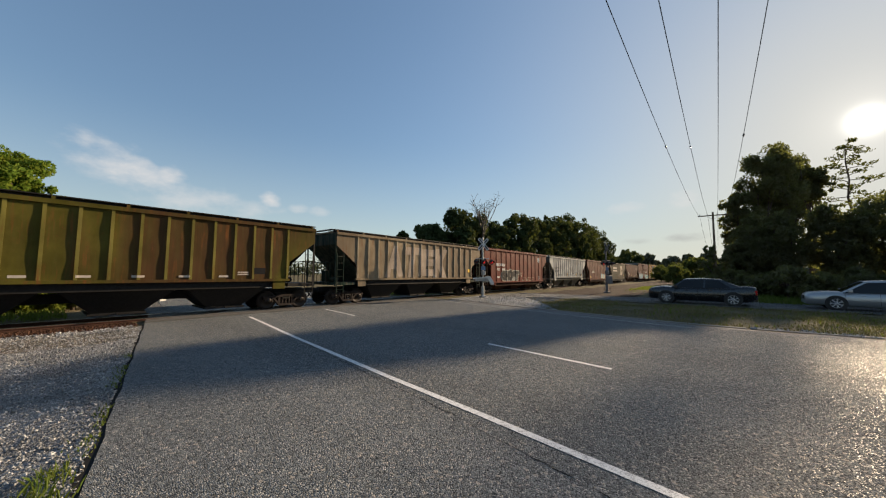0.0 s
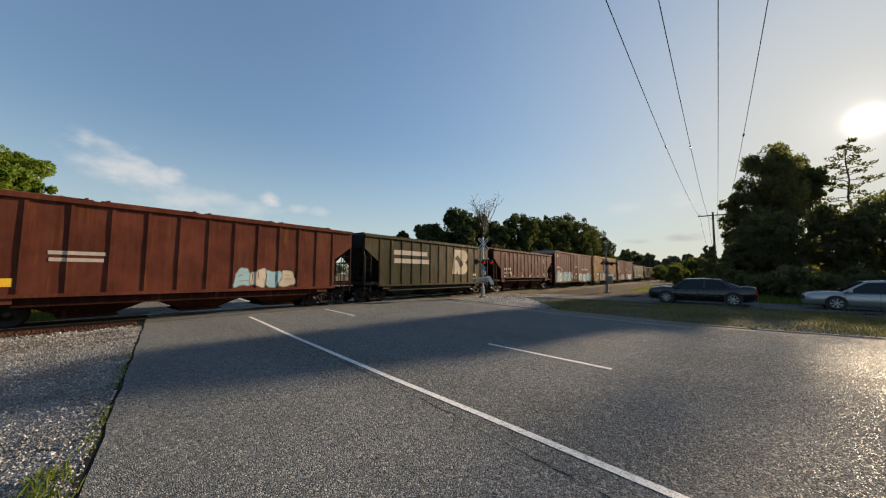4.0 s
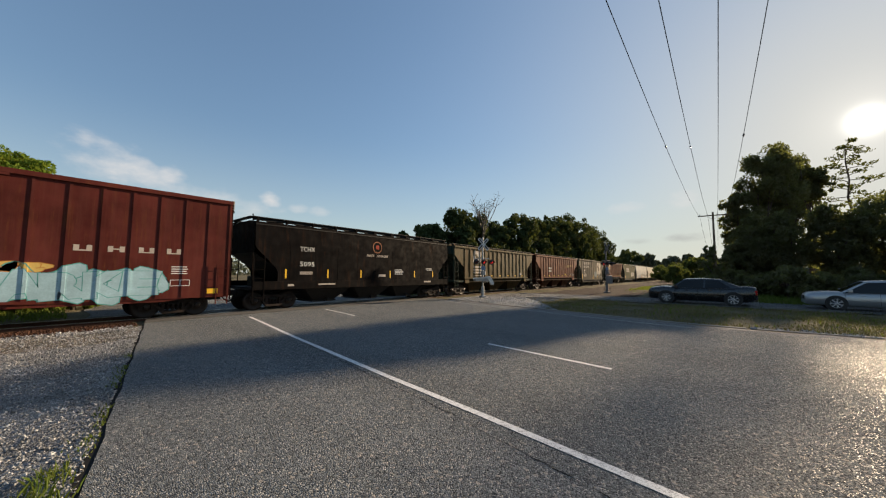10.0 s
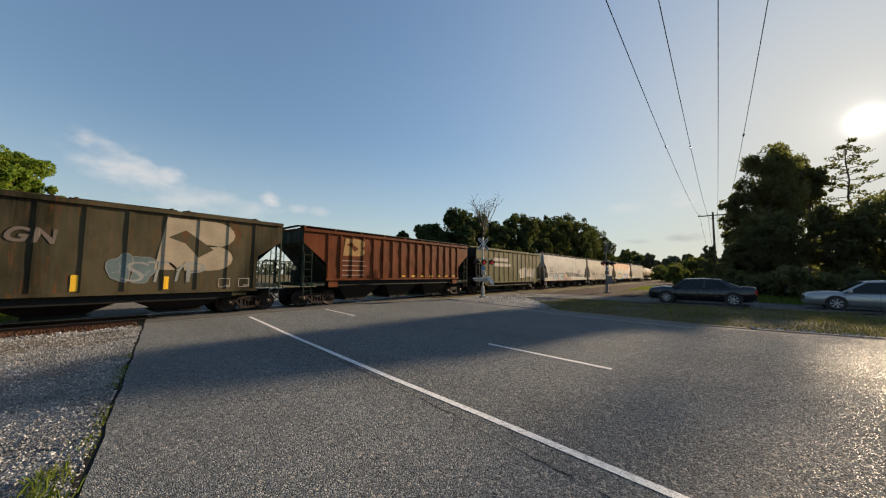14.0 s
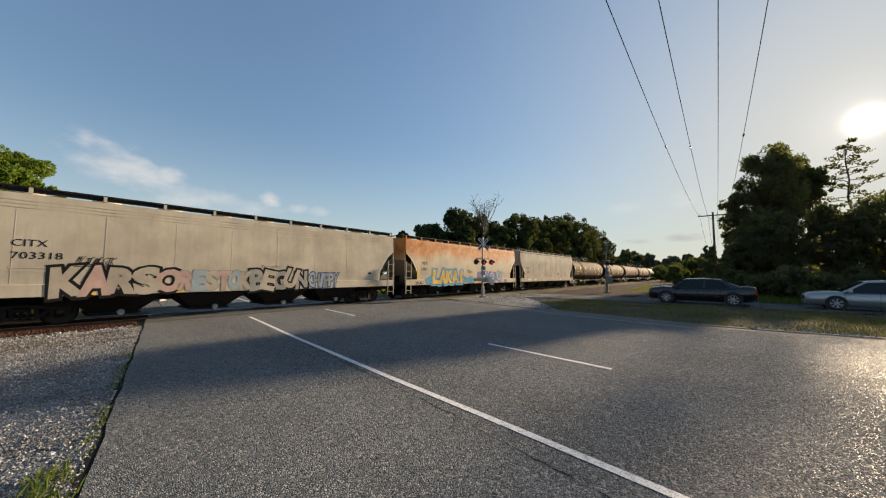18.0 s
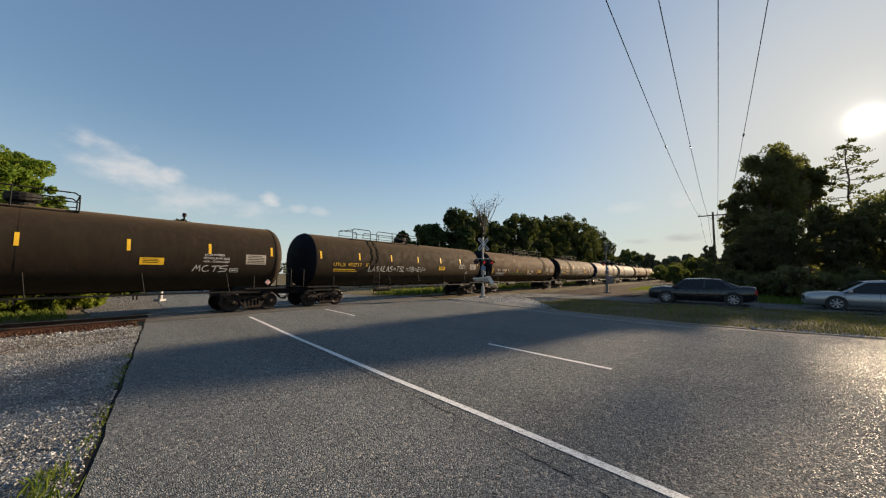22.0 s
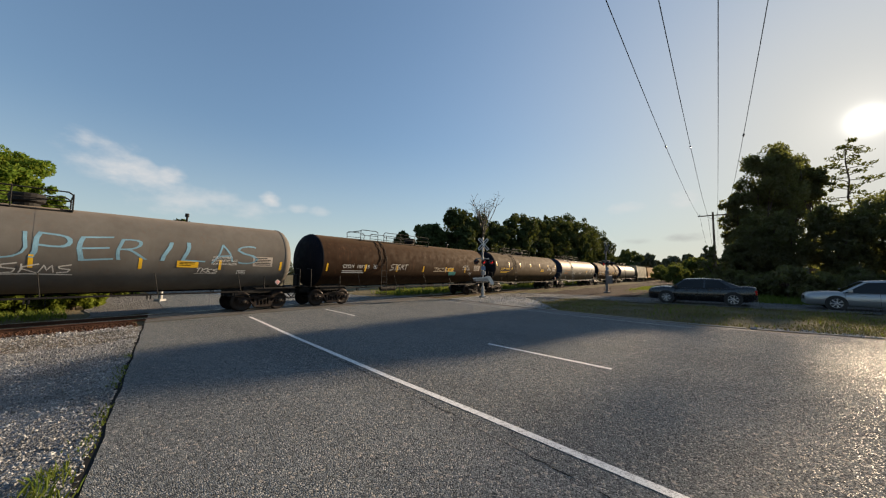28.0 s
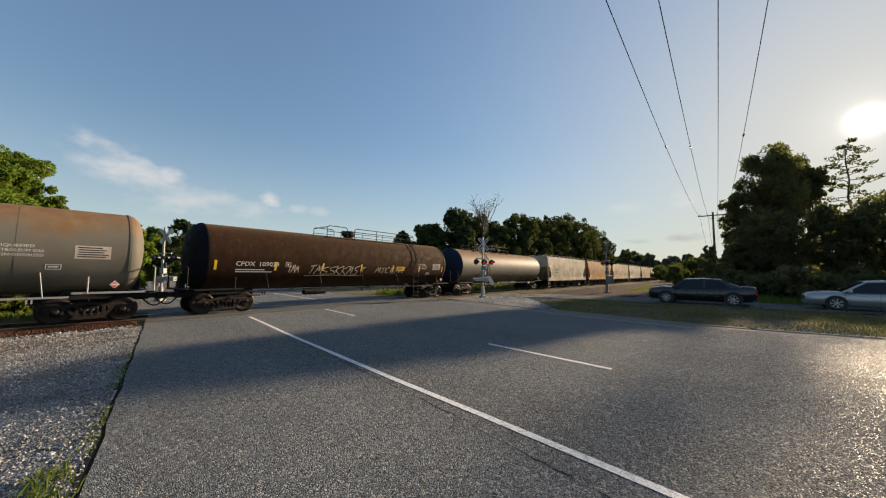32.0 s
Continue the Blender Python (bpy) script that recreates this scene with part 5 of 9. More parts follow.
    for sg in (-1, 1):
        s = Shape()
        s.box(sg * half - 0.03, sg * half + 0.03, -y, y, z0, z1)
        part("end_wall", s, end_mat, wagon)
        for k in range(7):
            z = z0 + 0.35 + (z1 - 0.75 - z0) * k / 6
            c = Shape()
            c.loft([[(sg * (half + 0.03), yy, z - 0.14), (sg * (half + 0.105), yy, z - 0.03), (sg * (half + 0.105), yy, z + 0.03), (sg * (half + 0.03), yy, z + 0.14)] for yy in (-y + 0.1, y - 0.1)], False, False)
            part("end_corrugation", c, end_mat, wagon)
        part("end_cap", Shape().box(sg * half - 0.05 + sg * 0.015, sg * half + 0.05 + sg * 0.015, -y, y, z1 - 0.32, z1 + 0.06), roof_mat, wagon)
        for sy in (-1, 1):
            ladder(wagon, sg * (half - 0.08), sg * (half - 0.5), sy * (y + 0.10), z0 - 0.35, z0 + 1.3, paint, 5)
        ladder(wagon, sg * (half + 0.13) - 0.01, sg * (half + 0.13) + 0.01, -y + 0.25, z0 - 0.2, z0 + 1.6, end_mat, 5)
    s = Shape()
    s.loft([[(x, -y, z1), (x, 0, z1 + 0.14), (x, y, z1), (x, 0, z1 - 0.05)] for x in (-half, half)], True, False, True)
    part("roof", s, roof_mat, wagon)
    for k in range(11):
        x = -half + 0.7 + (2 * half - 1.4) * k / 10
        part("roof_rib", Shape().loft([[(x - 0.05, yy, zz), (x + 0.05, yy, zz), (x + 0.05, yy, zz + 0.05), (x - 0.05, yy, zz + 0.05)] for yy, zz in ((-y, z1), (0, z1 + 0.14), (y, z1))], True, False, True), roof_mat, wagon)
    part("underframe", Shape().box(-half + 0.1, half - 0.1, -y + 0.1, y - 0.1, z0 - 0.05, z0 + 0.1), STEEL_DARK, wagon)
    part("centre_sill", Shape().box(-half - 0.1, half + 0.1, -0.22, 0.22, 0.55, 0.78), STEEL_DARK, wagon)
    for sg in (-1, 1):
        add_truck(wagon, sg * (half - 1.75))
    add_ends(wagon, half + 0.25)
    return wagon, flat_skin(y + 0.002)


def tank_car(label, paint, head_mat, half=7.7, r=1.46, dome_x=0.0, cage=(-5.0, 1.25), rail_mat=None, sill_rail=True, dome_mat=None, strips=True, strip_z=0.05):
    """A long pressure tank wagon with domed heads, a top platform, stub sills and side handrails."""
    wagon = tagged(new("tank_wagon"), label, "tank wagon", group="freight wagons of the train")
    zc = 1.02 + r
    n = 64
    rail_mat = rail_mat or STEEL_DARK

    def ring(x, rr):
        return [(x, rr * math.cos(2 * math.pi * i / n), zc + rr * math.sin(2 * math.pi * i / n)) for i in range(n)]
    courses = 6
    for k in range(courses):
        a, b = -half + 2 * half * k / courses, -half + 2 * half * (k + 1) / courses
        g = 0.004 if k % 2 else 0.0
        part("shell_course", Shape().loft([ring(a, r + g), ring(b, r + g)], True, True), paint, wagon)
    for sg in (-1, 1):
        prof = [(0.0, 1.0), (0.10, 0.99), (0.2, 0.955), (0.30, 0.88), (0.38, 0.76), (0.44, 0.58), (0.48, 0.34), (0.50, 0.02)]
        part("tank_head", Shape().loft([ring(sg * (half + dx), r * q) for dx, q in prof], True, True, True), head_mat if sg < 0 else paint, wagon)
        part("head_band", Shape().loft([ring(sg * half - 0.03, r + 0.004), ring(sg * half - 0.03, r + 0.018), ring(sg * half + 0.03, r + 0.018), ring(sg * half + 0.03, r + 0.004)], True, False), head_mat if sg < 0 else paint, wagon)
        # stub sill, saddle and end platform
        s = Shape()
        s.box(min(sg * (half + 0.75), sg * (half - 2.2)), max(sg * (half + 0.75), sg * (half - 2.2)), -0.24, 0.24, 0.70, 1.08)
        part("stub_sill", s, STEEL_DARK, wagon)
        s = Shape()
        s.plate([(sg * (half - 1.6), 0.80), (sg * (half - 0.3), 0.80), (sg * (half - 0.45), 1.3), (sg * (half - 1.45), 1.3)][::sg], -0.6, 0.6)
        part("saddle", s, STEEL_DARK, wagon)
        s = Shape()
        s.box(min(sg * (half + 0.78), sg * (half - 1.35)), max(sg * (half + 0.78), sg * (half - 1.35)), -1.5, -1.1, 1.02, 1.07)
        s.box(min(sg * (half + 0.78), sg * (half - 1.35)), max(sg * (half + 0.78), sg * (half - 1.35)), 1.1, 1.5, 1.02, 1.07)
        s.box(sg * (half + 0.62) - 0.16, sg * (half + 0.62) + 0.16, -1.5, 1.5, 1.02, 1.07)
        part("end_platform", s, GALV if rail_mat is GALV else STEEL_DARK, wagon)
        for sy in (-1, 1):
            h = Shape().path([(sg * (half + 0.70), sy * 1.48, 1.05), (sg * (half + 0.70), sy * 1.48, 1.95), (sg * (half + 0.70), sy * 1.1, 2.0)], 0.024, 6)
            part("grab_rail", h, rail_mat, wagon)
            part("stanchion", Shape().path([(sg * (half - 1.0), sy * 1.5, 1.05), (sg * (half - 1.0), sy * 1.5, 1.6)], 0.024, 6), rail_mat, wagon)
        b = Shape()
        b.box(sg * (half + 0.45) - 0.1, sg * (half + 0.45) + 0.1, 0.3, 0.75, 1.07, 1.7, 0.03)
        part("brake_gear", b, STEEL_DARK, wagon)
    for sy in (-1, 1):
        s = Shape()
        s.box(-half + 1.4, half - 1.4, sy * 1.46 - 0.02, sy * 1.46 + 0.02, 0.90, 0.96)
        for k in range(5):
            x = -half + 2.2 + (2 * half - 4.4) * k / 4
            for dx in (-0.05, 0.05):
                s.box(x + dx - 0.02, x + dx + 0.02, sy * 1.46 - 0.02, sy * 1.46 + 0.02, 0.76, 0.92)
            s.tube((x + 0.25, sy * 1.46, 0.94), (x + 0.16, sy * (r * 0.86), zc - r * 0.52), 0.016, n=5)
        part("side_handrail", s, rail_mat, wagon)
        # ladders up to the platform
        lx = (cage[0] + 1.25 if cage[0] < -3 else cage[1] - 0.5) if sy < 0 else cage[1] - 0.6
        s = Shape()
        pts = [(0.42, 0.42)]
        prof = [(1.50, 0.40), (1.52, 1.2), (r + 0.06, zc), (r * 0.93 + 0.05, zc + 0.55), (r * 0.72 + 0.05, zc + r * 0.72), (0.6, zc + r * 0.94)]
        for dx in (-0.21, 0.21):
            s.path([(lx + dx, sy * a, z) for a, z in prof], 0.02, 5)
        for k in range(7):
            z = 0.5 + k * 0.36
            a = 1.51 if z < 1.2 else r + 0.05 if z < zc + 0.3 else r * 0.93 + 0.05
            s.tube((lx - 0.21, sy * a, z), (lx + 0.21, sy * a, z), 0.016, n=5)
        part("ladder", s, rail_mat, wagon)
    # top platform with guard rails and the fittings dome
    top = zc + r
    s = Shape()
    for sy in (-1, 1):
        s.box(cage[0], cage[1], sy * 0.55 - 0.16, sy * 0.55 + 0.16, top - 0.16, top - 0.12)
    for x in (cage[0] + 0.14, cage[1] - 0.14):
        s.box(x - 0.14, x + 0.14, -0.7, 0.7, top - 0.119, top - 0.08)
    part("platform", s, rail_mat, wagon)
    mid = (cage[0] + cage[1]) / 2
    for sy in (-1, 1):
        yy = sy * 0.72
        for x0, x1 in ((cage[0], cage[0] + 1.35), (cage[0] + 1.85, cage[1])):
            g = Shape()
            zt = top + 0.52
            g.path([(x0, yy, top - 0.14), (x0, yy, zt - 0.1), (x0 + 0.12, yy, zt), (x1 - 0.12, yy, zt), (x1, yy, zt - 0.1), (x1, yy, top - 0.14)], 0.022, 6)
            g.tube((x0, yy, top + 0.2), (x1, yy, top + 0.2), 0.018, n=5)
            if x1 - x0 > 1.5:
                for k in range(1, 3):
                    x = x0 + (x1 - x0) * k / 3
                    g.tube((x, yy, top - 0.14), (x, yy, zt), 0.02, n=5)
            part("guard_rail", g, STEEL_DARK, wagon)
    for x in (cage[0], cage[1]):
        part("guard_rail", Shape().path([(x, -0.72, top + 0.45), (x, 0.72, top + 0.45)], 0.022, 6), STEEL_DARK, wagon)
    d = Shape()
    dx = dome_x
    nn = 18
    rows = [(0.30, -0.12), (0.30, 0.08), (0.40, 0.14), (0.42, 0.34), (0.38, 0.40), (0.1, 0.42)]
    d.loft([[(dx + q * math.cos(2 * math.pi * i / nn), q * math.sin(2 * math.pi * i / nn), top + z) for i in range(nn)] for q, z in rows], True, False, True)
    part("fittings_dome", d, dome_mat or STEEL_DARK, wagon)
    v = Shape()
    v.tube((dx + 4.35, 0.0, top - 0.05), (dx + 4.35, 0, top + 0.22), 0.04, n=8)
    v.tube((dx + 4.35, 0.0, top + 0.22), (dx + 4.35, 0, top + 0.36), 0.075, n=8)
    part("vent_valve", v, STEEL_DARK, wagon)
    for x in (-half + 0.9, half - 0.9):
        part("brake_pipe", Shape().path([(x, -0.3, 0.85), (x, -0.9, 0.72), (x * 0.8, -0.95, 0.72)], 0.03, 5), STEEL_DARK, wagon)
    tankbox = Shape().tube((0.8 - half * 0.5, -0.5, 0.78), (2.0 - half * 0.5, -0.5, 0.78), 0.18, n=12)
    part("air_reservoir", tankbox, STEEL_DARK, wagon)
    for sg in (-1, 1):
        add_truck(wagon, sg * (half - 0.85))
    add_ends(wagon, 8.45)
    skin = round_skin(r + 0.0052, zc)
    if strips:
        for k in range(7):
            x = -half + 0.25 + (2 * half - 0.5) * k / 6
            s = Shape()
            patch(s, skin, x - 0.05, x + 0.05, zc + strip_z, zc + strip_z + 0.42, 0.004, 1, 5)
            part("reflective_strip", s, REFLECT, wagon)
    # hazard placard at the near corner
    s = Shape()
    px = half - 0.35
    s.plate([(px - 0.13, 1.32), (px, 1.19), (px + 0.13, 1.32), (px, 1.45)], -1.40, -1.38)
    part("placard", s, LETTER_WHITE, wagon, "white and red diamond hazard placard")
    part("placard_border", Shape().plate([(px - 0.10, 1.32), (px, 1.22), (px + 0.10, 1.32), (px, 1.42)], -1.4045, -1.4005), PLACARD_RED, wagon)
    part("placard_panel", Shape().plate([(px - 0.07, 1.30), (px + 0.07, 1.30), (px + 0.07, 1.34), (px - 0.07, 1.34)], -1.409, -1.405), LETTER_WHITE, wagon)
    return wagon, skin

# ---- the train, front to back ----
TRAIN = []


def couple(made, s):
    TRAIN.append((made[0], s))
    return made


DARK = STEEL_DARK
GREEN_END = wagon_paint("dark_green_end", (0.02, 0.045, 0.035), 0.2)

p = wagon_paint("olive_yellow_paint", (0.105, 0.092, 0.018), 0.75, patch=(0.070, 0.038, 0.018), dust=(0.12, 0.10, 0.035))
# same olive as the panels, lightened for the sun the ribs catch
OLIVE_LIT_RIB = wagon_paint("olive_sunlit_rib", (0.215, 0.185, 0.045), 0.4, dust=(0.22, 0.18, 0.07))
w, k = couple(ribbed_hopper("olive-yellow ribbed covered hopper wagon with rust streaks", p, DARK, ribs=16, lit_rib_mat=OLIVE_LIT_RIB), 1.95)
bars(w, k, 3.6, 1.75, 0.5, 2, LETTER_FADED, seed=3)
s = Shape()
patch(s, k, 4.25, 4.75, 1.7, 1.98)
part("data_panel", s, LETTER_BLACK, w)
s = Shape()
for j in range(7):
    patch(s, k, -5.2 + j * 1.35, -4.85 + j * 1.35, 1.56, 1.64)
part("reflective_strip", s, LETTER_FADED, w)

p = wagon_paint("faded_tan_paint", (0.32, 0.245, 0.155), 0.9, patch=(0.155, 0.115, 0.075), dust=(0.34, 0.28, 0.20))
# the panels' tan made paler, painting sunlight onto the ribs
TAN_LIT_RIB = wagon_paint("tan_sunlit_rib", (0.46, 0.375, 0.255), 0.3)
FADED_PINK = wagon_paint("faded_spray_pink", (0.50, 0.40, 0.31), 0.35, dust=(0.30, 0.24, 0.17))
w, k = couple(ribbed_hopper("faded tan ribbed covered hopper wagon with huge pale pink sprayed letters", p, DARK, ribs=16, end_mat=GREEN_END, lit_rib_mat=TAN_LIT_RIB), 17.55)
spray_word(w, k, "ATEK", -3.7, 1.5, 6.4, 2.1, [FADED_PINK], None, 11, fat=0.06, lap=1.0, lean=0.1, wild=0.03)
s = Shape()
patch(s, k, 5.3, 5.6, 1.9, 2.15)
patch(s, k, -0.45, -0.2, 1.6, 2.0)
part("reflective_strip", s, REFLECT, w)

def cross_emblem(w, k, cx, cz, mat):
    """A painted ring with a cross in it."""
    s = Shape()
    ribbon(s, k, [(cx + 0.25 * math.cos(6.2832 * j / 24), cz + 0.25 * math.sin(6.2832 * j / 24)) for j in range(25)], 0.06, 0.006)
    part("round_emblem", s, mat, w)
    s = Shape()
    patch(s, k, cx - 0.05, cx + 0.05, cz - 0.2, cz + 0.2, 0.007)
    for dx in (-0.13, 0.13):
        patch(s, k, cx + dx - 0.06, cx + dx + 0.06, cz - 0.10, cz - 0.03, 0.0075)
        patch(s, k, cx + dx - 0.06, cx + dx + 0.06, cz + 0.03, cz + 0.10, 0.0075)
    part("emblem_cross", s, mat, w)


UNDER_RED = wagon_paint("red_underframe", (0.042, 0.014, 0.010), 0.3, dust=(0.05, 0.03, 0.02))
UNDER_OLIVE = wagon_paint("olive_underframe", (0.030, 0.025, 0.012), 0.3, dust=(0.04, 0.03, 0.02))
RED = wagon_paint("mineral_red_paint", (0.150, 0.022, 0.015), 0.28, dust=(0.20, 0.06, 0.04), dust_amt=0.22)
w, k = couple(ribbed_hopper("mineral-red ribbed hopper wagon with a black and silver spray-painted piece", RED, UNDER_RED, half=6.95, deep=True, ribs=13, roof=False), 32.4)
block_letters(w, k, -4.9, 2.52, 1.75, 0.26, 4, LETTER_WHITE, seed=2)
lettering(w, "430", k, -4.85, 2.1, 0.26, LETTER_WHITE, "wagon_number", width=0.62)
lettering(w, "448", k, -3.85, 2.1, 0.26, LETTER_WHITE, "wagon_number", width=0.62)
bars(w, k, -4.8, 1.5, 0.6, 2, LETTER_WHITE, seed=5)
bars(w, k, -3.8, 1.5, 0.55, 2, LETTER_WHITE, seed=6)
spray_word(w, k, "GHOST", -3.85, 1.12, 3.5, 1.05, [SP_BLACK], SP_GREY, 4, lw=0.06, fat=0.10, lap=1.18, lean=0.0, glow=SP_CREAM, glow_w=0.085)
scrawl(w, k, -0.15, 1.5, 0.55, 0.5, SP_CREAM, 8, 0.025, 3)
scrawl(w, k, 0.55, 1.1, 2.8, 0.36, SP_CREAM, 9, 0.022, 8)
s = Shape()
for a, b, c, d in ((4.5, 5.0, 1.22, 1.245), (4.5, 5.0, 1.48, 1.505), (4.5, 4.525, 1.22, 1.5), (4.975, 5.0, 1.22, 1.5), (4.74, 4.76, 1.22, 1.5)):
    patch(s, k, a, b, c, d)
part("data_panel", s, LETTER_WHITE, w)
s = Shape()
m = 20
cx, cz = 4.75, 3.42
cross_emblem(w, k, cx, cz, LETTER_WHITE)

p = wagon_paint("pale_grey_paint", (0.56, 0.565, 0.53), 0.20, dust=(0.42, 0.38, 0.32))
w, k = couple(ribbed_hopper("pale grey ribbed covered hopper wagon with dirty ribs", p, wagon_paint("grey_underframe", (0.13, 0.128, 0.115), 0.3), ribs=16), 47.7)
lettering(w, "MWCX", k, -5.5, 2.5, 0.22, LETTER_BLACK, "reporting_mark", width=1.35)
lettering(w, "463717", k, -5.5, 2.08, 0.22, LETTER_BLACK, "wagon_number", width=1.35)
bars(w, k, -4.3, 1.75, 0.6, 2, LETTER_BLACK, 0.035, seed=8)
bars(w, k, -3.4, 1.75, 0.6, 2, LETTER_BLACK, 0.035, seed=9)
for j, (x, ww) in enumerate(((-1.2, 0.55), (1.2, 0.6), (2.2, 0.8), (3.1, 0.5), (4.4, 0.75))):
    scrawl(w, k, x, 1.7 + 0.25 * (j % 2), ww, 0.42, SP_BLACK, 30 + j, 0.028)
s = Shape()
patch(s, k, 4.55, 4.95, 1.6, 1.85)
part("data_panel", s, LETTER_BLACK, w)
s = Shape()
for x in (-0.9, 2.6, 5.2, -4.9):
    patch(s, k, x, x + 0.1, 1.5, 1.95)
part("reflective_strip", s, REFLECT, w)

p = wagon_paint("dark_oxide_paint", (0.140, 0.042, 0.027), 0.4, dust=(0.19, 0.085, 0.055))
w, k = couple(ribbed_hopper("dark oxide-red ribbed hopper wagon with faded marks", p, UNDER_RED, half=6.9, deep=True, ribs=13, roof=False), 62.85)
spray_piece(w, k, 1.0, 1.1, 2.6, 0.75, 4, [SP_PALEBLUE, SP_CREAM], SP_GREY, 15, line_w=0.04)
bars(w, k, -4.3, 2.3, 1.5, 2, LETTER_FADED, 0.12, 0.1, seed=11)
s = Shape()
patch(s, k, -5.3, -4.9, 1.3, 1.55)
part("reflective_strip", s, REFLECT, w)

DGREEN = wagon_paint("weathered_dark_green_paint", (0.042, 0.045, 0.022), 0.4, patch=(0.075, 0.060, 0.035), dust=(0.15, 0.125, 0.085))
w, k = couple(ribbed_hopper("weathered dark green hopper wagon with a large cream emblem", DGREEN, DARK, half=6.85, deep=True, ribs=13, roof=False), 77.55)


def big_emblem(w, k, x, z, sx, sz, mat, bg, seed=0):
    """A large two-lobed painted emblem."""
    s = Shape()
    pts = arc(0.62, 0.74, 0.26, 90, -90, 8)
    pts2 = arc(0.60, 0.25, 0.26, 90, -90, 8)
    for lobe in (pts, pts2):
        q = [(x + a * sx, z + b * sz) for a, b in [(0.3, lobe[0][1])] + lobe + [(0.3, lobe[-1][1])]]
        s.add([k(a, b, 0.005) for a, b in q], [tuple(range(len(q)))])
    q = [(x + a * sx, z + b * sz) for a, b in ((0.0, 0.0), (0.22, 0.0), (0.55, 0.55), (0.55, 1.0), (0.1, 1.0))]
    s.add([k(a, b, 0.0075) for a, b in q], [tuple(range(len(q)))])
    part("painted_emblem", s, mat, w)
    t = Shape()
    q = [(x + a * sx, z + b * sz) for a, b in ((0.12, 0.62), (0.30, 0.78), (0.62, 0.42), (0.45, 0.25), (0.3, 0.52))]
    t.add([k(a, b, 0.010) for a, b in q], [tuple(range(len(q)))])
    part("emblem_gap", t, bg, w)


big_emblem(w, k, 1.6, 1.75, 2.4, 1.95, SP_CREAM, DGREEN)
bars(w, k, 4.6, 1.25, 0.5, 2, LETTER_FADED, seed=12)
s = Shape()
patch(s, k, 4.45, 4.95, 1.62, 1.78)
part("reflective_strip", s, REFLECT, w)
bars(w, k, -4.6, 3.0, 3.6, 2, LETTER_FADED, 0.3, 0.25, seed=13)

p = wagon_paint("red_brown_paint", (0.105, 0.030, 0.023), 0.22, dust=(0.15, 0.06, 0.045), dust_amt=0.2)
w, k = couple(ribbed_hopper("red-brown ribbed covered hopper wagon with white numbers", p, UNDER_RED, half=7.0, ribs=14, rib_w=0.11, roof=False, eave=4.14, relief=0.02), 92.45)
block_letters(w, k, -4.97, 2.18, 0.52, 0.22, 2, LETTER_WHITE, seed=2)
block_letters(w, k, -4.14, 2.20, 0.45, 0.22, 2, LETTER_WHITE, seed=3)
lettering(w, "431", k, -5.02, 1.81, 0.22, LETTER_WHITE, "wagon_number", width=0.55)
lettering(w, "148", k, -4.20, 1.83, 0.22, LETTER_WHITE, "wagon_number", width=0.55)
s = Shape()
for x in (-5.05, -3.1, -1.2, 0.6, 2.65, 4.7):
    patch(s, k, x, x + 0.32, 1.53, 1.60)
part("reflective_strip", s, WHITE_TAPE, w)
s = Shape()
for x in (-3.58, -1.28, 1.0, 5.55):
    patch(s, k, x, x + 0.1, 1.52, 1.95)
part("reflective_strip", s, REFLECT, w)
s = Shape()
for a, b, c, d in ((4.3, 4.8, 1.60, 1.625), (4.3, 4.8, 1.83, 1.855), (4.3, 4.325, 1.6, 1.85), (4.775, 4.8, 1.6, 1.85), (4.36, 4.52, 1.65, 1.8), (4.58, 4.74, 1.65, 1.8)):
    patch(s, k, a, b, c, d)
part("data_panel", s, LETTER_FADED, w)
cross_emblem(w, k, 4.52, 3.3, LETTER_FADED)

BOXRED = wagon_paint("boxcar_red_paint", (0.125, 0.030, 0.024), 0.22, dust=(0.20, 0.08, 0.06), dust_amt=0.2)
ROOF_GREY = wagon_paint("bare_roof_metal", (0.40, 0.40, 0.38), 0.15)
# boxcar red darkened to paint in the shade on the end walls
BOX_SHADED_END = wagon_paint("boxcar_shaded_end", (0.035, 0.013, 0.011), 0.2, dust=(0.05, 0.03, 0.025))


def data_panels(w, k, x, z, mat=LETTER_WHITE, seed=1):
    bars(w, k, x, z, 0.55, 4, mat, 0.035, 0.05, seed=seed)
    s = Shape()
    patch(s, k, x, x + 0.62, z - 0.72, z - 0.70)
    patch(s, k, x, x + 0.62, z - 0.50, z - 0.48)
    for d in (0, 0.3, 0.6):
        patch(s, k, x + d, x + d + 0.02, z - 0.72, z - 0.48, 0.006)
    part("data_panel", s, mat, w)


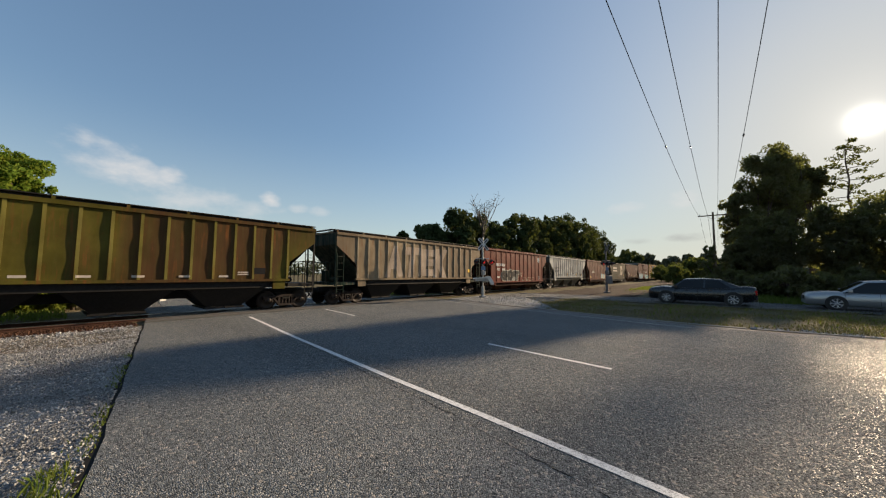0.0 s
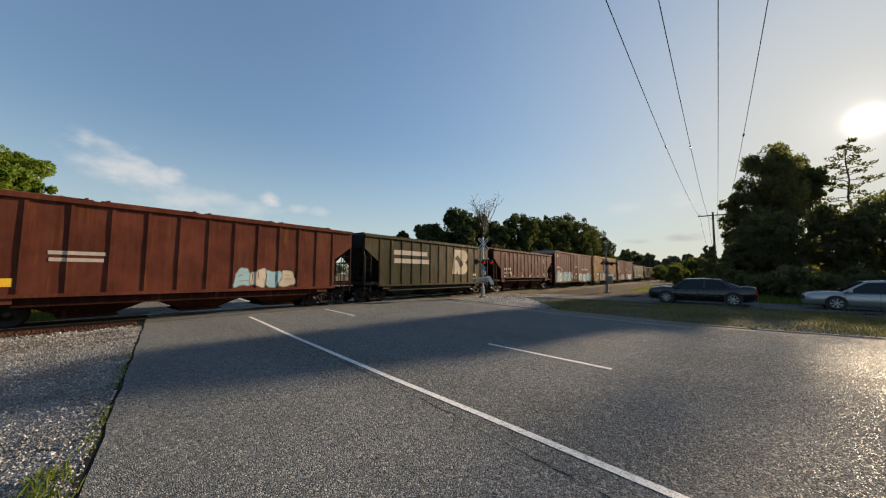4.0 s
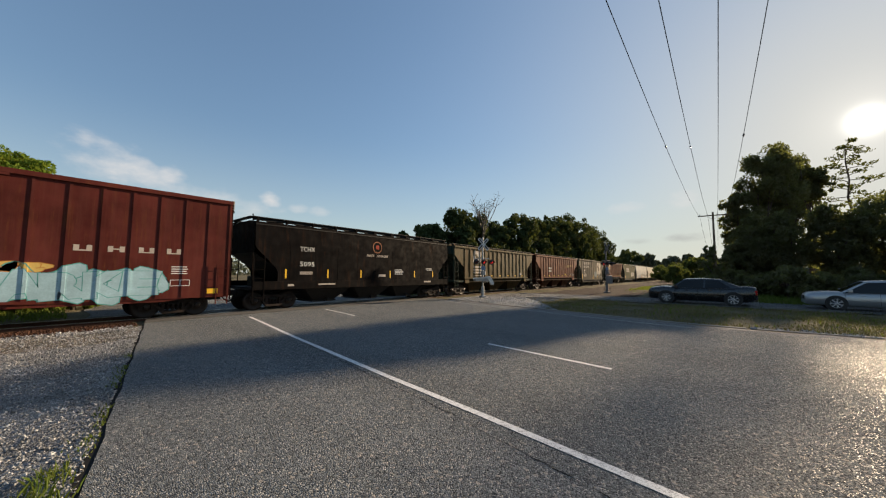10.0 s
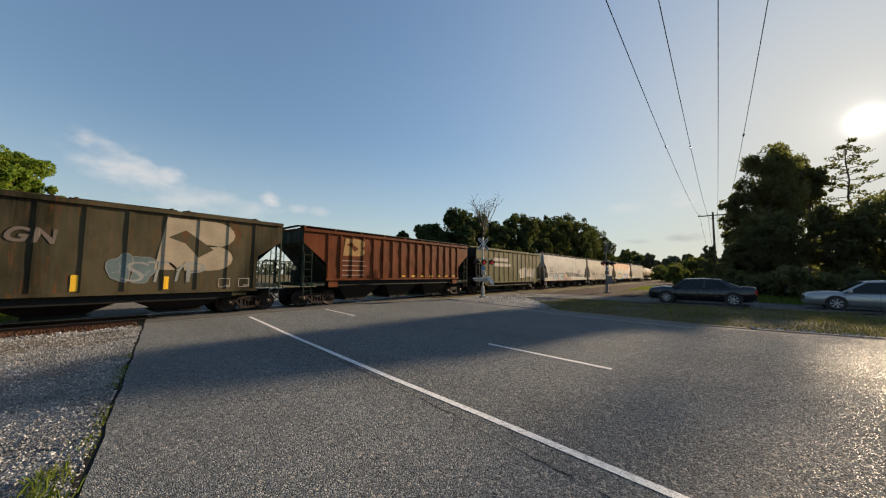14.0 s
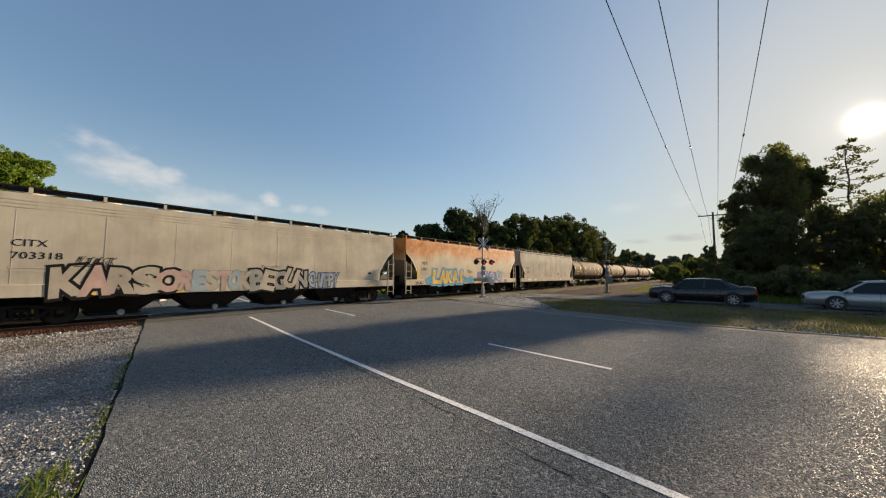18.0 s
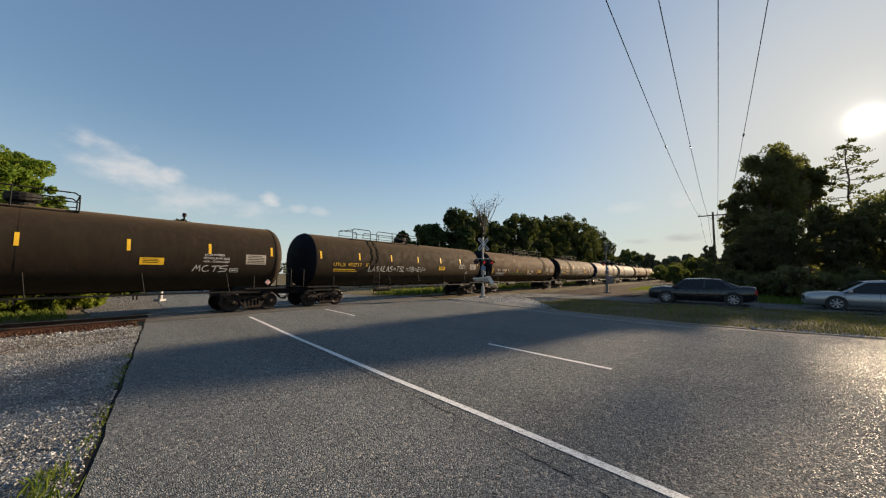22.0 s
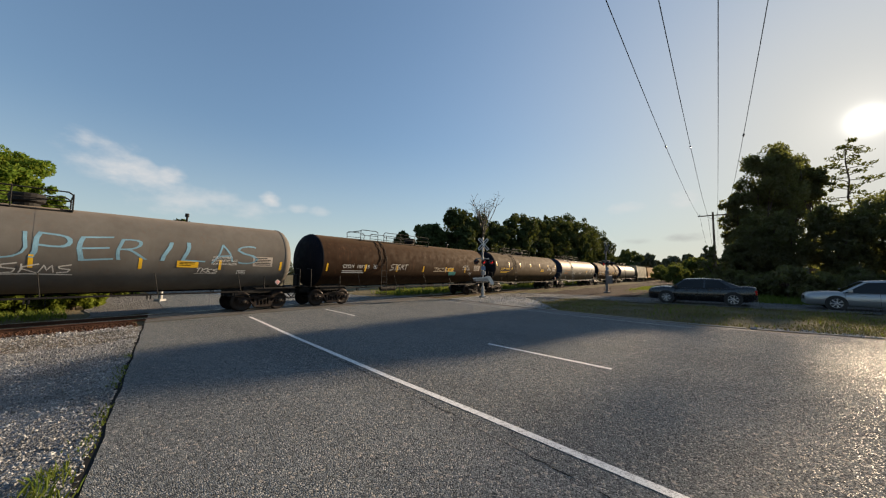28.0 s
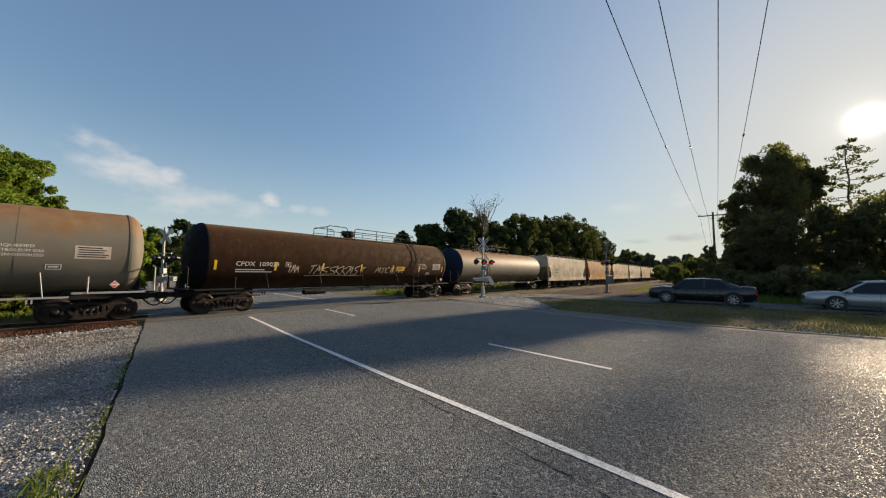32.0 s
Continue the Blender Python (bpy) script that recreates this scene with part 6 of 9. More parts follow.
for which, at in ((0, 108.55), (1, 143.35)):
    lab = "mineral-red boxcar with pale blue and green spray paint along its foot" if which == 0 else "mineral-red boxcar with orange and turquoise spray paint along its foot"
    w, k = couple(boxcar(lab, BOXRED, BOXRED, BOX_SHADED_END, ROOF_GREY, doors=((-1.8, 1.55),), ribs_left=7, ribs_right=7), at)
    block_letters(w, k, -7.1, 2.58, 0.42, 0.24, 2, LETTER_WHITE, seed=5)
    block_letters(w, k, -6.4, 2.60, 0.42, 0.24, 2, LETTER_WHITE, seed=6)
    lettering(w, "761", k, -7.12, 2.12, 0.24, LETTER_WHITE, "wagon_number", width=0.48)
    lettering(w, "808" if which == 0 else "811", k, -6.42, 2.14, 0.24, LETTER_WHITE, "wagon_number", width=0.48)
    s = Shape()
    for a, b, c, d in ((-5.6, -5.3, 2.30, 2.33), (-5.6, -5.3, 2.55, 2.58), (-5.6, -5.57, 2.3, 2.58), (-5.33, -5.3, 2.3, 2.58), (-5.5, -5.4, 2.4, 2.5)):
        patch(s, k, a, b, c, d)
    part("data_panel", s, LETTER_WHITE, w)
    for j in range(4):
        block_letters(w, k, 3.35 + 0.8 * j, 2.45, 0.55, 0.2, 1, LETTER_FADED if which else LETTER_WHITE, seed=9 + j)
    bars(w, k, -0.2, 2.95, 1.1, 3, LETTER_WHITE, 0.05, 0.04, seed=15, off=0.008)
    bars(w, k, -7.05, 1.42, 0.5, 2, LETTER_WHITE, 0.05, seed=16)
    bars(w, k, -6.35, 1.42, 0.5, 2, LETTER_WHITE, 0.05, seed=17)
    bars(w, k, -7.0, 4.3, 0.6, 3, LETTER_FADED, 0.05, 0.04, seed=18)
    s = Shape()
    patch(s, k, -7.25, -6.85, 1.0, 1.2), patch(s, k, 7.1, 7.5, 0.9, 1.1), patch(s, k, -0.1, 0.1, 1.75, 1.98)
    part("reflective_strip", s, REFLECT, w)
    data_panels(w, k, 5.6 if which == 0 else 5.9, 1.95, seed=20)
    if which == 0:
        spray_piece(w, k, -7.4, 0.90, 5.9, 1.2, 10, [SP_GREEN, SP_CREAM, SP_ORANGE, SP_NAVY], SP_PALEBLUE, 21, line_w=0.03)
        spray_word(w, k, "BOUDAS", -7.0, 0.84, 5.0, 1.25, [SP_PALEBLUE, SP_WHITE, SP_TEAL, SP_PALEBLUE, SP_BLUE], SP_NAVY, 22, lw=0.025, fat=0.06, lap=1.15, wild=0.14)
        scrawl(w, k, -6.8, 1.0, 4.8, 0.8, SP_WHITE, 19, 0.06, 6)
        scrawl(w, k, -6.9, 0.95, 5.0, 0.9, SP_ORANGE, 18, 0.04, 5)
        spray_word(w, k, "ERKSON", 1.8, 0.86, 5.8, 0.95, [SP_PALEBLUE, SP_TEAL, SP_CREAM, SP_BLUE], SP_WHITE, 23, lw=0.03, fat=0.08, lap=1.2, wild=0.12, glow=SP_PALEBLUE, glow_w=0.08)
        scrawl(w, k, 2.0, 0.9, 5.4, 0.75, SP_NAVY, 17, 0.035, 7)
        scrawl(w, k, 6.3, 1.7, 0.7, 0.55, SP_WHITE, 24, 0.03, 3)
        scrawl(w, k, -1.9, 1.5, 0.7, 0.75, SP_WHITE, 25, 0.03, 3)
    else:
        spray_piece(w, k, -5.0, 0.84, 3.2, 0.9, 5, [SP_NAVY, SP_PINK], SP_PALEBLUE, 26, line_w=0.04)
        spray_word(w, k, "SEWER", -5.0, 0.86, 3.2, 1.0, [SP_PINK, SP_NAVY, SP_GREY, SP_ORANGE], SP_PALEBLUE, 26, lw=0.03, fat=0.08, lap=1.15, wild=0.08)
        spray_piece(w, k, 1.75, 0.80, 4.0, 1.15, 4, [SP_PALEBLUE], SP_TEAL, 27, line_w=0.03)
        spray_word(w, k, "ARKE", 1.9, 0.86, 3.6, 0.95, [SP_PALEBLUE], SP_TEAL, 27, lw=0.02, fat=0.09, lap=1.2, wild=0.08)
        spray_piece(w, k, 1.7, 1.75, 1.2, 0.3, 2, [SP_YELLOW], SP_ORANGE, 30, line_w=0.02)
        scrawl(w, k, -7.65, 3.05, 0.8, 0.5, SP_WHITE, 28, 0.03, 5)
        scrawl(w, k, -7.6, 3.0, 0.75, 0.45, SP_WHITE, 27, 0.025, 4)
        scrawl(w, k, -7.45, 2.6, 0.25, 0.4, SP_WHITE, 29, 0.025, 2)
        scrawl(w, k, -6.6, 0.9, 0.8, 0.4, SP_WHITE, 31, 0.035)
    scrawl(w, k, -1.0, 1.2, 1.8, 0.4, SP_WHITE, 32 + which, 0.03)
    if which == 0:
        OCHRE = wagon_paint("ochre_boxcar_paint", (0.46, 0.245, 0.055), 0.22, patch=(0.40, 0.22, 0.06))
        DOORB = wagon_paint("black_door_paint", (0.012, 0.012, 0.013), 0.04, dust=(0.03, 0.028, 0.026), dust_amt=0.12)
        w, k = couple(boxcar("ochre-yellow boxcar with black double doors and white spray paint", OCHRE, DOORB, OCHRE, wagon_paint("ochre_end_metal", (0.40, 0.36, 0.28), 0.2), doors=((-2.05, -0.05), (-0.05, 2.05)), ribs_left=7, ribs_right=7, rib_w=0.05, relief=0.035, top=4.96, rod_mat=plain("dull_zinc", (0.20, 0.195, 0.18), 0.6, 0, 0.12, 8)), 125.95)
        lettering(w, "next", k, -7.28, 3.78, 0.16, LETTER_BLACK, "slogan", width=0.42, shear=0.25)
        lettering(w, "load", k, -7.28, 3.56, 0.16, LETTER_BLACK, "slogan", width=0.42, shear=0.25)
        lettering(w, "any", k, -5.0, 3.74, 0.16, LETTER_BLACK, "slogan", width=0.36, shear=0.25)
        lettering(w, "road", k, -5.0, 3.52, 0.16, LETTER_BLACK, "slogan", width=0.45, shear=0.25)
        for txt, x, z in (("TB", -7.27, 2.38), ("OX", -6.6, 2.40), ("66", -7.23, 1.94), ("32", -6.58, 1.98), ("31", -5.66, 2.0)):
            lettering(w, txt, k, x, z, 0.22, LETTER_BLACK, "reporting_mark" if txt in ("TB", "OX") else "wagon_number", width=0.42 if txt != "31" else 0.3, shear=0.15)
        lettering(w, "Railcar Pooling Experts", k, 3.3, 3.22, 0.2, LETTER_BLACK, "slogan", width=3.6)
        blue, red = spray("emblem_blue", (0.03, 0.07, 0.33)), spray("emblem_red", (0.55, 0.03, 0.03))
        cx, cz = -5.92, 3.70
        for sg in (1, -1):
            a = Shape()
            ribbon(a, k, [(cx + sg * 0.66, cz + 0.56), (cx + sg * 0.05, cz + 0.16), (cx + sg * 0.02, cz), (cx + sg * 0.05, cz - 0.16), (cx + sg * 0.66, cz - 0.60)], 0.17, 0.007)
            part("arrow_emblem", a, blue, w)
            for q in (1, -1):
                a = Shape()
                ribbon(a, k, [(cx + sg * 0.66, cz + q * 0.32), (cx + sg * 0.10, cz + q * 0.02)], 0.17, 0.009 + 0.001 * q)
                part("arrow_emblem", a, red, w)
                a = Shape()
                tri = [(cx + sg * 0.72, cz + q * 0.70), (cx + sg * 0.70, cz + q * 0.36), (cx + sg * 0.46, cz + q * 0.58)]
                a.add([k(p[0], p[1], 0.0115) for p in tri], [(0, 1, 2)])
                part("arrow_emblem", a, blue, w)
        block_letters(w, k, 4.4, 3.62, 1.5, 0.38, 3, spray("faded_brown_mark", (0.22, 0.07, 0.035)), seed=4)
        spray_word(w, k, "TAKOS", -6.0, 0.80, 4.7, 1.32, [SP_WHITE, SP_BLACK, SP_CREAM, SP_GREY], SP_BLACK, 41, lw=0.10, fat=0.09, lap=1.2, lean=0.15, wild=0.06, glow=SP_WHITE, glow_w=0.11)
        scrawl(w, k, -6.6, 0.9, 0.7, 0.35, SP_WHITE, 40, 0.03)
        CHARCOAL, SP_CHALK = spray("charcoal", (0.045, 0.045, 0.05)), spray("chalk_grey", (0.40, 0.40, 0.38))
        spray_word(w, k, "DNSIAN", 2.0, 0.84, 5.6, 1.1, [SP_CHALK, SP_GREY, SP_WHITE, SP_CREAM], CHARCOAL, 42, lw=0.035, fat=0.085, lap=1.2, lean=0.1, wild=0.16, glow=SP_CHALK, glow_w=0.07)
        scrawl(w, k, 2.2, 0.9, 5.2, 0.8, CHARCOAL, 46, 0.05, 8)
        s = Shape()
        for a, b, h in ((2.3, 2.9, 0.2), (3.0, 4.0, 0.75), (4.4, 5.2, 0.3)):
            s.add([k(a, 1.7, 0.004), k(b, 1.7, 0.004), k((a + b) / 2 + 0.15, 1.75 + h, 0.004)], [(0, 1, 2)])
        part("spray_paint", s, SP_GREY, w)
        s = Shape()
        s.add([k(px, pz, 0.0135) for px, pz in ((6.2, 1.35), (6.75, 1.2), (7.35, 1.5), (7.2, 2.3), (6.6, 2.12))], [(0, 1, 2, 3, 4)])
        part("spray_paint", s, CHARCOAL, w)
        for x, z, ww, hh, mat in ((-1.25, 1.55, 0.22, 0.5, SP_CHALK), (-0.95, 1.3, 0.3, 0.2, LETTER_WHITE), (-0.32, 2.4, 0.1, 0.3, LETTER_WHITE), (0.42, 1.35, 0.16, 0.42, REFLECT), (0.75, 1.55, 0.14, 0.16, SP_ORANGE),
                                  (1.1, 1.5, 0.22, 0.4, SP_CHALK), (1.5, 1.32, 0.32, 0.26, LETTER_WHITE), (0.05, 2.15, 0.1, 0.25, LETTER_WHITE), (0.45, 2.2, 0.1, 0.16, LETTER_WHITE)):
            s = Shape()
            patch(s, k, x, x + ww, z, z + hh)
            part("data_panel", s, mat, w)
        bars(w, k, -0.3, 2.95, 0.5, 2, LETTER_WHITE, 0.03, 0.04, seed=44)
        for x, words in ((-1.05, ("CLOSE THIS DOOR", "BEFORE CLOSING", "MAIN DOOR")), (1.0, ("CLOSE AND LOCK", "BOTH DOORS BEFORE", "MOVING CAR"))):
            for j, txt in enumerate(words):
                wide = 0.068 * len(txt)
                lettering(w, txt, k, x - wide / 2, 4.12 - 0.15 * j, 0.095, LETTER_WHITE, "lettering", width=wide)
        bars(w, k, -7.9, 3.55, 0.5, 4, LETTER_WHITE, 0.05, 0.04, seed=47)
        bars(w, k, -7.95, 1.9, 0.45, 5, LETTER_WHITE, 0.06, 0.04, seed=48)
        data_panels(w, k, 5.9, 1.6, LETTER_WHITE, 46)
        s = Shape()
        patch(s, k, -7.1, -6.7, 0.95, 1.15), patch(s, k, 7.0, 7.5, 0.85, 1.05)
        part("reflective_strip", s, REFLECT, w)

p = wagon_paint("soot_black_paint", (0.0065, 0.0055, 0.0055), 0.05, 0.8, dust=(0.016, 0.013, 0.012), dust_amt=0.25, gloss=0.05)
w, k = couple(smooth_hopper("soot-black smooth covered hopper wagon with a red round emblem", p, DARK, half=7.0, angular=True, eave=4.12, trucks=1.2), 159.15)
lettering(w, "TCHX", k, -4.84, 2.85, 0.23, LETTER_WHITE, "reporting_mark", width=0.8)
lettering(w, "5095", k, -4.84, 2.1, 0.23, LETTER_WHITE, "wagon_number", width=0.8)
bars(w, k, -4.84, 1.78, 0.9, 2, LETTER_FADED, 0.05, seed=50)
s = Shape()
cx, cz = 0.08, 3.35
ribbon(s, k, [(cx + 0.33 * math.cos(6.2832 * j / 20), cz + 0.33 * math.sin(6.2832 * j / 20)) for j in range(21)], 0.05, 0.012)
part("round_emblem", s, spray("emblem_tan", (0.34, 0.16, 0.09)), w)
s = Shape()
patch(s, k, cx - 0.10, cx + 0.12, cz - 0.12, cz + 0.12, 0.012)
part("round_emblem", s, spray("emblem_faded_red", (0.40, 0.08, 0.05)), w)
block_letters(w, k, -0.72, 2.76, 1.65, 0.13, 14, LETTER_FADED, gaps=(5,), seed=51)
bars(w, k, 1.5, 1.98, 0.9, 4, LETTER_WHITE, 0.04, 0.05, seed=52)
bars(w, k, 4.5, 2.1, 0.7, 2, LETTER_WHITE, 0.04, 0.05, seed=53)
s = Shape()
for x in (-5.55, -3.3, -1.15, 1.1, 3.3, 5.2):
    patch(s, k, x, x + 0.08, 1.5, 1.95)
part("reflective_strip", s, REFLECT, w)
s = Shape()
patch(s, k, 0.2, 0.75, 1.56, 1.7, 0.006), patch(s, k, -5.4, -5.1, 1.12, 1.22), patch(s, k, -3.8, -2.8, 1.15, 1.22), patch(s, k, 4.3, 5.0, 1.15, 1.25)
part("stencil_line", s, LETTER_FADED, w)

p = wagon_paint("olive_drab_paint", (0.125, 0.093, 0.040), 0.4, patch=(0.105, 0.085, 0.045), dust=(0.17, 0.15, 0.11))
w, k = couple(ribbed_hopper("olive-drab ribbed covered hopper wagon with a faded emblem", p, UNDER_OLIVE, ribs=16, end_mat=GREEN_END), 174.2)
big_emblem(w, k, -4.55, 2.75, 1.45, 1.0, LETTER_FADED, p)
bars(w, k, -4.5, 2.3, 1.5, 3, LETTER_FADED, 0.14, 0.1, seed=60)
bars(w, k, -4.5, 1.6, 1.9, 1, LETTER_FADED, 0.05, seed=61)
s = Shape()
for j in range(6):
    patch(s, k, -3.2 + j * 1.55, -2.9 + j * 1.55, 1.56, 1.64)
part("reflective_strip", s, REFLECT, w)
s = Shape()
patch(s, k, 4.05, 4.5, 1.68, 1.93)
part("data_panel", s, LETTER_FADED, w)

p = wagon_paint("rust_red_paint", (0.185, 0.058, 0.032), 0.4, dust=(0.24, 0.11, 0.07), dust_amt=0.25)
w, k = couple(ribbed_hopper("rust-red ribbed covered hopper wagon with faint stencils", p, UNDER_RED, ribs=16), 189.65)
FADED_GOLD = plain("faded_gold_paint", (0.34, 0.19, 0.06), 0.75, 0, 0.35, 3)
for x, z, ww in ((2.55, 2.72, 0.75), (3.35, 2.80, 0.5), (4.0, 2.82, 0.55), (4.75, 2.86, 0.35)):
    block_letters(w, k, x, z, ww, 0.26, 2, FADED_GOLD, seed=int(x * 10))
bars(w, k, -3.6, 2.45, 1.3, 2, LETTER_FADED, 0.18, 0.16, seed=62)
bars(w, k, 1.9, 1.8, 0.5, 2, LETTER_YELLOW, 0.07, seed=63)
bars(w, k, 4.05, 1.85, 0.35, 4, LETTER_FADED, 0.03, 0.04, seed=64)
bars(w, k, 5.3, 1.85, 0.5, 4, LETTER_FADED, 0.03, 0.04, seed=65)
s = Shape()
for j in range(7):
    patch(s, k, -5.0 + j * 1.5, -4.65 + j * 1.5, 1.56, 1.65)
part("reflective_strip", s, REFLECT, w)
s = Shape()
for a, b, c, d in ((4.65, 5.1, 1.68, 1.70), (4.65, 5.1, 1.95, 1.97), (4.65, 4.67, 1.68, 1.97), (5.08, 5.1, 1.68, 1.97), (4.65, 5.1, 1.82, 1.84)):
    patch(s, k, a, b, c, d)
part("data_panel", s, LETTER_FADED, w)

DG2 = wagon_paint("faded_bottle_green_paint", (0.031, 0.0298, 0.0174), 0.5, patch=(0.085, 0.072, 0.042), dust=(0.16, 0.135, 0.095), dust_amt=0.28)
w, k = couple(ribbed_hopper("faded bottle-green hopper wagon with white block marks and a cream emblem", DG2, DARK, half=6.95, deep=True, ribs=12, rib_w=0.1, roof=False, end_mat=GREEN_END), 204.85)
block_letters(w, k, -4.88, 3.38, 3.5, 0.40, 10, LETTER_FADED, seed=70)
block_letters(w, k, -4.88, 2.80, 3.05, 0.40, 8, LETTER_FADED, seed=71)
lettering(w, "462050", k, -4.85, 2.0, 0.22, LETTER_FADED, "wagon_number", width=1.6)
bars(w, k, -4.6, 2.35, 0.7, 1, LETTER_FADED, 0.2, seed=72)
bars(w, k, -4.85, 1.85, 1.8, 4, LETTER_FADED, 0.06, 0.06, seed=73)
big_emblem(w, k, 2.3, 1.85, 3.0, 2.0, plain("worn_cream", (0.36, 0.29, 0.20), 0.75, 0, 0.45, 1.4), DG2)
spray_piece(w, k, 1.1, 1.4, 1.2, 0.95, 2, [spray("thin_blue", (0.13, 0.17, 0.17))], SP_GREY, 74, line_w=0.02)
spray_word(w, k, "STYP", 1.5, 1.4, 2.4, 0.75, None, SP_GREY, 75, lw=0.004, fat=-0.014, lap=1.0)
spray_word(w, k, "GN", -1.2, 2.62, 1.15, 0.5, [spray("ghost_pink", (0.16, 0.13, 0.11))], None, 76, fat=0.03, lap=0.8)
s = Shape()
patch(s, k, -5.5, -5.3, 1.15, 1.9), patch(s, k, 0.25, 0.42, 1.12, 1.65), patch(s, k, 2.6, 2.75, 1.12, 1.6)
part("reflective_strip", s, REFLECT, w)
for x in (4.4, 5.15):
    s = Shape()
    for a, b, c, d in ((x, x + 0.42, 1.15, 1.17), (x, x + 0.42, 1.5, 1.52), (x, x + 0.02, 1.15, 1.52), (x + 0.4, x + 0.42, 1.15, 1.52), (x + 0.2, x + 0.42, 1.2, 1.23)):
        patch(s, k, a, b, c, d)
    part("data_panel", s, LETTER_FADED, w)

p = wagon_paint("orange_rust_paint", (0.165, 0.048, 0.020), 0.55, dust=(0.22, 0.10, 0.05))
w, k = couple(ribbed_hopper("orange-brown rusted ribbed covered hopper wagon with a tan emblem", p, DARK, ribs=16, end_mat=GREEN_END), 220.05)
big_emblem(w, k, -4.85, 2.75, 1.7, 0.98, FADED_GOLD, p)
bars(w, k, -4.9, 2.45, 1.7, 4, LETTER_FADED, 0.03, 0.24, seed=80)
s = Shape()
for j in range(7):
    patch(s, k, -0.3 + j * 0.9, 0.0 + j * 0.9, 1.56, 1.63)
part("reflective_strip", s, REFLECT, w)

p = wagon_paint("moss_green_paint", (0.12, 0.118, 0.042), 0.5, patch=(0.085, 0.085, 0.032))
w, k = couple(ribbed_hopper("moss-green ribbed hopper wagon with pale spray paint", p, DARK, half=6.8, deep=True, ribs=13, roof=False), 235.35)
spray_piece(w, k, 1.4, 1.4, 3.6, 1.0, 4, [SP_CREAM, SP_GREY], SP_CREAM, 81)
s = Shape()
patch(s, k, 4.0, 4.6, 1.55, 1.75), patch(s, k, -5.2, -4.9, 1.1, 1.5)
part("reflective_strip", s, REFLECT, w)
bars(w, k, -4.0, 3.0, 3.4, 2, LETTER_FADED, 0.3, 0.2, seed=82)
data_panels(w, k, 3.6, 1.75, LETTER_WHITE, 83)

p = wagon_paint("warm_pale_grey_paint", (0.62, 0.585, 0.52), 0.06, 0.6, dust=(0.45, 0.39, 0.30), dust_amt=0.15)
w, k = couple(smooth_hopper("pale grey smooth-sided covered hopper wagon with black and red spray paint", p, DARK), 251.5)
lettering(w, "CPCX", k, -6.5, 2.48, 0.22, LETTER_BLACK, "reporting_mark", width=0.8)
lettering(w, "817187", k, -6.5, 2.08, 0.22, LETTER_BLACK, "wagon_number", width=1.0)
bars(w, k, -6.5, 1.85, 1.0, 2, LETTER_BLACK, 0.035, 0.05, seed=90)
SP_FADED_RED, SP_HAZE = spray("faded_red", (0.46, 0.16, 0.11)), spray("grey_blue_haze", (0.47, 0.48, 0.47))
spray_piece(w, k, -5.2, 0.98, 4.2, 0.42, 8, [SP_FADED_RED, SP_PINK], SP_RED, 91, line_w=0.03)
spray_word(w, k, "SACROS", -5.4, 1.0, 4.0, 0.88, [SP_HAZE, SP_PALEBLUE, SP_PINK], SP_BLACK, 92, lw=0.045, fat=0.06, lap=1.25, lean=0.25, wild=0.12)
scrawl(w, k, -5.2, 1.7, 3.4, 0.25, SP_GREY, 99, 0.04, 5)
spray_word(w, k, "159", -1.0, 1.82, 0.6, 0.28, None, SP_BLACK, 93, lw=0.004, fat=0.0, wild=0.15)
spray_word(w, k, "RAIENS", -0.35, 1.46, 1.4, 0.55, None, SP_BLACK, 94, lw=0.004, fat=-0.028, lap=1.15, wild=0.22, lean=0.2)
spray_word(w, k, "MOUINLK", 1.5, 1.52, 2.5, 0.5, None, SP_BLACK, 95, lw=0.003, fat=-0.03, lap=1.0, wild=0.25, lean=0.3)
scrawl(w, k, 3.85, 1.5, 0.95, 0.42, SP_BLACK, 96, 0.035, 7)
scrawl(w, k, -0.4, 1.5, 1.5, 0.62, SP_BLACK, 88, 0.035, 6)
scrawl(w, k, 1.5, 1.5, 2.4, 0.5, SP_BLACK, 87, 0.03, 8)
spray_word(w, k, "LEGIN", 4.9, 1.44, 1.85, 0.4, None, SP_BLACK, 97, lw=0.005, fat=-0.014, lap=1.0, wild=0.2)
spray_word(w, k, "FUTA", -1.02, 1.02, 0.8, 0.28, None, SP_BLACK, 98, lw=0.004, fat=-0.01, lap=1.2, wild=0.2)
scrawl(w, k, 0.15, 1.02, 0.9, 0.3, SP_RED, 89, 0.03, 6)
bars(w, k, 4.2, 2.45, 1.15, 7, LETTER_BLACK, 0.03, 0.045, seed=97)
s = Shape()
patch(s, k, -0.98, -0.38, 1.5, 1.72)
part("warning_label", s, REFLECT, w)
s = Shape()
for x in (-7.6, -0.1, 3.0, 6.6):
    patch(s, k, x, x + 0.6, 1.0, 1.08)
part("reflective_strip", s, REFLECT, w)

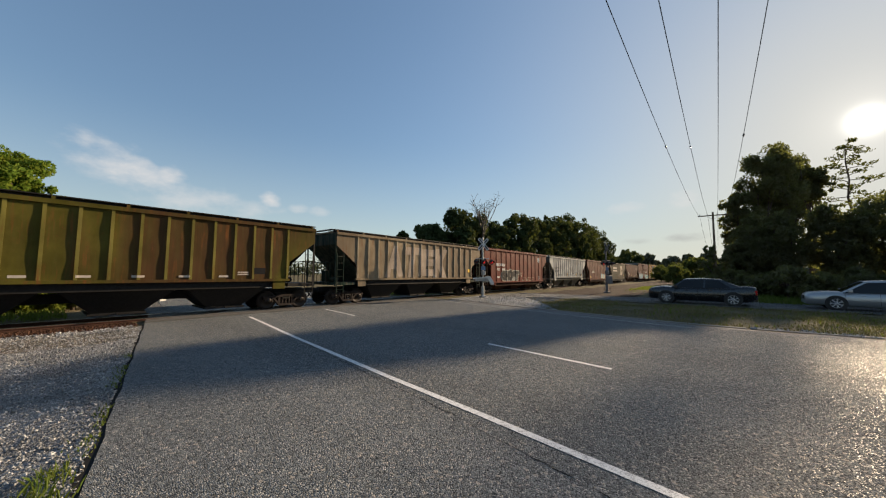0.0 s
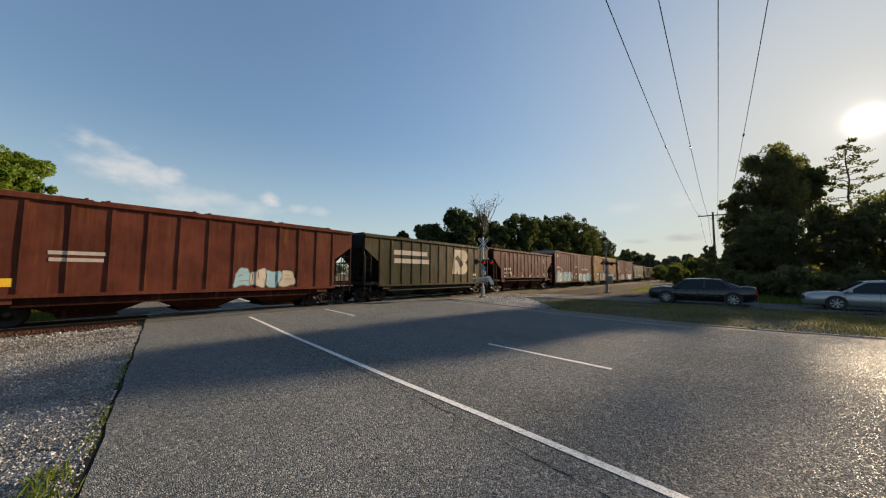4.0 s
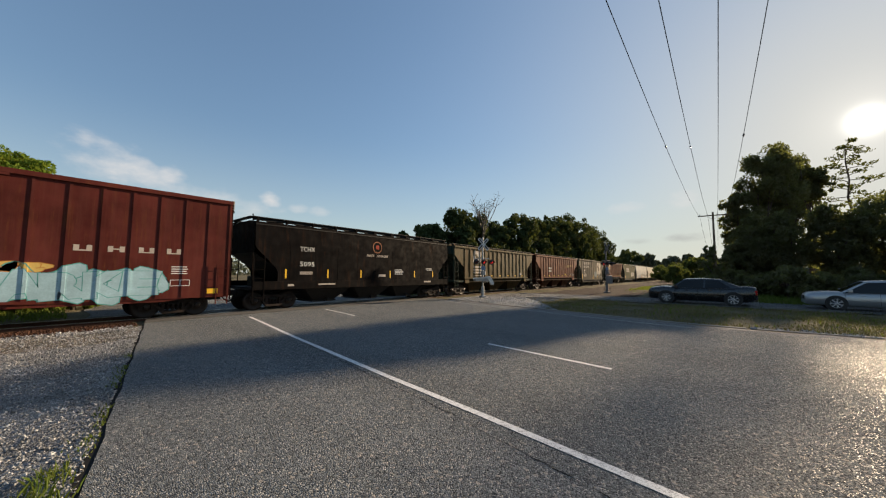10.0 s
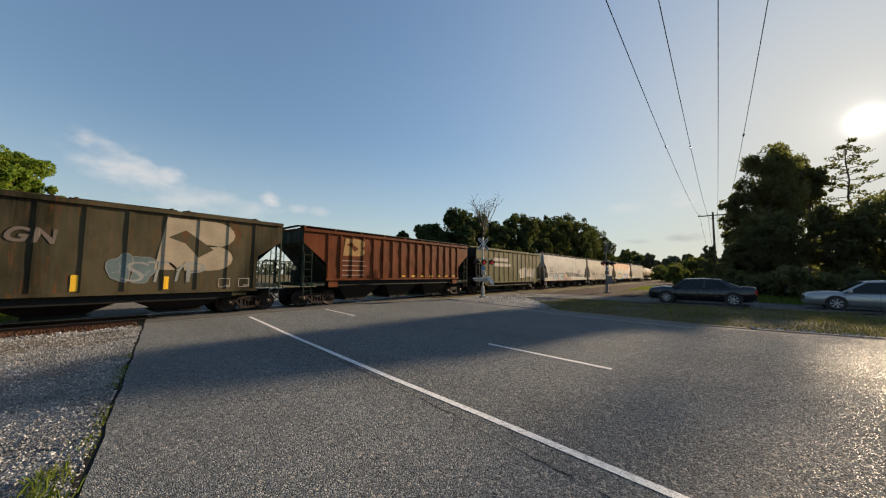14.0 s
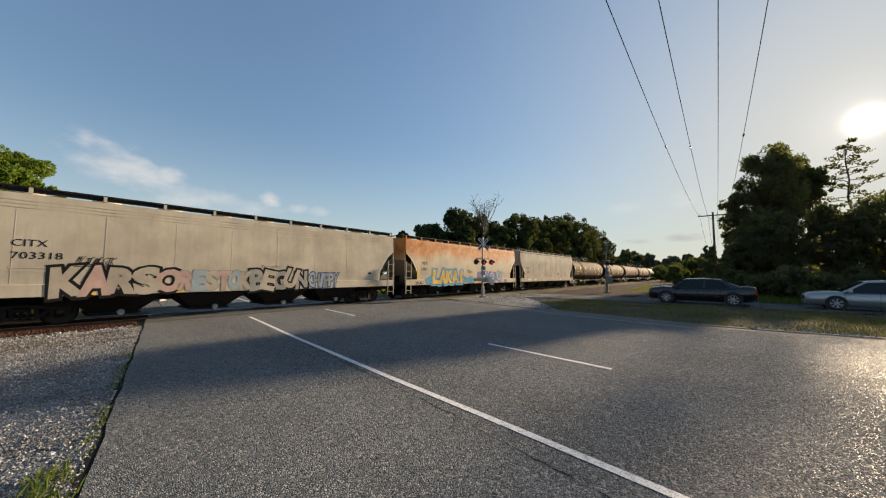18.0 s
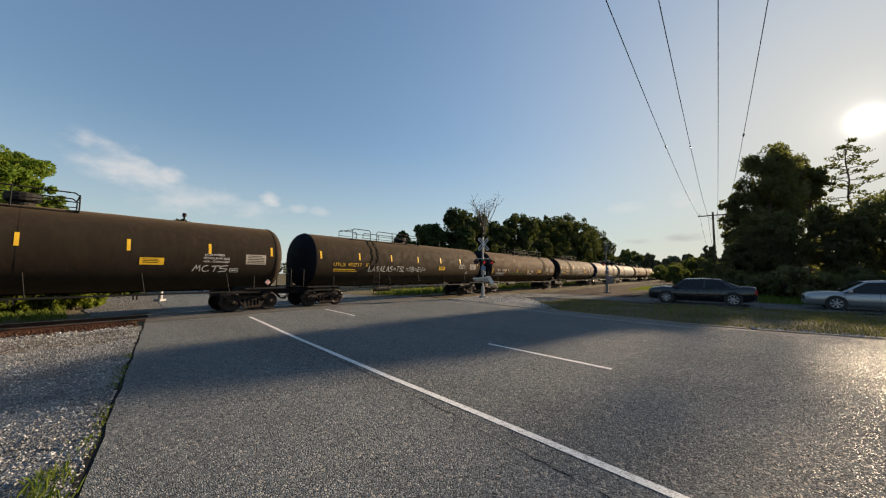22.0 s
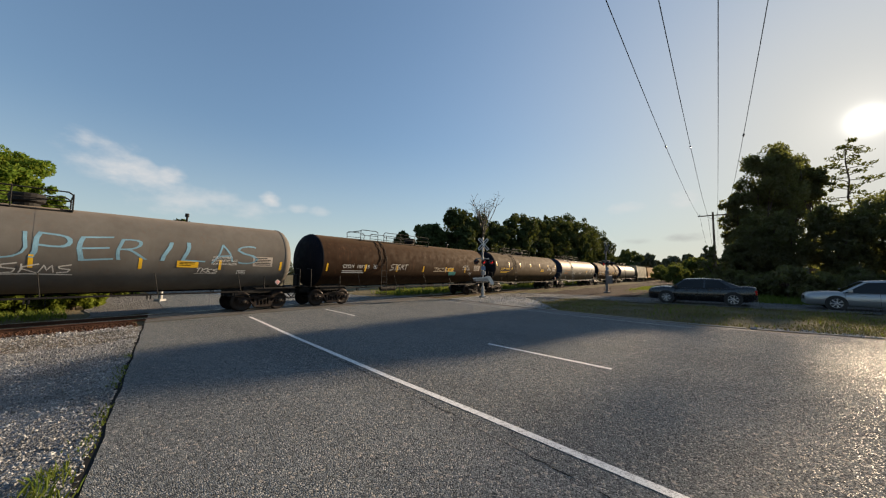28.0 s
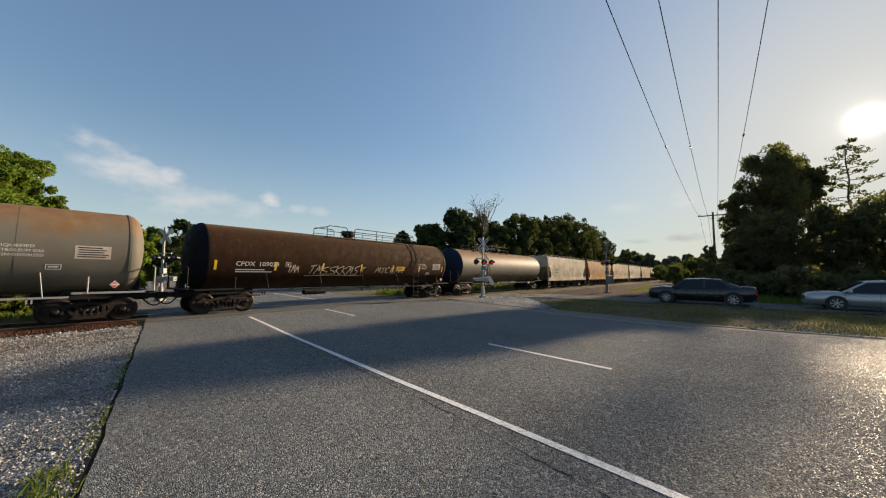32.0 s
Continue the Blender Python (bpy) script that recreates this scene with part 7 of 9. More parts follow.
p = wagon_paint("beige_paint", (0.60, 0.54, 0.43), 0.06, 0.6, dust=(0.43, 0.35, 0.24), dust_amt=0.16)
w, k = couple(smooth_hopper("beige smooth-sided covered hopper wagon with a band of faded spray paint", p, DARK), 269.05)
lettering(w, "CITX", k, -6.8, 2.52, 0.21, LETTER_BLACK, "reporting_mark", width=0.72)
lettering(w, "703318", k, -6.8, 2.14, 0.21, LETTER_BLACK, "wagon_number", width=1.05)
bars(w, k, -6.8, 1.85, 0.9, 2, LETTER_FADED, 0.05, 0.05, seed=100)
SP_TANFILL, SP_ROSE = spray("tan_fill", (0.40, 0.35, 0.28)), spray("dull_rose", (0.44, 0.31, 0.27))
SP_DULLBLUE = spray("dull_blue", (0.30, 0.36, 0.38))
spray_word(w, k, "KARSO", -5.9, 0.98, 3.2, 0.98, [SP_TANFILL, SP_ROSE, SP_TANFILL], SP_BLACK, 101, lw=0.085, fat=0.06, lap=1.25, wild=0.10)
spray_word(w, k, "RESTOK", -2.7, 1.02, 2.55, 0.82, [SP_ROSE, SP_DULLBLUE, SP_TANFILL], SP_GREY, 102, lw=0.03, fat=0.06, lap=1.15, wild=0.05)
spray_word(w, k, "BEGUN", -0.15, 1.0, 2.6, 0.9, [SP_GREY, SP_TANFILL], SP_BLACK, 103, lw=0.08, fat=0.05, lap=1.2, wild=0.16)
spray_word(w, k, "CHIPPY", 2.6, 1.05, 1.65, 0.72, [SP_DULLBLUE, SP_GREY], SP_NAVY, 104, lw=0.05, fat=0.03, lap=1.2, wild=0.1)
scrawl(w, k, -5.5, 1.95, 0.9, 0.3, SP_BLACK, 105, 0.02, 9)
scrawl(w, k, 0.2, 1.98, 1.0, 0.12, SP_BLACK, 107, 0.015, 6)
bars(w, k, 4.4, 1.95, 1.1, 6, LETTER_FADED, 0.03, 0.04, seed=106)
s = Shape()
for x in (-5.4, -3.0, 0.3, 6.4):
    patch(s, k, x, x + 0.45, 1.0, 1.07)
part("reflective_strip", s, REFLECT, w)
s = Shape()
patch(s, k, 6.3, 6.55, 1.72, 1.82)
part("data_panel", s, LETTER_BLACK, w)

RUSTY = roof_rust_paint("rust_washed_beige_paint", (0.56, 0.48, 0.35), (0.36, 0.115, 0.022), (0.52, 0.23, 0.06))
w, k = couple(smooth_hopper("beige smooth-sided covered hopper wagon rusted orange along its roof", RUSTY, DARK, half=7.85, trucks=1.7), 286.3)
lettering(w, "PSPX", k, -6.27, 2.40, 0.21, LETTER_BLACK, "reporting_mark", width=0.6)
lettering(w, "6961", k, -6.28, 2.0, 0.21, LETTER_BLACK, "wagon_number", width=0.55)
bars(w, k, -6.4, 1.78, 0.8, 2, LETTER_FADED, 0.04, 0.05, seed=110)
spray_piece(w, k, -5.8, 1.0, 6.0, 0.5, 7, [SP_BLUE], SP_NAVY, 111, line_w=0.02)
spray_word(w, k, "LAKAi", -5.1, 0.98, 3.95, 1.12, [SP_YELLOW], SP_NAVY, 112, lw=0.035, fat=0.075, lap=1.1, lean=0.12, wild=0.04, glow=SP_BLUE, glow_w=0.14)
spray_word(w, k, "PIMOLU", 0.95, 1.22, 3.9, 0.72, [SP_VIOLET, SP_PALEBLUE], SP_NAVY, 113, lw=0.025, fat=0.05, lap=1.2, wild=0.12, glow=SP_VIOLET, glow_w=0.08)
spray_piece(w, k, 0.3, 0.98, 1.6, 0.3, 3, [SP_YELLOW], SP_NAVY, 114, line_w=0.02)
spray_piece(w, k, 2.4, 0.98, 3.6, 0.3, 6, [SP_CREAM, SP_VIOLET], SP_VIOLET, 116, line_w=0.02)
lettering(w, "TKO", k, -0.72, 1.86, 0.2, SP_BLACK, "spray_tag", width=0.72, bold=0.0)
bars(w, k, -0.3, 1.62, 0.5, 1, LETTER_FADED, 0.05, 0.05, seed=113)
bars(w, k, 5.2, 1.9, 0.9, 5, LETTER_FADED, 0.035, 0.04, seed=114)
spray_word(w, k, "SNORK", -6.9, 1.02, 0.8, 0.2, None, SP_BLACK, 115, lw=0.002, fat=-0.01)
s = Shape()
patch(s, k, -6.7, -6.6, 1.42, 2.32), patch(s, k, 6.5, 6.6, 1.42, 2.3)
part("reflective_strip", s, REFLECT, w)

p = wagon_paint("stone_grey_paint", (0.54, 0.495, 0.40), 0.08, 0.6, dust=(0.38, 0.31, 0.21), dust_amt=0.18)
w, k = couple(smooth_hopper("stone-grey smooth covered hopper wagon with a dark roof line", p, DARK, half=8.2, angular=True, sill_paint=p, eave=4.23, trucks=1.5), 303.45)
lettering(w, "FINX", k, -6.74, 2.38, 0.2, LETTER_BLACK, "reporting_mark", width=0.6)
lettering(w, "10517", k, -6.75, 1.92, 0.2, LETTER_BLACK, "wagon_number", width=0.75)
bars(w, k, -6.75, 1.72, 0.8, 2, LETTER_FADED, 0.04, 0.05, seed=120)
scrawl(w, k, -1.4, 1.5, 0.85, 0.38, SP_RED, 121, 0.025, 3)
spray_word(w, k, "WEST", 1.3, 1.45, 1.9, 0.4, None, SP_CREAM, 124, lw=0.004, fat=-0.016, wild=0.2)
bars(w, k, 0.3, 1.75, 1.6, 1, LETTER_FADED, 0.04, seed=122)
for x, n in ((3.6, 3), (5.1, 5)):
    bars(w, k, x, 1.95, 0.9, n, LETTER_FADED, 0.035, 0.05, seed=123 + n)
s = Shape()
for x in (-7.3, -5.05, -2.66, -0.2, 2.4, 4.6, 6.6):
    patch(s, k, x, x + 0.09, 1.45, 1.85)
part("reflective_strip", s, REFLECT, w)
s = Shape()
for a, b, c, d in ((-4.85, -4.6, 2.12, 2.14), (-4.85, -4.6, 2.32, 2.34), (-4.85, -4.83, 2.12, 2.34), (-4.62, -4.6, 2.12, 2.34), (-4.75, -4.7, 2.2, 2.26)):
    patch(s, k, a, b, c, d)
part("data_panel", s, LETTER_FADED, w)
s = Shape()
patch(s, k, 2.1, 2.6, 1.72, 1.95)
part("data_panel", s, LETTER_BLACK, w)
s = Shape()
patch(s, k, -6.4, -5.7, 1.15, 1.25), patch(s, k, -4.8, -4.2, 1.15, 1.25), patch(s, k, 3.0, 3.5, 1.1, 1.25)
part("data_panel", s, LETTER_WHITE, w)

# tank wagons
T_BLACK = wagon_paint("tank_black_paint", (0.027, 0.023, 0.019), 0.05, 0.8, dust=(0.085, 0.068, 0.048), dust_amt=0.14, gloss=0.14, tint=(1.0, 0.66, 0.38))
T_BROWN = wagon_paint("tank_brown_paint", (0.026, 0.0125, 0.0085), 0.10, 0.8, dust=(0.075, 0.042, 0.025), dust_amt=0.14, gloss=0.14, tint=(1.0, 0.62, 0.32))
T_GREY = wagon_paint("tank_grey_paint", (0.175, 0.168, 0.155), 0.08, 0.75, dust=(0.13, 0.115, 0.095), dust_amt=0.18, gloss=0.2, tint=(1.0, 0.66, 0.38))
T_GREYRUST = roof_rust_paint("tank_rusty_grey_paint", (0.175, 0.162, 0.132), (0.185, 0.10, 0.045), (0.22, 0.14, 0.075))
HEAD_NAVY = wagon_paint("tank_navy_end", (0.022, 0.032, 0.060), 0.05, 0.6, dust=(0.03, 0.04, 0.06), dust_amt=0.1)
HEAD_BLACK = wagon_paint("tank_black_end", (0.011, 0.012, 0.017), 0.04, 0.6, dust=(0.02, 0.02, 0.024), dust_amt=0.1)


def tank_marks(w, k, mark, num, mat, zm=2.2, x=-6.7, seed=1, panel=True, size=0.20, tag_x=2.8):
    lettering(w, mark, k, x, zm, size, mat, "reporting_mark", width=0.80)
    lettering(w, num, k, x + 0.95, zm, size, mat, "wagon_number", width=0.92)
    bars(w, k, x, zm - 0.2, 1.7, 2, mat, 0.045, 0.06, seed=seed)
    s = Shape()
    for q in ((0, 0.24, -0.01, 0.005), (0, 0.24, 0.205, 0.22), (0, 0.015, -0.01, 0.22), (0.225, 0.24, -0.01, 0.22), (0.08, 0.16, 0.06, 0.15)):
        patch(s, k, x + 2.2 + q[0], x + 2.2 + q[1], zm + q[2], zm + q[3], 0.006)
    part("data_panel", s, mat, w)
    if panel:
        for j, txt in enumerate(("LIQUEFIED", "PETROLEUM GAS", "NON-ODORIZED")):
            lettering(w, txt, k, 4.75 + 0.04 * (j == 0), zm + 0.30 - 0.14 * j, 0.085, LETTER_WHITE, "lettering", width=0.72 if j == 0 else 0.95)
        s = Shape()
        patch(s, k, 6.35, 7.2, zm - 0.02, zm + 0.42, 0.004, 2, 3)
        part("data_panel", s, LETTER_FADED, w)
        bars(w, k, 6.40, zm + 0.34, 0.75, 5, LETTER_BLACK, 0.030, 0.045, seed=seed + 2, off=0.012)
        s = Shape()
        patch(s, k, tag_x, tag_x + 0.7, zm - 0.12, zm + 0.15)
        part("warning_label", s, REFLECT, w)
        bars(w, k, tag_x + 0.08, zm + 0.08, 0.52, 3, LETTER_BLACK, 0.025, 0.035, seed=seed + 3, off=0.012)
        s = Shape()
        for q in ((0, 0.34, 0, 0.02), (0, 0.34, 0.16, 0.18), (0, 0.02, 0, 0.18), (0.32, 0.34, 0, 0.18), (0.06, 0.28, 0.07, 0.12)):
            patch(s, k, 5.75 + q[0], 5.75 + q[1], zm - 0.40 + q[2], zm - 0.40 + q[3], 0.006)
        part("data_panel", s, LETTER_WHITE, w)


w, k = couple(tank_car("black-brown tank wagon with yellow stencils and a top platform", T_BLACK, HEAD_BLACK), 320.75)
tank_marks(w, k, "UTLX", "954958", LETTER_YELLOW, 2.15, -6.7, 130)
scrawl(w, k, -2.7, 1.85, 1.0, 0.3, SP_WHITE, 131, 0.035, 4)
scrawl(w, k, 4.4, 1.75, 1.2, 0.3, SP_WHITE, 132, 0.035, 4)
w, k = couple(tank_car("black-brown tank wagon with white spray-painted tags", T_BLACK, HEAD_BLACK, cage=(-5.0, 0.8), dome_x=-0.4), 338.2)
tank_marks(w, k, "UTLX", "953717", LETTER_YELLOW, 2.15, -6.7, 133, tag_x=2.3)
spray_word(w, k, "LASALAS=TSL=WB=EU=", -4.3, 1.86, 5.1, 0.36, None, SP_WHITE, 134, lw=0.004, fat=-0.012, lap=0.8, wild=0.06, lean=0.15)
w, k = couple(tank_car("dark brown rusty tank wagon with white numbers and tags", T_BROWN, HEAD_BLACK, strip_z=-0.62, cage=(-1.9, 5.0)), 355.8)
tank_marks(w, k, "CPDX", "109033", LETTER_WHITE, 2.06, -6.7, 135)
scrawl(w, k, -7.0, 1.58, 1.9, 0.32, SP_GREY, 136, 0.05, 7)
scrawl(w, k, -4.5, 1.65, 4.0, 0.32, SP_GREEN, 137, 0.04, 9)
scrawl(w, k, 0.0, 1.78, 1.3, 0.4, SP_WHITE, 138, 0.04, 5)
w, k = couple(tank_car("black-brown tank wagon with ghostly white spray paint", T_BLACK, HEAD_BLACK), 373.4)
tank_marks(w, k, "UTLX", "954241", LETTER_YELLOW, 2.2, -6.7, 140)
scrawl(w, k, -5.25, 1.8, 1.1, 0.45, SP_WHITE, 141, 0.035, 5)
scrawl(w, k, -3.4, 2.1, 5.4, 0.4, SP_GREY, 142, 0.07, 9)
scrawl(w, k, -0.95, 1.72, 2.3, 0.4, SP_WHITE, 143, 0.045, 5)
scrawl(w, k, 1.6, 1.75, 3.3, 0.26, SP_CREAM, 144, 0.035, 9)
scrawl(w, k, -7.45, 2.0, 0.6, 0.26, SP_PALEBLUE, 145, 0.045, 3)
w, k = couple(tank_car("plain grey tank wagon with a navy-blue end", T_GREY, HEAD_NAVY, cage=(-1.0, 4.4), dome_x=1.5, strips=False, rail_mat=GALV), 390.95)
bars(w, k, -5.6, 2.2, 1.6, 2, LETTER_FADED, 0.1, 0.06, seed=150)
w, k = couple(tank_car("grey tank wagon with large pale blue spray letters", T_GREY, T_GREY, half=7.85, strip_z=-0.62, cage=(-5.0, 0.8), dome_x=-0.2), 408.65)
tank_marks(w, k, "CPDX", "109069", LETTER_WHITE, 2.06, -6.7, 151, tag_x=3.6)
spray_word(w, k, "SUPERILAS", -1.95, 2.15, 8.55, 0.8, None, spray("washed_blue", (0.20, 0.36, 0.46)), 152, lw=0.003, fat=-0.024, lap=0.85, wild=0.08, lean=0.15)
scrawl(w, k, -5.2, 1.62, 0.8, 0.45, SP_WHITE, 153, 0.035, 4)
scrawl(w, k, -1.0, 1.65, 1.9, 0.35, SP_WHITE, 154, 0.035, 5)
scrawl(w, k, 4.2, 1.7, 0.8, 0.22, SP_WHITE, 155, 0.03, 4)
w, k = couple(tank_car("dark brown tank wagon with white numbers and a black end", T_BROWN, HEAD_BLACK, half=7.9, strip_z=-0.62), 426.4)
tank_marks(w, k, "CPDX", "107115", LETTER_WHITE, 2.06, -6.7, 160)
scrawl(w, k, -3.2, 1.95, 1.5, 0.4, SP_WHITE, 161, 0.035, 5)
scrawl(w, k, 1.1, 1.95, 2.6, 0.3, SP_CREAM, 162, 0.035, 6)
s = Shape()
patch(s, k, 3.0, 3.9, 1.6, 1.9, 0.006, 2, 3)
part("paint_patch", s, SP_TEAL, w)
w, k = couple(tank_car("olive-black tank wagon with yellow stencils", T_BLACK, HEAD_BLACK), 444.1)
tank_marks(w, k, "UTLX", "954421", LETTER_YELLOW, 2.2, -6.7, 165)
w, k = couple(tank_car("tan-grey tank wagon with broad rust stains", T_GREYRUST, HEAD_NAVY, rail_mat=GALV, dome_mat=STEEL_RUST, strips=False), 461.6)
tank_marks(w, k, "UTLX", "952392", SP_ORANGE, 2.2, -6.7, 170)
scrawl(w, k, -3.2, 1.85, 1.15, 0.36, SP_WHITE, 171, 0.04, 5)
scrawl(w, k, -0.7, 1.9, 1.4, 0.22, SP_WHITE, 172, 0.03, 5)
scrawl(w, k, 2.9, 1.9, 0.9, 0.3, SP_WHITE, 173, 0.04, 4)
w, k = couple(tank_car("dark brown tank wagon with ornate white spray tags", T_BROWN, HEAD_BLACK, strip_z=-0.62, cage=(-1.9, 5.0)), 479.4)
tank_marks(w, k, "CPDX", "109023", LETTER_WHITE, 2.06, -6.7, 175)
scrawl(w, k, -4.4, 1.75, 0.6, 0.4, SP_CREAM, 176, 0.035, 3)
scrawl(w, k, -3.4, 1.62, 3.6, 0.55, SP_CREAM, 177, 0.035, 9)
scrawl(w, k, 1.0, 1.72, 2.4, 0.45, SP_CREAM, 178, 0.03, 6)
w, k = couple(tank_car("beige-grey tank wagon with a navy-blue end", T_GREYRUST, HEAD_NAVY, strips=False), 497.2)

p1 = wagon_paint("chalky_white_paint", (0.55, 0.50, 0.39), 0.15, 0.5)
p2 = wagon_paint("amber_wagon_paint", (0.44, 0.24, 0.08), 0.25, 0.55)
p3 = wagon_paint("light_tan_wagon_paint", (0.50, 0.40, 0.26), 0.25, 0.55)
for n_, (lab, pp, ss) in enumerate((("chalk-white smooth covered hopper wagon", p1, 514.6), ("amber smooth covered hopper wagon", p2, 531.1), ("tan smooth covered hopper wagon", p3, 547.3),
                                    ("chalk-white smooth covered hopper wagon", p1, 563.4), ("tan smooth covered hopper wagon", p3, 579.5), ("chalk-white smooth covered hopper wagon", p1, 595.6),
                                    ("tan smooth covered hopper wagon", p3, 611.7), ("amber smooth covered hopper wagon", p2, 627.8))):
    w, k = couple(smooth_hopper(lab, pp, DARK, half=7.5, eave=3.98, trucks=1.6), ss)
    bars(w, k, -5.0, 2.3, 1.0, 2, LETTER_BLACK, 0.2, 0.15, seed=200 + n_)


def motions():
    """The whole train rolls by at a steady speed; nothing else moves."""
    for wagon, s in TRAIN:
        walk(wagon, [(t, pose(s - V_TRAIN * t, TRACK_Y, RAIL_Z)) for t in (0, 8, 16, 24, 32)])

# ---- trees and bushes ----
def leaf_cloud(centres, radii, per, size, seed, flat=1.0):
    """Many small leaf quads round clump centres; returns vertices and faces."""
    g = np.random.RandomState(seed)
    C = np.repeat(np.asarray(centres, float), per, 0)
    R = np.repeat(np.asarray(radii, float), per)
    n = len(C)
    d = g.normal(size=(n, 3))
    d /= np.linalg.norm(d, axis=1)[:, None]
    rad = R * (0.45 + 0.6 * g.rand(n) ** 0.6)
    P = C + d * rad[:, None] * np.array([1, 1, flat])
    a = g.normal(size=(n, 3))
    a /= np.linalg.norm(a, axis=1)[:, None]
    b = np.cross(a, g.normal(size=(n, 3)))
    b /= np.linalg.norm(b, axis=1)[:, None] + 1e-9
    s = size * (0.6 + 0.8 * g.rand(n))[:, None]
    w = s * (0.38 + 0.25 * g.rand(n))[:, None]
    V = np.stack([P - a * s, P + b * w - a * s * 0.1, P + a * s, P - b * w + a * s * 0.1], 1).reshape(-1, 3)
    F = np.arange(4 * n).reshape(-1, 4)
    return V, F


def limb_path(s, a, b, r0, r1, rnd, bend=0.12, n=4):
    a, b = Vector(a), Vector(b)
    L = (b - a).length
    pts = [a.lerp(b, i / n) + (Vector((rnd.uniform(-1, 1), rnd.uniform(-1, 1), rnd.uniform(-0.5, 0.7))) * bend * L * (0 if i in (0, n) else 0.5)) for i in range(n + 1)]
    for i in range(n):
        s.tube(pts[i], pts[i + 1], r0 + (r1 - r0) * i / n, r0 + (r1 - r0) * (i + 1) / n, n=7, caps=False)


def tree(name, x, y, h, rx, ry, base, mat, seed, label, clumps=70, per=150, leaf=0.2, lean=(0, 0), trunk_r=0.28, clump_r=0.17, squash=1.0, bark=None, z=None):
    """A tree: tapered trunk, limbs, and a crown of leafy clumps from height base up to h."""
    rnd = random.Random(seed)
    g = np.random.RandomState(seed)
    zg = float(ground_z(x, y)) - 0.08 if z is None else z
    t = tagged(new(name), label, "tree" if "bush" not in name and "shrub" not in name else "bush")
    t.location = (x, y, zg)
    rz, zc = (h - base) / 2, (h + base) / 2
    cs, rs = [], []
    lobes = max(6, clumps // 7)
    clumps, per = int(clumps * 2.4), max(24, int(per * 0.46))
    heads = []
    for i in range(lobes):
        up = 0.96 * (1 - 2 * (i + 0.5) / lobes)
        a = i * 2.39996 + g.rand() * 0.9
        out = math.sqrt(max(0.0, 1 - up * up))
        q = 0.56 + 0.24 * g.rand()
        heads.append((np.array([out * math.cos(a) * rx * q, out * math.sin(a) * ry * q, up * rz * (q + 0.08)]), 0.26 + 0.22 * g.rand()))
    for i in range(clumps):
        head, lr = heads[i % lobes]
        d = g.normal(size=3)
        d /= np.linalg.norm(d)
        d[2] = abs(d[2]) * 0.9 if g.rand() < 0.4 else d[2]
        reach = lr * (0.35 + 0.75 * g.rand() ** 0.5)
        c = head + d * reach * np.array([rx, ry, min(rz, rx * 1.35)])
        cs.append(np.array([c[0] + lean[0], c[1] + lean[1], zc + max(-rz, min(rz, c[2]))]))
        rs.append(clump_r * math.sqrt(rx * rz) * (0.35 + 0.75 * g.rand()))
    s = Shape()
    top = (lean[0] * 0.6, lean[1] * 0.6, base + (h - base) * 0.6)
    limb_path(s, (0, 0, 0), top, trunk_r, trunk_r * 0.35, rnd, 0.05, 6)
    s.tube((0, 0, -0.05), (0, 0, 0.35), trunk_r * 1.5, trunk_r, n=8)
    part("trunk", s, bark or BARK, t)
    for i in range(0, clumps, max(1, clumps // 12)):
        u = rnd.uniform(0.3, 0.9)
        a = (top[0] * u, top[1] * u, max(0.3, top[2] * u * 0.9))
        l = Shape()
        limb_path(l, a, tuple(cs[i]), trunk_r * 0.32, 0.02, rnd)
        part("limb", l, bark or BARK, t)
    V, F = leaf_cloud(cs, rs, per, leaf, seed + 1, squash)
    part("crown", raw_mesh("crown", V, F, mat), mat, t)
    return t


def pine(x, y, h, seed):
    rnd = random.Random(seed)
    t = tagged(new("pine_tree"), "tall sparse pine with flat tufted boughs", "tree")
    t.location = (x, y, float(ground_z(x, y)) - 0.05)
    s = Shape()
    limb_path(s, (0, 0, 0), (0.2, 0.1, h - 0.4), 0.24, 0.05, rnd, 0.02, 8)
    part("trunk", s, BARK, t)
    cs, rs = [], []
    for i in range(26):
        z = h * (0.58 + 0.41 * (i / 25))
        a = i * 2.4 + rnd.uniform(-0.4, 0.4)
        L = (1 - (i / 25) ** 1.6) * 3.4 + 0.7
        l = Shape()
        e = (L * math.cos(a), L * math.sin(a), z + rnd.uniform(-0.2, 0.35))
        limb_path(l, (0.1, 0, z - 0.2), e, 0.06, 0.015, rnd, 0.1, 3)
        part("limb", l, BARK, t)
        for q in (0.5, 0.75, 1.0):
            cs.append((e[0] * q, e[1] * q, e[2] + rnd.uniform(-0.1, 0.25)))
            rs.append(rnd.uniform(0.45, 0.8))
    V, F = leaf_cloud(cs, rs, 19, 0.18, seed, 0.42)
    part("crown", raw_mesh("crown", V, F, LEAF_PINE), LEAF_PINE, t)
    return t


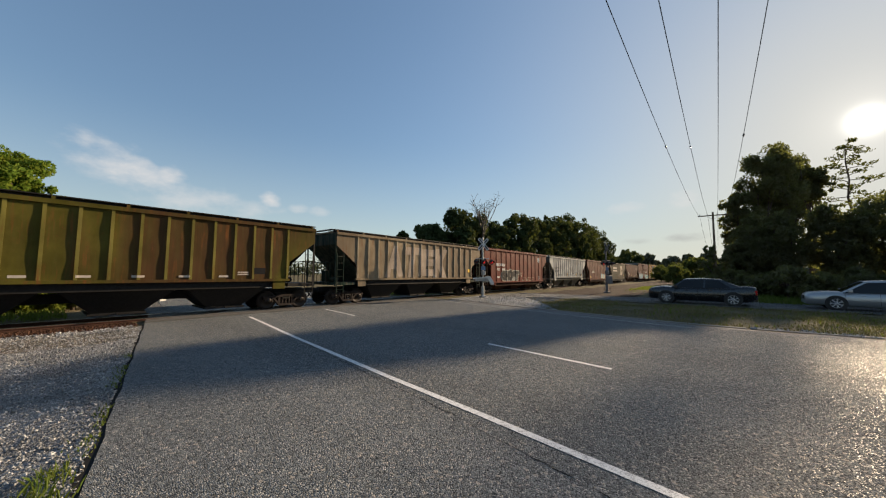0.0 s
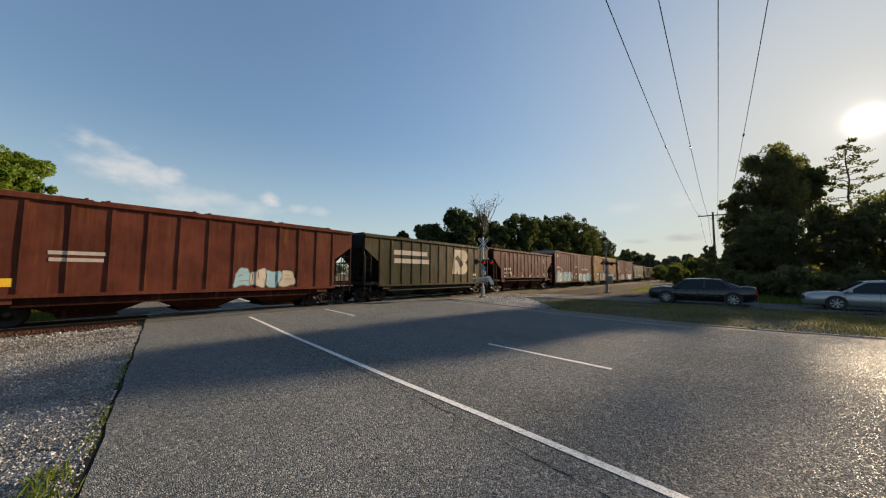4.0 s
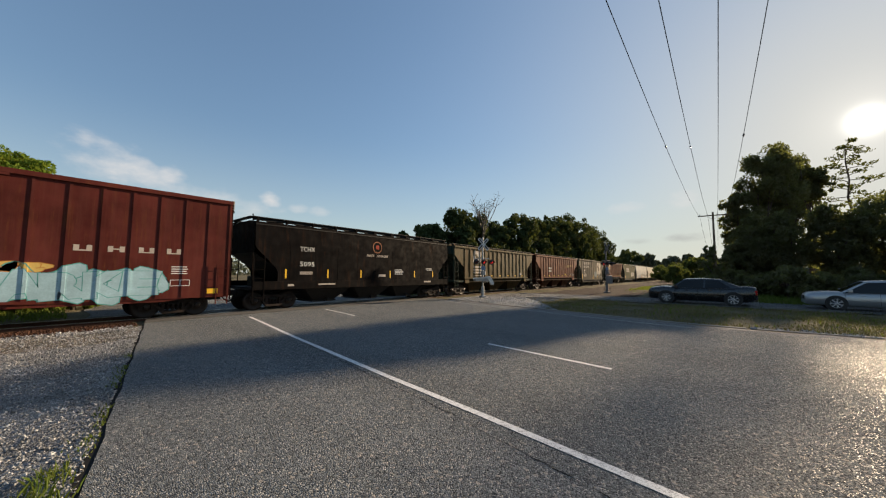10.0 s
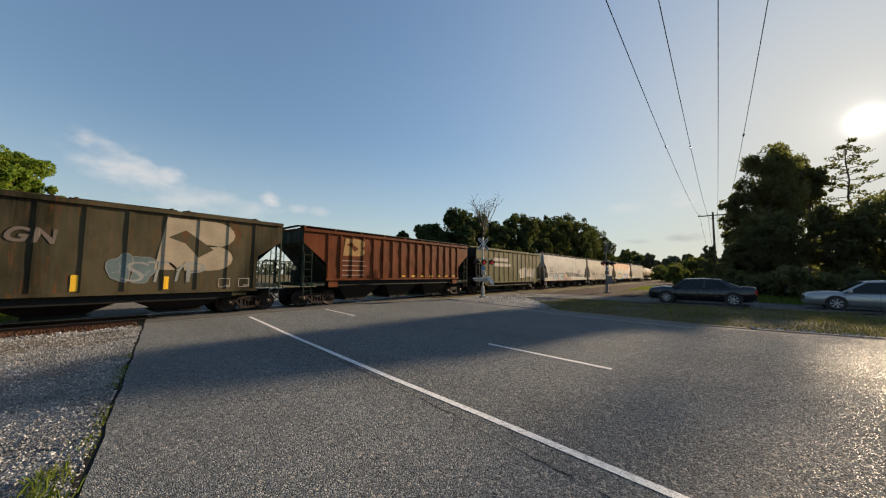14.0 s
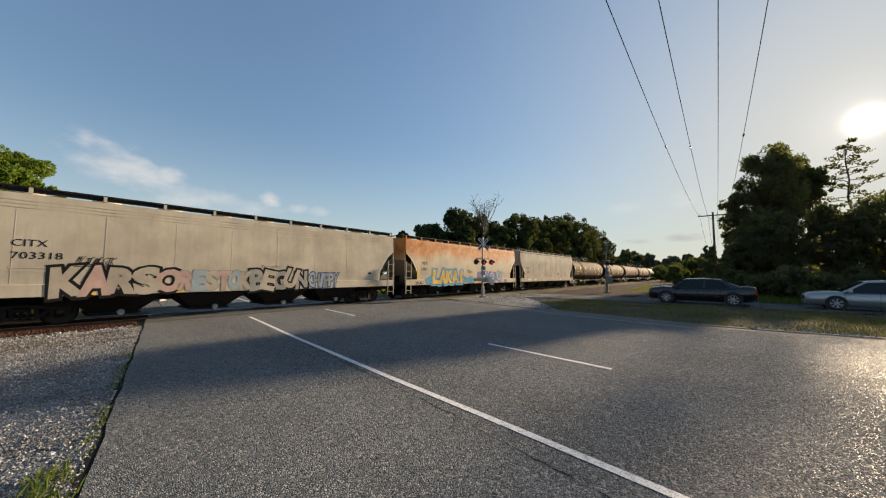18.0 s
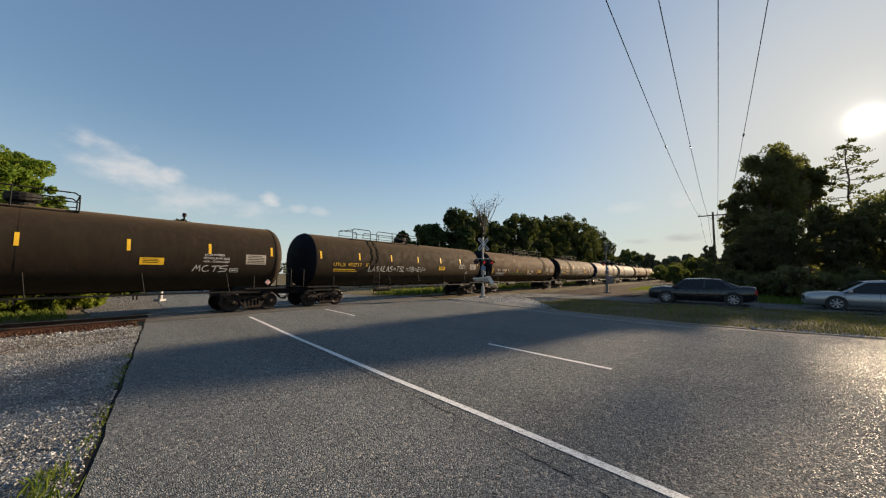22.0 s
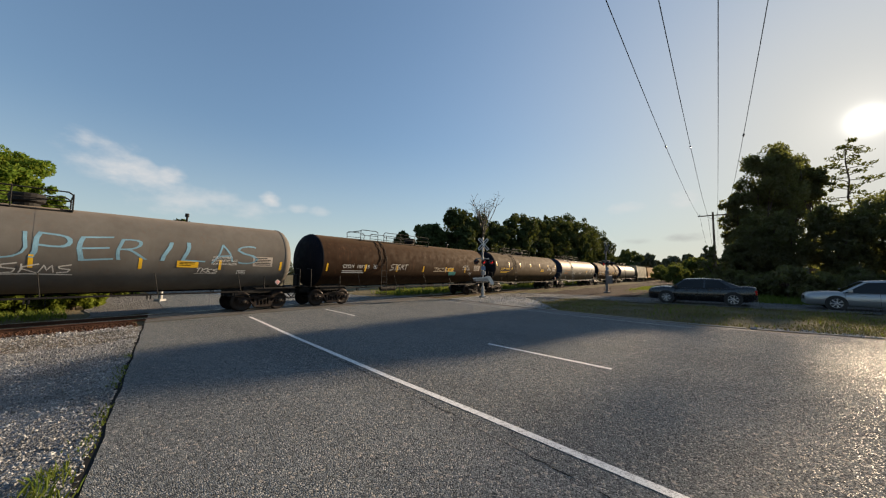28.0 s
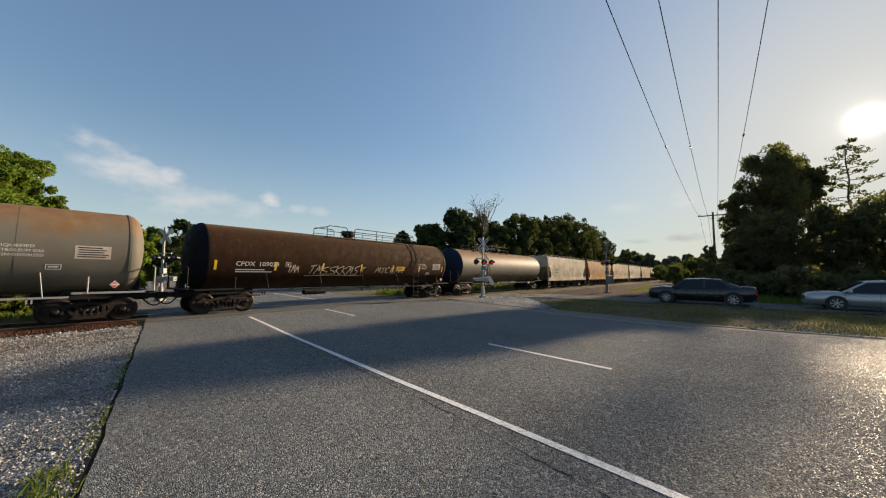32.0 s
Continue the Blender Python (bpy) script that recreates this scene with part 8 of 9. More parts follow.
def dead_tree(x, y, h, seed):
    rnd = random.Random(seed)
    t = tagged(new("bare_tree"), "leafless grey tree with a fan of thin branches", "tree")
    t.location = (x, y, float(ground_z(x, y)) - 0.05)
    s = Shape()
    limb_path(s, (0, 0, 0), (0, 0, h * 0.72), 0.22, 0.10, rnd, 0.03, 5)
    part("trunk", s, DEAD_BARK, t)
    for i in range(9):
        a, z0 = i * 2.39, h * rnd.uniform(0.5, 0.72)
        e = Vector((math.cos(a) * h * rnd.uniform(0.10, 0.22), math.sin(a) * h * rnd.uniform(0.10, 0.22), h * rnd.uniform(0.82, 1.0)))
        l = Shape()
        limb_path(l, (0, 0, z0), e, 0.08, 0.03, rnd, 0.1, 4)
        for _ in range(5):
            m = Vector((0, 0, z0)).lerp(e, rnd.uniform(0.35, 0.95))
            q = m + Vector((rnd.uniform(-1, 1), rnd.uniform(-1, 1), rnd.uniform(0.2, 1.2))) * h * 0.09
            limb_path(l, m, q, 0.035, 0.012, rnd, 0.15, 3)
            for _k in range(2):
                r = q + Vector((rnd.uniform(-1, 1), rnd.uniform(-1, 1), rnd.uniform(0, 1))) * h * 0.05
                limb_path(l, q, r, 0.018, 0.008, rnd, 0.1, 2)
        part("limb", l, DEAD_BARK, t)


def bush(x, y, h, r, mat, seed, label, name="bush", leaf=0.13, per=130, n=26):
    return tree(name, x, y, h, r, r * 0.9, 0.05, mat, seed, label, clumps=n, per=per, leaf=leaf, trunk_r=0.07, clump_r=0.26)


# behind the railway on the near-left: a bright tree over a hedge of bushes
tree("leafy_tree", -1.35, 28.0, 8.15, 2.2, 2.3, 1.0, LEAF_BRIGHT, 3, "bright green leafy tree in low sunlight", 130, 360, 0.10, trunk_r=0.25, clump_r=0.17)
tree("leafy_tree", -6.5, 30.0, 9.5, 3.8, 3.4, 1.0, LEAF_BRIGHT, 5, "bright green leafy tree in low sunlight", 70, 200, 0.17, trunk_r=0.25, clump_r=0.2)
for i, (x, y, h, r) in enumerate(((-0.5, 24.2, 1.6, 1.0), (0.6, 24.8, 1.5, 0.9), (2.2, 32.5, 1.7, 1.2), (3.5, 34.5, 1.8, 1.2), (4.6, 36.5, 1.9, 1.2), (-1.3, 24.0, 1.5, 1.0), (-2.2, 24.1, 1.6, 1.0), (0.1, 24.0, 1.2, 0.8), (-4.4, 24.0, 1.5, 1.0), (-3.2, 23.6, 2.2, 1.4), (-1.4, 23.9, 2.0, 1.3), (0.2, 24.2, 2.1, 1.3), (-5.4, 24.0, 2.4, 1.6), (1.0, 36.0, 2.6, 1.6), (-0.6, 26.4, 2.8, 1.6), (0.3, 30.5, 2.4, 1.3), (-8, 24.5, 2.6, 1.7), (-2.6, 23.2, 1.5, 0.9), (1.2, 23.9, 1.5, 0.8), (1.75, 24.7, 1.6, 0.8), (1.7, 26.4, 1.9, 1.0))):
    bush(x, y, h, r, LEAF_BUSH, 20 + i, "sunlit green roadside bush beyond the rails", leaf=0.10, per=170)
for i, (x, y, h, r) in enumerate(((5.0, 44, 6.4, 2.6), (7.2, 47, 6.8, 2.4), (9.2, 46, 7.6, 2.7), (10.8, 50, 6.2, 2.4), (2.0, 42, 5.6, 2.6), (3.6, 36, 4.8, 1.9))):
    tree("leafy_tree", x, y, h, r, r, 0.6, LEAF_BRIGHT if i != 2 else LEAF_OAK, 40 + i, "green tree beside the road beyond the railway", 48, 150, 0.2, trunk_r=0.2)

# the oak grove behind the railway
for i, (x, y, h, r) in enumerate(((33.6, 30, 9.0, 2.7), (38.4, 28.5, 11.4, 3.2), (43.5, 30, 11.7, 3.4), (49, 29, 11.2, 3.5), (55.5, 28, 13.4, 4.0), (62.5, 28, 14.4, 4.4), (70.5, 27.5, 15.2, 4.6), (79, 27, 15.9, 5.0), (88, 27, 16.3, 5.2), (97, 26.5, 15.2, 4.6), (31.4, 33, 7.4, 2.0), (104, 26, 11.6, 4.0))):
    tree("oak_tree", x, y, h, r, r * 0.95, 0.8, LEAF_OAK, 60 + i, "dense dark green oak in the grove behind the railway", 95, 190, 0.21, trunk_r=0.4, clump_r=0.16)
dead_tree(40.5, 26.0, 13.0, 9)
for i, (x, y, h, r) in enumerate(((160, 30, 13.0, 6.5), (205, 34, 15, 8), (172, 38, 12, 8))):
    tree("oak_tree", x, y, h, r, r, 0.5, LEAF_OAK, 90 + i, "distant dark green tree beside the railway", 50, 110, 0.45, trunk_r=0.4)
# scrub along the right of way
for i, (x, y, h, r) in enumerate(((112, 12.5, 4.6, 3.2), (104, 10.5, 3.6, 2.6), (98, 7.0, 3.2, 2.6), (118, 9, 5.5, 3.4), (70, 2.6, 4.4, 2.2), (64, 0.6, 4.2, 1.9), (76, 3.5, 4.6, 2.6), (92, 22.5, 2.2, 1.8), (60, 23, 1.8, 1.6), (48, 23.5, 1.6, 1.5), (72, 22.8, 2.0, 1.7), (36, 23.8, 1.5, 1.4))):
    bush(x, y, h, r, LEAF_SCRUB, 110 + i, "scrubby green bush beside the railway", "shrub", 0.24, 120, 30)
# thin young tree by the pole, and trees with painted-in haze at the far end of the line
tree("young_tree", 41.0, 0.25, 4.6, 1.35, 1.3, 0.9, LEAF_DARK, 131, "thin young tree with sparse leaves before the pole", 26, 60, 0.13, trunk_r=0.07, clump_r=0.13)
bush(60.5, 4.6, 3.1, 2.1, LEAF_SCRUB, 132, "rounded bright green bush at the end of the dirt bank", "bush", 0.17, 150, 34)
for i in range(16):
    tree("hazy_tree", 172 + 26 * (i * 0.618 % 1), 44 - 4.2 * i, 9.0 + 3.2 * (i * 0.37 % 1), 5.2, 5.0, 0.3, LEAF_FAR, 230 + i, "distant grey-green tree with haze painted into its leaves at the end of the line", 46, 130, 0.5, trunk_r=0.3, clump_r=0.17)
# far wood that closes the horizon, its haze painted into the leaf colour
cs, rs = [], []
g = np.random.RandomState(2)
for i in range(230):
    a = radians(-60 + 215 * i / 229)
    d = 300 + 60 * g.rand()
    hh = 6 + 6 * g.rand()
    for q in range(3):
        cs.append((d * math.cos(a) + g.normal() * 6, d * math.sin(a) + g.normal() * 6, hh * (0.25 + 0.33 * q)))
        rs.append(5.5 + 2.5 * g.rand())
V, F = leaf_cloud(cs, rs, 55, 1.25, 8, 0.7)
tagged(new("distant_wood", raw_mesh("distant_wood", V, F, LEAF_FAR)), "band of distant trees along the horizon with haze painted into their leaves", "trees", kind="stuff")

# dark trees beyond the side road
RIGHT = [("oak_tree", 60.0, -2.7, 14.8, 2.0, 1.0), ("oak_tree", 60.4, -4.5, 19.4, 2.6, 2.0), ("oak_tree", 62.4, -7.1, 20.4, 2.6, 5.0), ("oak_tree", 77.5, -9.4, 24.4, 3.2, 9.0), ("oak_tree", 70.0, -10.6, 17.4, 2.0, 11.5), ("oak_tree", 50.5, -3.9, 8.4, 2.3, 0.5), ("oak_tree", 43.8, -2.0, 5.2, 1.5, 0.3), ("oak_tree", 44.5, -4.6, 7.2, 2.3, 0.3),
         ("oak_tree", 46.0, -8.4, 8.2, 2.4, 0.4), ("oak_tree", 49.0, -12.4, 8.8, 3.0, 0.5), ("oak_tree", 42.0, -13.0, 7.0, 2.6, 0.5),
         ("oak_tree", 39.0, -18.5, 8.4, 3.6, 0.5), ("oak_tree", 45.0, -21.5, 9.2, 4.0, 0.5), ("oak_tree", 37.0, -26.5, 9.0, 4.0, 0.5), ("oak_tree", 35.5, -34.0, 9.6, 4.4, 0.5)]
for i, (nm, x, y, h, r, b) in enumerate(RIGHT):
    tree(nm, x, y, h, r, r, b, LEAF_DARK, 140 + i, "tall dark tree in shade beyond the side road", 110, 150, 0.15, trunk_r=0.35, clump_r=0.17)
pine(73.2, -15.1, 21.0, 4)
for i in range(15):
    x, y = 33.5 + 1.8 * math.sin(i * 2.1), 0.6 - i * 2.1
    bush(x + 0.12 * i, y, 1.7 + 0.9 * (i * 0.37 % 1), 1.8, LEAF_DARK, 170 + i, "dark leafy undergrowth below the trees", "shrub", 0.17, 150, 30)

# ---- grass ----
def grass(name, n, place, mat, h, seed, label, w=0.012):
    g = np.random.RandomState(seed)
    P = place(g, n)
    P = np.column_stack([P, ground_z(P[:, 0], P[:, 1]) - 0.02])
    n = len(P)
    a = g.rand(n) * 6.283
    H = h * (0.4 + 0.9 * g.rand(n))
    lean = g.normal(size=(n, 2)) * 0.35 * H[:, None]
    side = np.column_stack([np.cos(a), np.sin(a), np.zeros(n)]) * (w * (0.6 + g.rand(n)))[:, None]
    mid = P + np.column_stack([lean * 0.35, H * 0.6])
    tip = P + np.column_stack([lean, H])
    V = np.stack([P - side, P + side, mid + side * 0.7, tip, mid - side * 0.7], 1).reshape(-1, 3)
    F = np.arange(5 * n).reshape(-1, 5)
    return tagged(new(name, raw_mesh(name, V, F, mat)), label, "grass", kind="stuff")


def on_median(g, n):
    y = g.uniform(-14, 8.5, n)
    u = g.rand(n)
    a = np.interp(y, KERB_Y, KERB_X) + 0.35
    b = np.interp(y, [p[1] for p in SIDE][::-1], [p[0] for p in SIDE][::-1]) - 1.9
    x = a + (b - a) * u
    keep = np.sin(x * 1.7 + 0.6 * y) + np.sin(y * 1.3) + g.normal(size=n) * 0.8 > -0.4
    return np.column_stack([x, y])[keep]


grass("median_grass", 34000, on_median, GRASS, 0.08, 1, "patchy dry and green grass on the verge")
grass("median_weeds", 2500, on_median, GRASS_GREEN, 0.11, 2, "taller green weeds on the verge", 0.02)
grass("bank_grass", 9000, lambda g, n: np.column_stack([g.uniform(28.8, 36, n), g.uniform(-26, 3.5, n)]), GRASS_GREEN, 0.38, 3, "long grass in the shade below the trees", 0.025)
grass("trackside_grass", 9000, lambda g, n: np.column_stack([g.uniform(19, 75, n), g.uniform(20.3, 24, n)]), GRASS_GREEN, 0.45, 4, "long green grass behind the railway", 0.03)
grass("trackside_grass_near", 2600, lambda g, n: np.column_stack([g.normal(47, 3.2, n), 7.4 - 1.3 * np.abs(g.normal(size=n))]), GRASS_GREEN, 0.22, 5, "green grass at the end of the dirt bank", 0.025)
grass("hedge_grass", 2500, lambda g, n: np.column_stack([g.uniform(-9, 0.9, n), g.uniform(19.9, 23, n)]), GRASS_GREEN, 0.2, 6, "short grass behind the railway", 0.02)


def by_edge(g, n):
    y = g.uniform(2.6, 10.5, n)
    d = np.abs(g.normal(size=n)) * 0.10
    keep = (np.sin(y * 2.3 + 1.0) + np.sin(y * 5.1) > -0.2)
    return np.column_stack([-0.47 + 0.19 * y - d, y])[keep]


grass("edge_weeds", 500, by_edge, GRASS_GREEN, 0.06, 7, "small weeds along the broken asphalt edge", 0.008)
for cx, cy, n, r, h in ((0.06, 4.35, 120, 0.16, 0.12), (0.22, 4.75, 80, 0.10, 0.10), (0.14, 3.98, 110, 0.12, 0.13), (-0.3, 4.05, 40, 0.12, 0.06)):
    grass("grass_tuft", n, lambda g, m, cx=cx, cy=cy, r=r: np.column_stack([cx + g.normal(size=m) * r * 0.6, cy + g.normal(size=m) * r]), GRASS_GREEN, h, int(cx * 100 + cy * 10) % 97, "tuft of green and yellow grass at the gravel edge", 0.007)

# ---- loose stones ----
def stones(name, n, place, size, mat, seed, label):
    g = np.random.RandomState(seed)
    P = place(g, n)
    P = np.column_stack([P, ground_z(P[:, 0], P[:, 1])])
    base = np.array([(1, 0, 0), (0, 1, 0), (-1, 0, 0), (0, -1, 0), (0, 0, 0.75), (0, 0, -0.6)])
    fc = np.array([(0, 1, 4), (1, 2, 4), (2, 3, 4), (3, 0, 4), (1, 0, 5), (2, 1, 5), (3, 2, 5), (0, 3, 5)])
    n = len(P)
    j = base[None] * (0.55 + 0.9 * g.rand(n, 6, 1)) * (size * (0.5 + g.rand(n) ** 2))[:, None, None]
    a = g.rand(n) * 6.28
    R = np.stack([np.stack([np.cos(a), -np.sin(a)], 1), np.stack([np.sin(a), np.cos(a)], 1)], 1)
    j[:, :, :2] = np.einsum("nij,nkj->nki", R, j[:, :, :2])
    V = (j + P[:, None, :]).reshape(-1, 3)
    F = (fc[None] + (np.arange(n) * 6)[:, None, None]).reshape(-1, 3)
    return tagged(new(name, raw_mesh(name, V, F, mat)), label, "gravel", kind="stuff")


def on_apron(g, n):
    y = 2.5 + 12.5 * g.rand(n) ** 0.8
    x = -0.5 + 0.19 * y - g.rand(n) ** 1.2 * (3.0 + 0.35 * y)
    return np.column_stack([x, y])


stones("gravel_stones", 26000, on_apron, 0.0165, STONE, 11, "loose pale crushed limestone on the apron")
stones("ballast_stones", 7000, lambda g, n: np.column_stack([g.uniform(-9, 2.3, n), TRACK_Y - 0.9 - 1.35 * g.rand(n)]), 0.04, BALLAST, 12, "loose rusty ballast stones beside the rail")
stones("shoulder_stones", 1600, lambda g, n: np.column_stack([g.uniform(-9, 2.2, n), TRACK_Y - 2.1 - 0.9 * g.rand(n)]), 0.04, STONE, 15, "loose pale stones below the ballast")
stones("verge_stones", 5000, lambda g, n: np.column_stack([g.uniform(17.5, 30, n), g.uniform(8.5, 14.6, n)]), 0.035, STONE, 13, "scattered stones on the gravel verge")
stones("kerb_rubble", 160, lambda g, n: np.column_stack([15.95 + g.rand(n) * 0.5, g.uniform(-5, -0.8, n)]), 0.06, STONE, 14, "broken stones along the kerb")

# ---- crossing signals ----
def crossing_signal(x, y, turn, label, lit=(1, 2), arms=3, metal=None, gate=True):
    """Mast with a crossbuck, a cantilever of round lamps, a relay box and a gate mechanism."""
    t = tagged(new("crossing_signal"), label, "railway signal")
    metal = metal or GALV
    t.matrix_basis = pose(x, y, float(ground_z(x, y)), 0, 0, turn)
    part("mast", Shape().tube((0, 0, 0), (0, 0, 4.55), 0.065, n=12).tube((0, 0, 4.55), (0, 0, 4.66), 0.075, 0.03, n=12), metal, t)
    b = Shape().box(-0.22, 0.22, -0.22, 0.22, -0.1, 0.14, 0.03)
    b.tube((0, 0, 0.14), (0, 0, 0.85), 0.12, n=10)
    part("base", b, metal, t)
    for sg in (-1, 1):
        a = radians(45) * sg
        c, s_ = math.cos(a), math.sin(a)
        L, wd = 0.61, 0.115
        poly = [(-L, -wd), (L, -wd), (L, wd), (-L, wd)]
        q = [(px * c - pz * s_, 4.1 + px * s_ + pz * c) for px, pz in poly]
        # without a gate the white arms also take the mast's metal
        arm = part("crossbuck_arm", Shape().plate(q, -0.115 + 0.02 * sg, -0.10 + 0.02 * sg), ALU_WHITE if gate else metal, t)
        for d in (-0.33, 0.33):
            ln = [(d - 0.2, -0.05), (d + 0.2, -0.05), (d + 0.2, 0.05), (d - 0.2, 0.05)]
            q = [(px * c - pz * s_, 4.1 + px * s_ + pz * c) for px, pz in ln]
            part("crossbuck_lettering", Shape().plate(q, -0.121 + 0.02 * sg, -0.119 + 0.02 * sg), LETTER_BLACK, arm)
    part("lamp_arm", Shape().tube((-0.62, 0, 2.98), (0.62, 0, 2.98), 0.035, n=8).tube((0, 0, 2.85), (0, 0, 3.1), 0.09, n=8), metal, t)
    xs = (-0.68, 0.0, 0.72) if arms == 3 else (-0.45, 0.45)
    for i, lx in enumerate(xs):
        l = Shape()
        n = 18
        l.lathe(-0.16, lx, 2.72, [(0.0, 0.0), (0.21, 0.0), (0.21, 0.02)], n, False)
        l.lathe(-0.16, lx, 2.72, [(0.13, 0.02), (0.12, 0.2), (0.06, 0.26)], n)
        head = part("lamp_head", l, BLACK_PAINT, t)
        hood = Shape()
        rows = []
        for yy in (-0.18, -0.42):
            rows.append([(lx + 0.135 * math.cos(radians(-10 + 200 * j / 12)), yy, 2.72 + 0.135 * math.sin(radians(-10 + 200 * j / 12)) - (0.03 if yy < -0.3 else 0)) for j in range(13)])
        hood.loft(rows, False, True)
        part("lamp_hood", hood, BLACK_PAINT, head)
        part("lens", Shape().lathe(-0.185, lx, 2.72, [(0.0, -0.01), (0.06, -0.006), (0.11, 0.012)], n), LAMP_RED if i in lit else LENS_DULL, head, "glowing red lens" if i in lit else "dull red lens")
    part("small_sign", Shape().plate([(-0.2, 2.1), (0.2, 2.1), (0.2, 2.4), (-0.2, 2.4)], -0.09, -0.075), plain("blue_sign", (0.12, 0.19, 0.30), 0.5), t)
    m = Shape()
    if gate:
        m.box(-0.85, 0.30, -0.30, 0.02, 1.26, 1.52, 0.05)
        m.lathe(-0.14, 0.22, 1.36, [(0.0, -0.2), (0.17, -0.2), (0.20, -0.16), (0.20, 0.16), (0.0, 0.17)], 16)
        part("gate_mechanism", m, metal, t)
        a = Shape()
        a.plate([(0.02, 1.62), (0.42, 1.64), (0.62, 1.36), (0.78, 1.10), (0.74, 0.98), (0.55, 0.96), (0.36, 1.26)], -0.40, -0.28)
        part("counterweight_arm", a, ALU_WHITE, t)
        a = Shape()
        a.plate([(-1.15, 1.43), (0.4, 1.50), (0.4, 1.60), (-1.15, 1.50)], -0.44, -0.41)
        part("gate_stub", a, ALU_WHITE, t)
    else:
        m.box(-0.30, 0.30, -0.42, -0.05, 0.86, 1.62, 0.06)
        part("relay_box", m, metal, t)
    part("junction_box", Shape().box(-0.14, 0.14, -0.2, 0.06, 1.72, 2.05, 0.02), metal, t)
    return t


crossing_signal(21.9, 14.05, -24, "railway crossing signal with crossbuck and red lamps on a steel mast")
# backlit signal: its shade is put into the dark metal colour
crossing_signal(33.6, 8.0, -18, "crossing signal with crossbuck facing the side road, painted dark as if backlit", (0,), metal=BACKLIT_STEEL, gate=False)
crossing_signal(5.0, 27.0, 120, "railway crossing signal seen from behind beyond the rails", ())

# ---- pole line ----
def utility_pole(x, y, h):
    t = tagged(new("utility_pole"), "weathered timber utility pole with one crossarm", "utility pole", group="pole line")
    t.location = (x, y, float(ground_z(x, y)) - 0.05)
    part("pole", Shape().tube((0, 0, 0), (0, 0, h + 0.25), 0.17, 0.11, n=12), POLE_WOOD, t)
    part("crossarm", Shape().box(-0.16, -0.04, -1.62, 1.62, h - 0.28, h - 0.15), POLE_WOOD, t)
    for sy in (-1, 1):
        part("brace", Shape().tube((-0.15, sy * 0.75, h - 0.27), (-0.13, 0, h - 0.8), 0.018, n=5), GALV, t)
    for off in WIRES:
        part("insulator", Shape().tube((-0.1, off - y, h - 0.15), (-0.1, off - y, h - 0.05), 0.035, n=8).tube((-0.1, off - y, h - 0.05), (-0.1, off - y, h + 0.04), 0.06, 0.04, n=8), GALV, t)
    return t


WIRES = (1.62, 0.74, -0.25, -1.08)
utility_pole(58.0, 0.22, 9.95)
utility_pole(-34.0, 0.22, 9.95)
for i, off in enumerate(WIRES):
    s = Shape()
    pts = []
    for q in range(41):
        x = -34.1 + 92.0 * q / 40
        u = (x - 12) / 46
        pts.append((x, off, 7.75 + 2.2 * u * u))
    s.path(pts, 0.010, 6)
    wire = tagged(new("power_line"), "black overhead power line sagging between poles", "power line", group="power lines")
    part("cable", s, CABLE, wire)
    if i != 2:
        x = (18.1, 18.9, 0, 18.6)[i]
        z = 7.75 + 2.2 * ((x - 12) / 46) ** 2
        part("splice", Shape().tube((x - 0.10, off, z - 0.02), (x + 0.10, off, z - 0.02), 0.036, n=8), BLACK_PAINT, wire)
s = Shape()
for sy, off in enumerate((1.62, 0.74, -0.25, -1.08)):
    s.path([(57.9 + 60 * q / 10, off, 9.95 - 1.6 * math.sin(math.pi * q / 10) + 0.0) for q in range(11)], 0.013, 5)
part("cable", s, CABLE, tagged(new("power_line"), "black overhead power lines running on beyond the pole", "power line", group="power lines"))


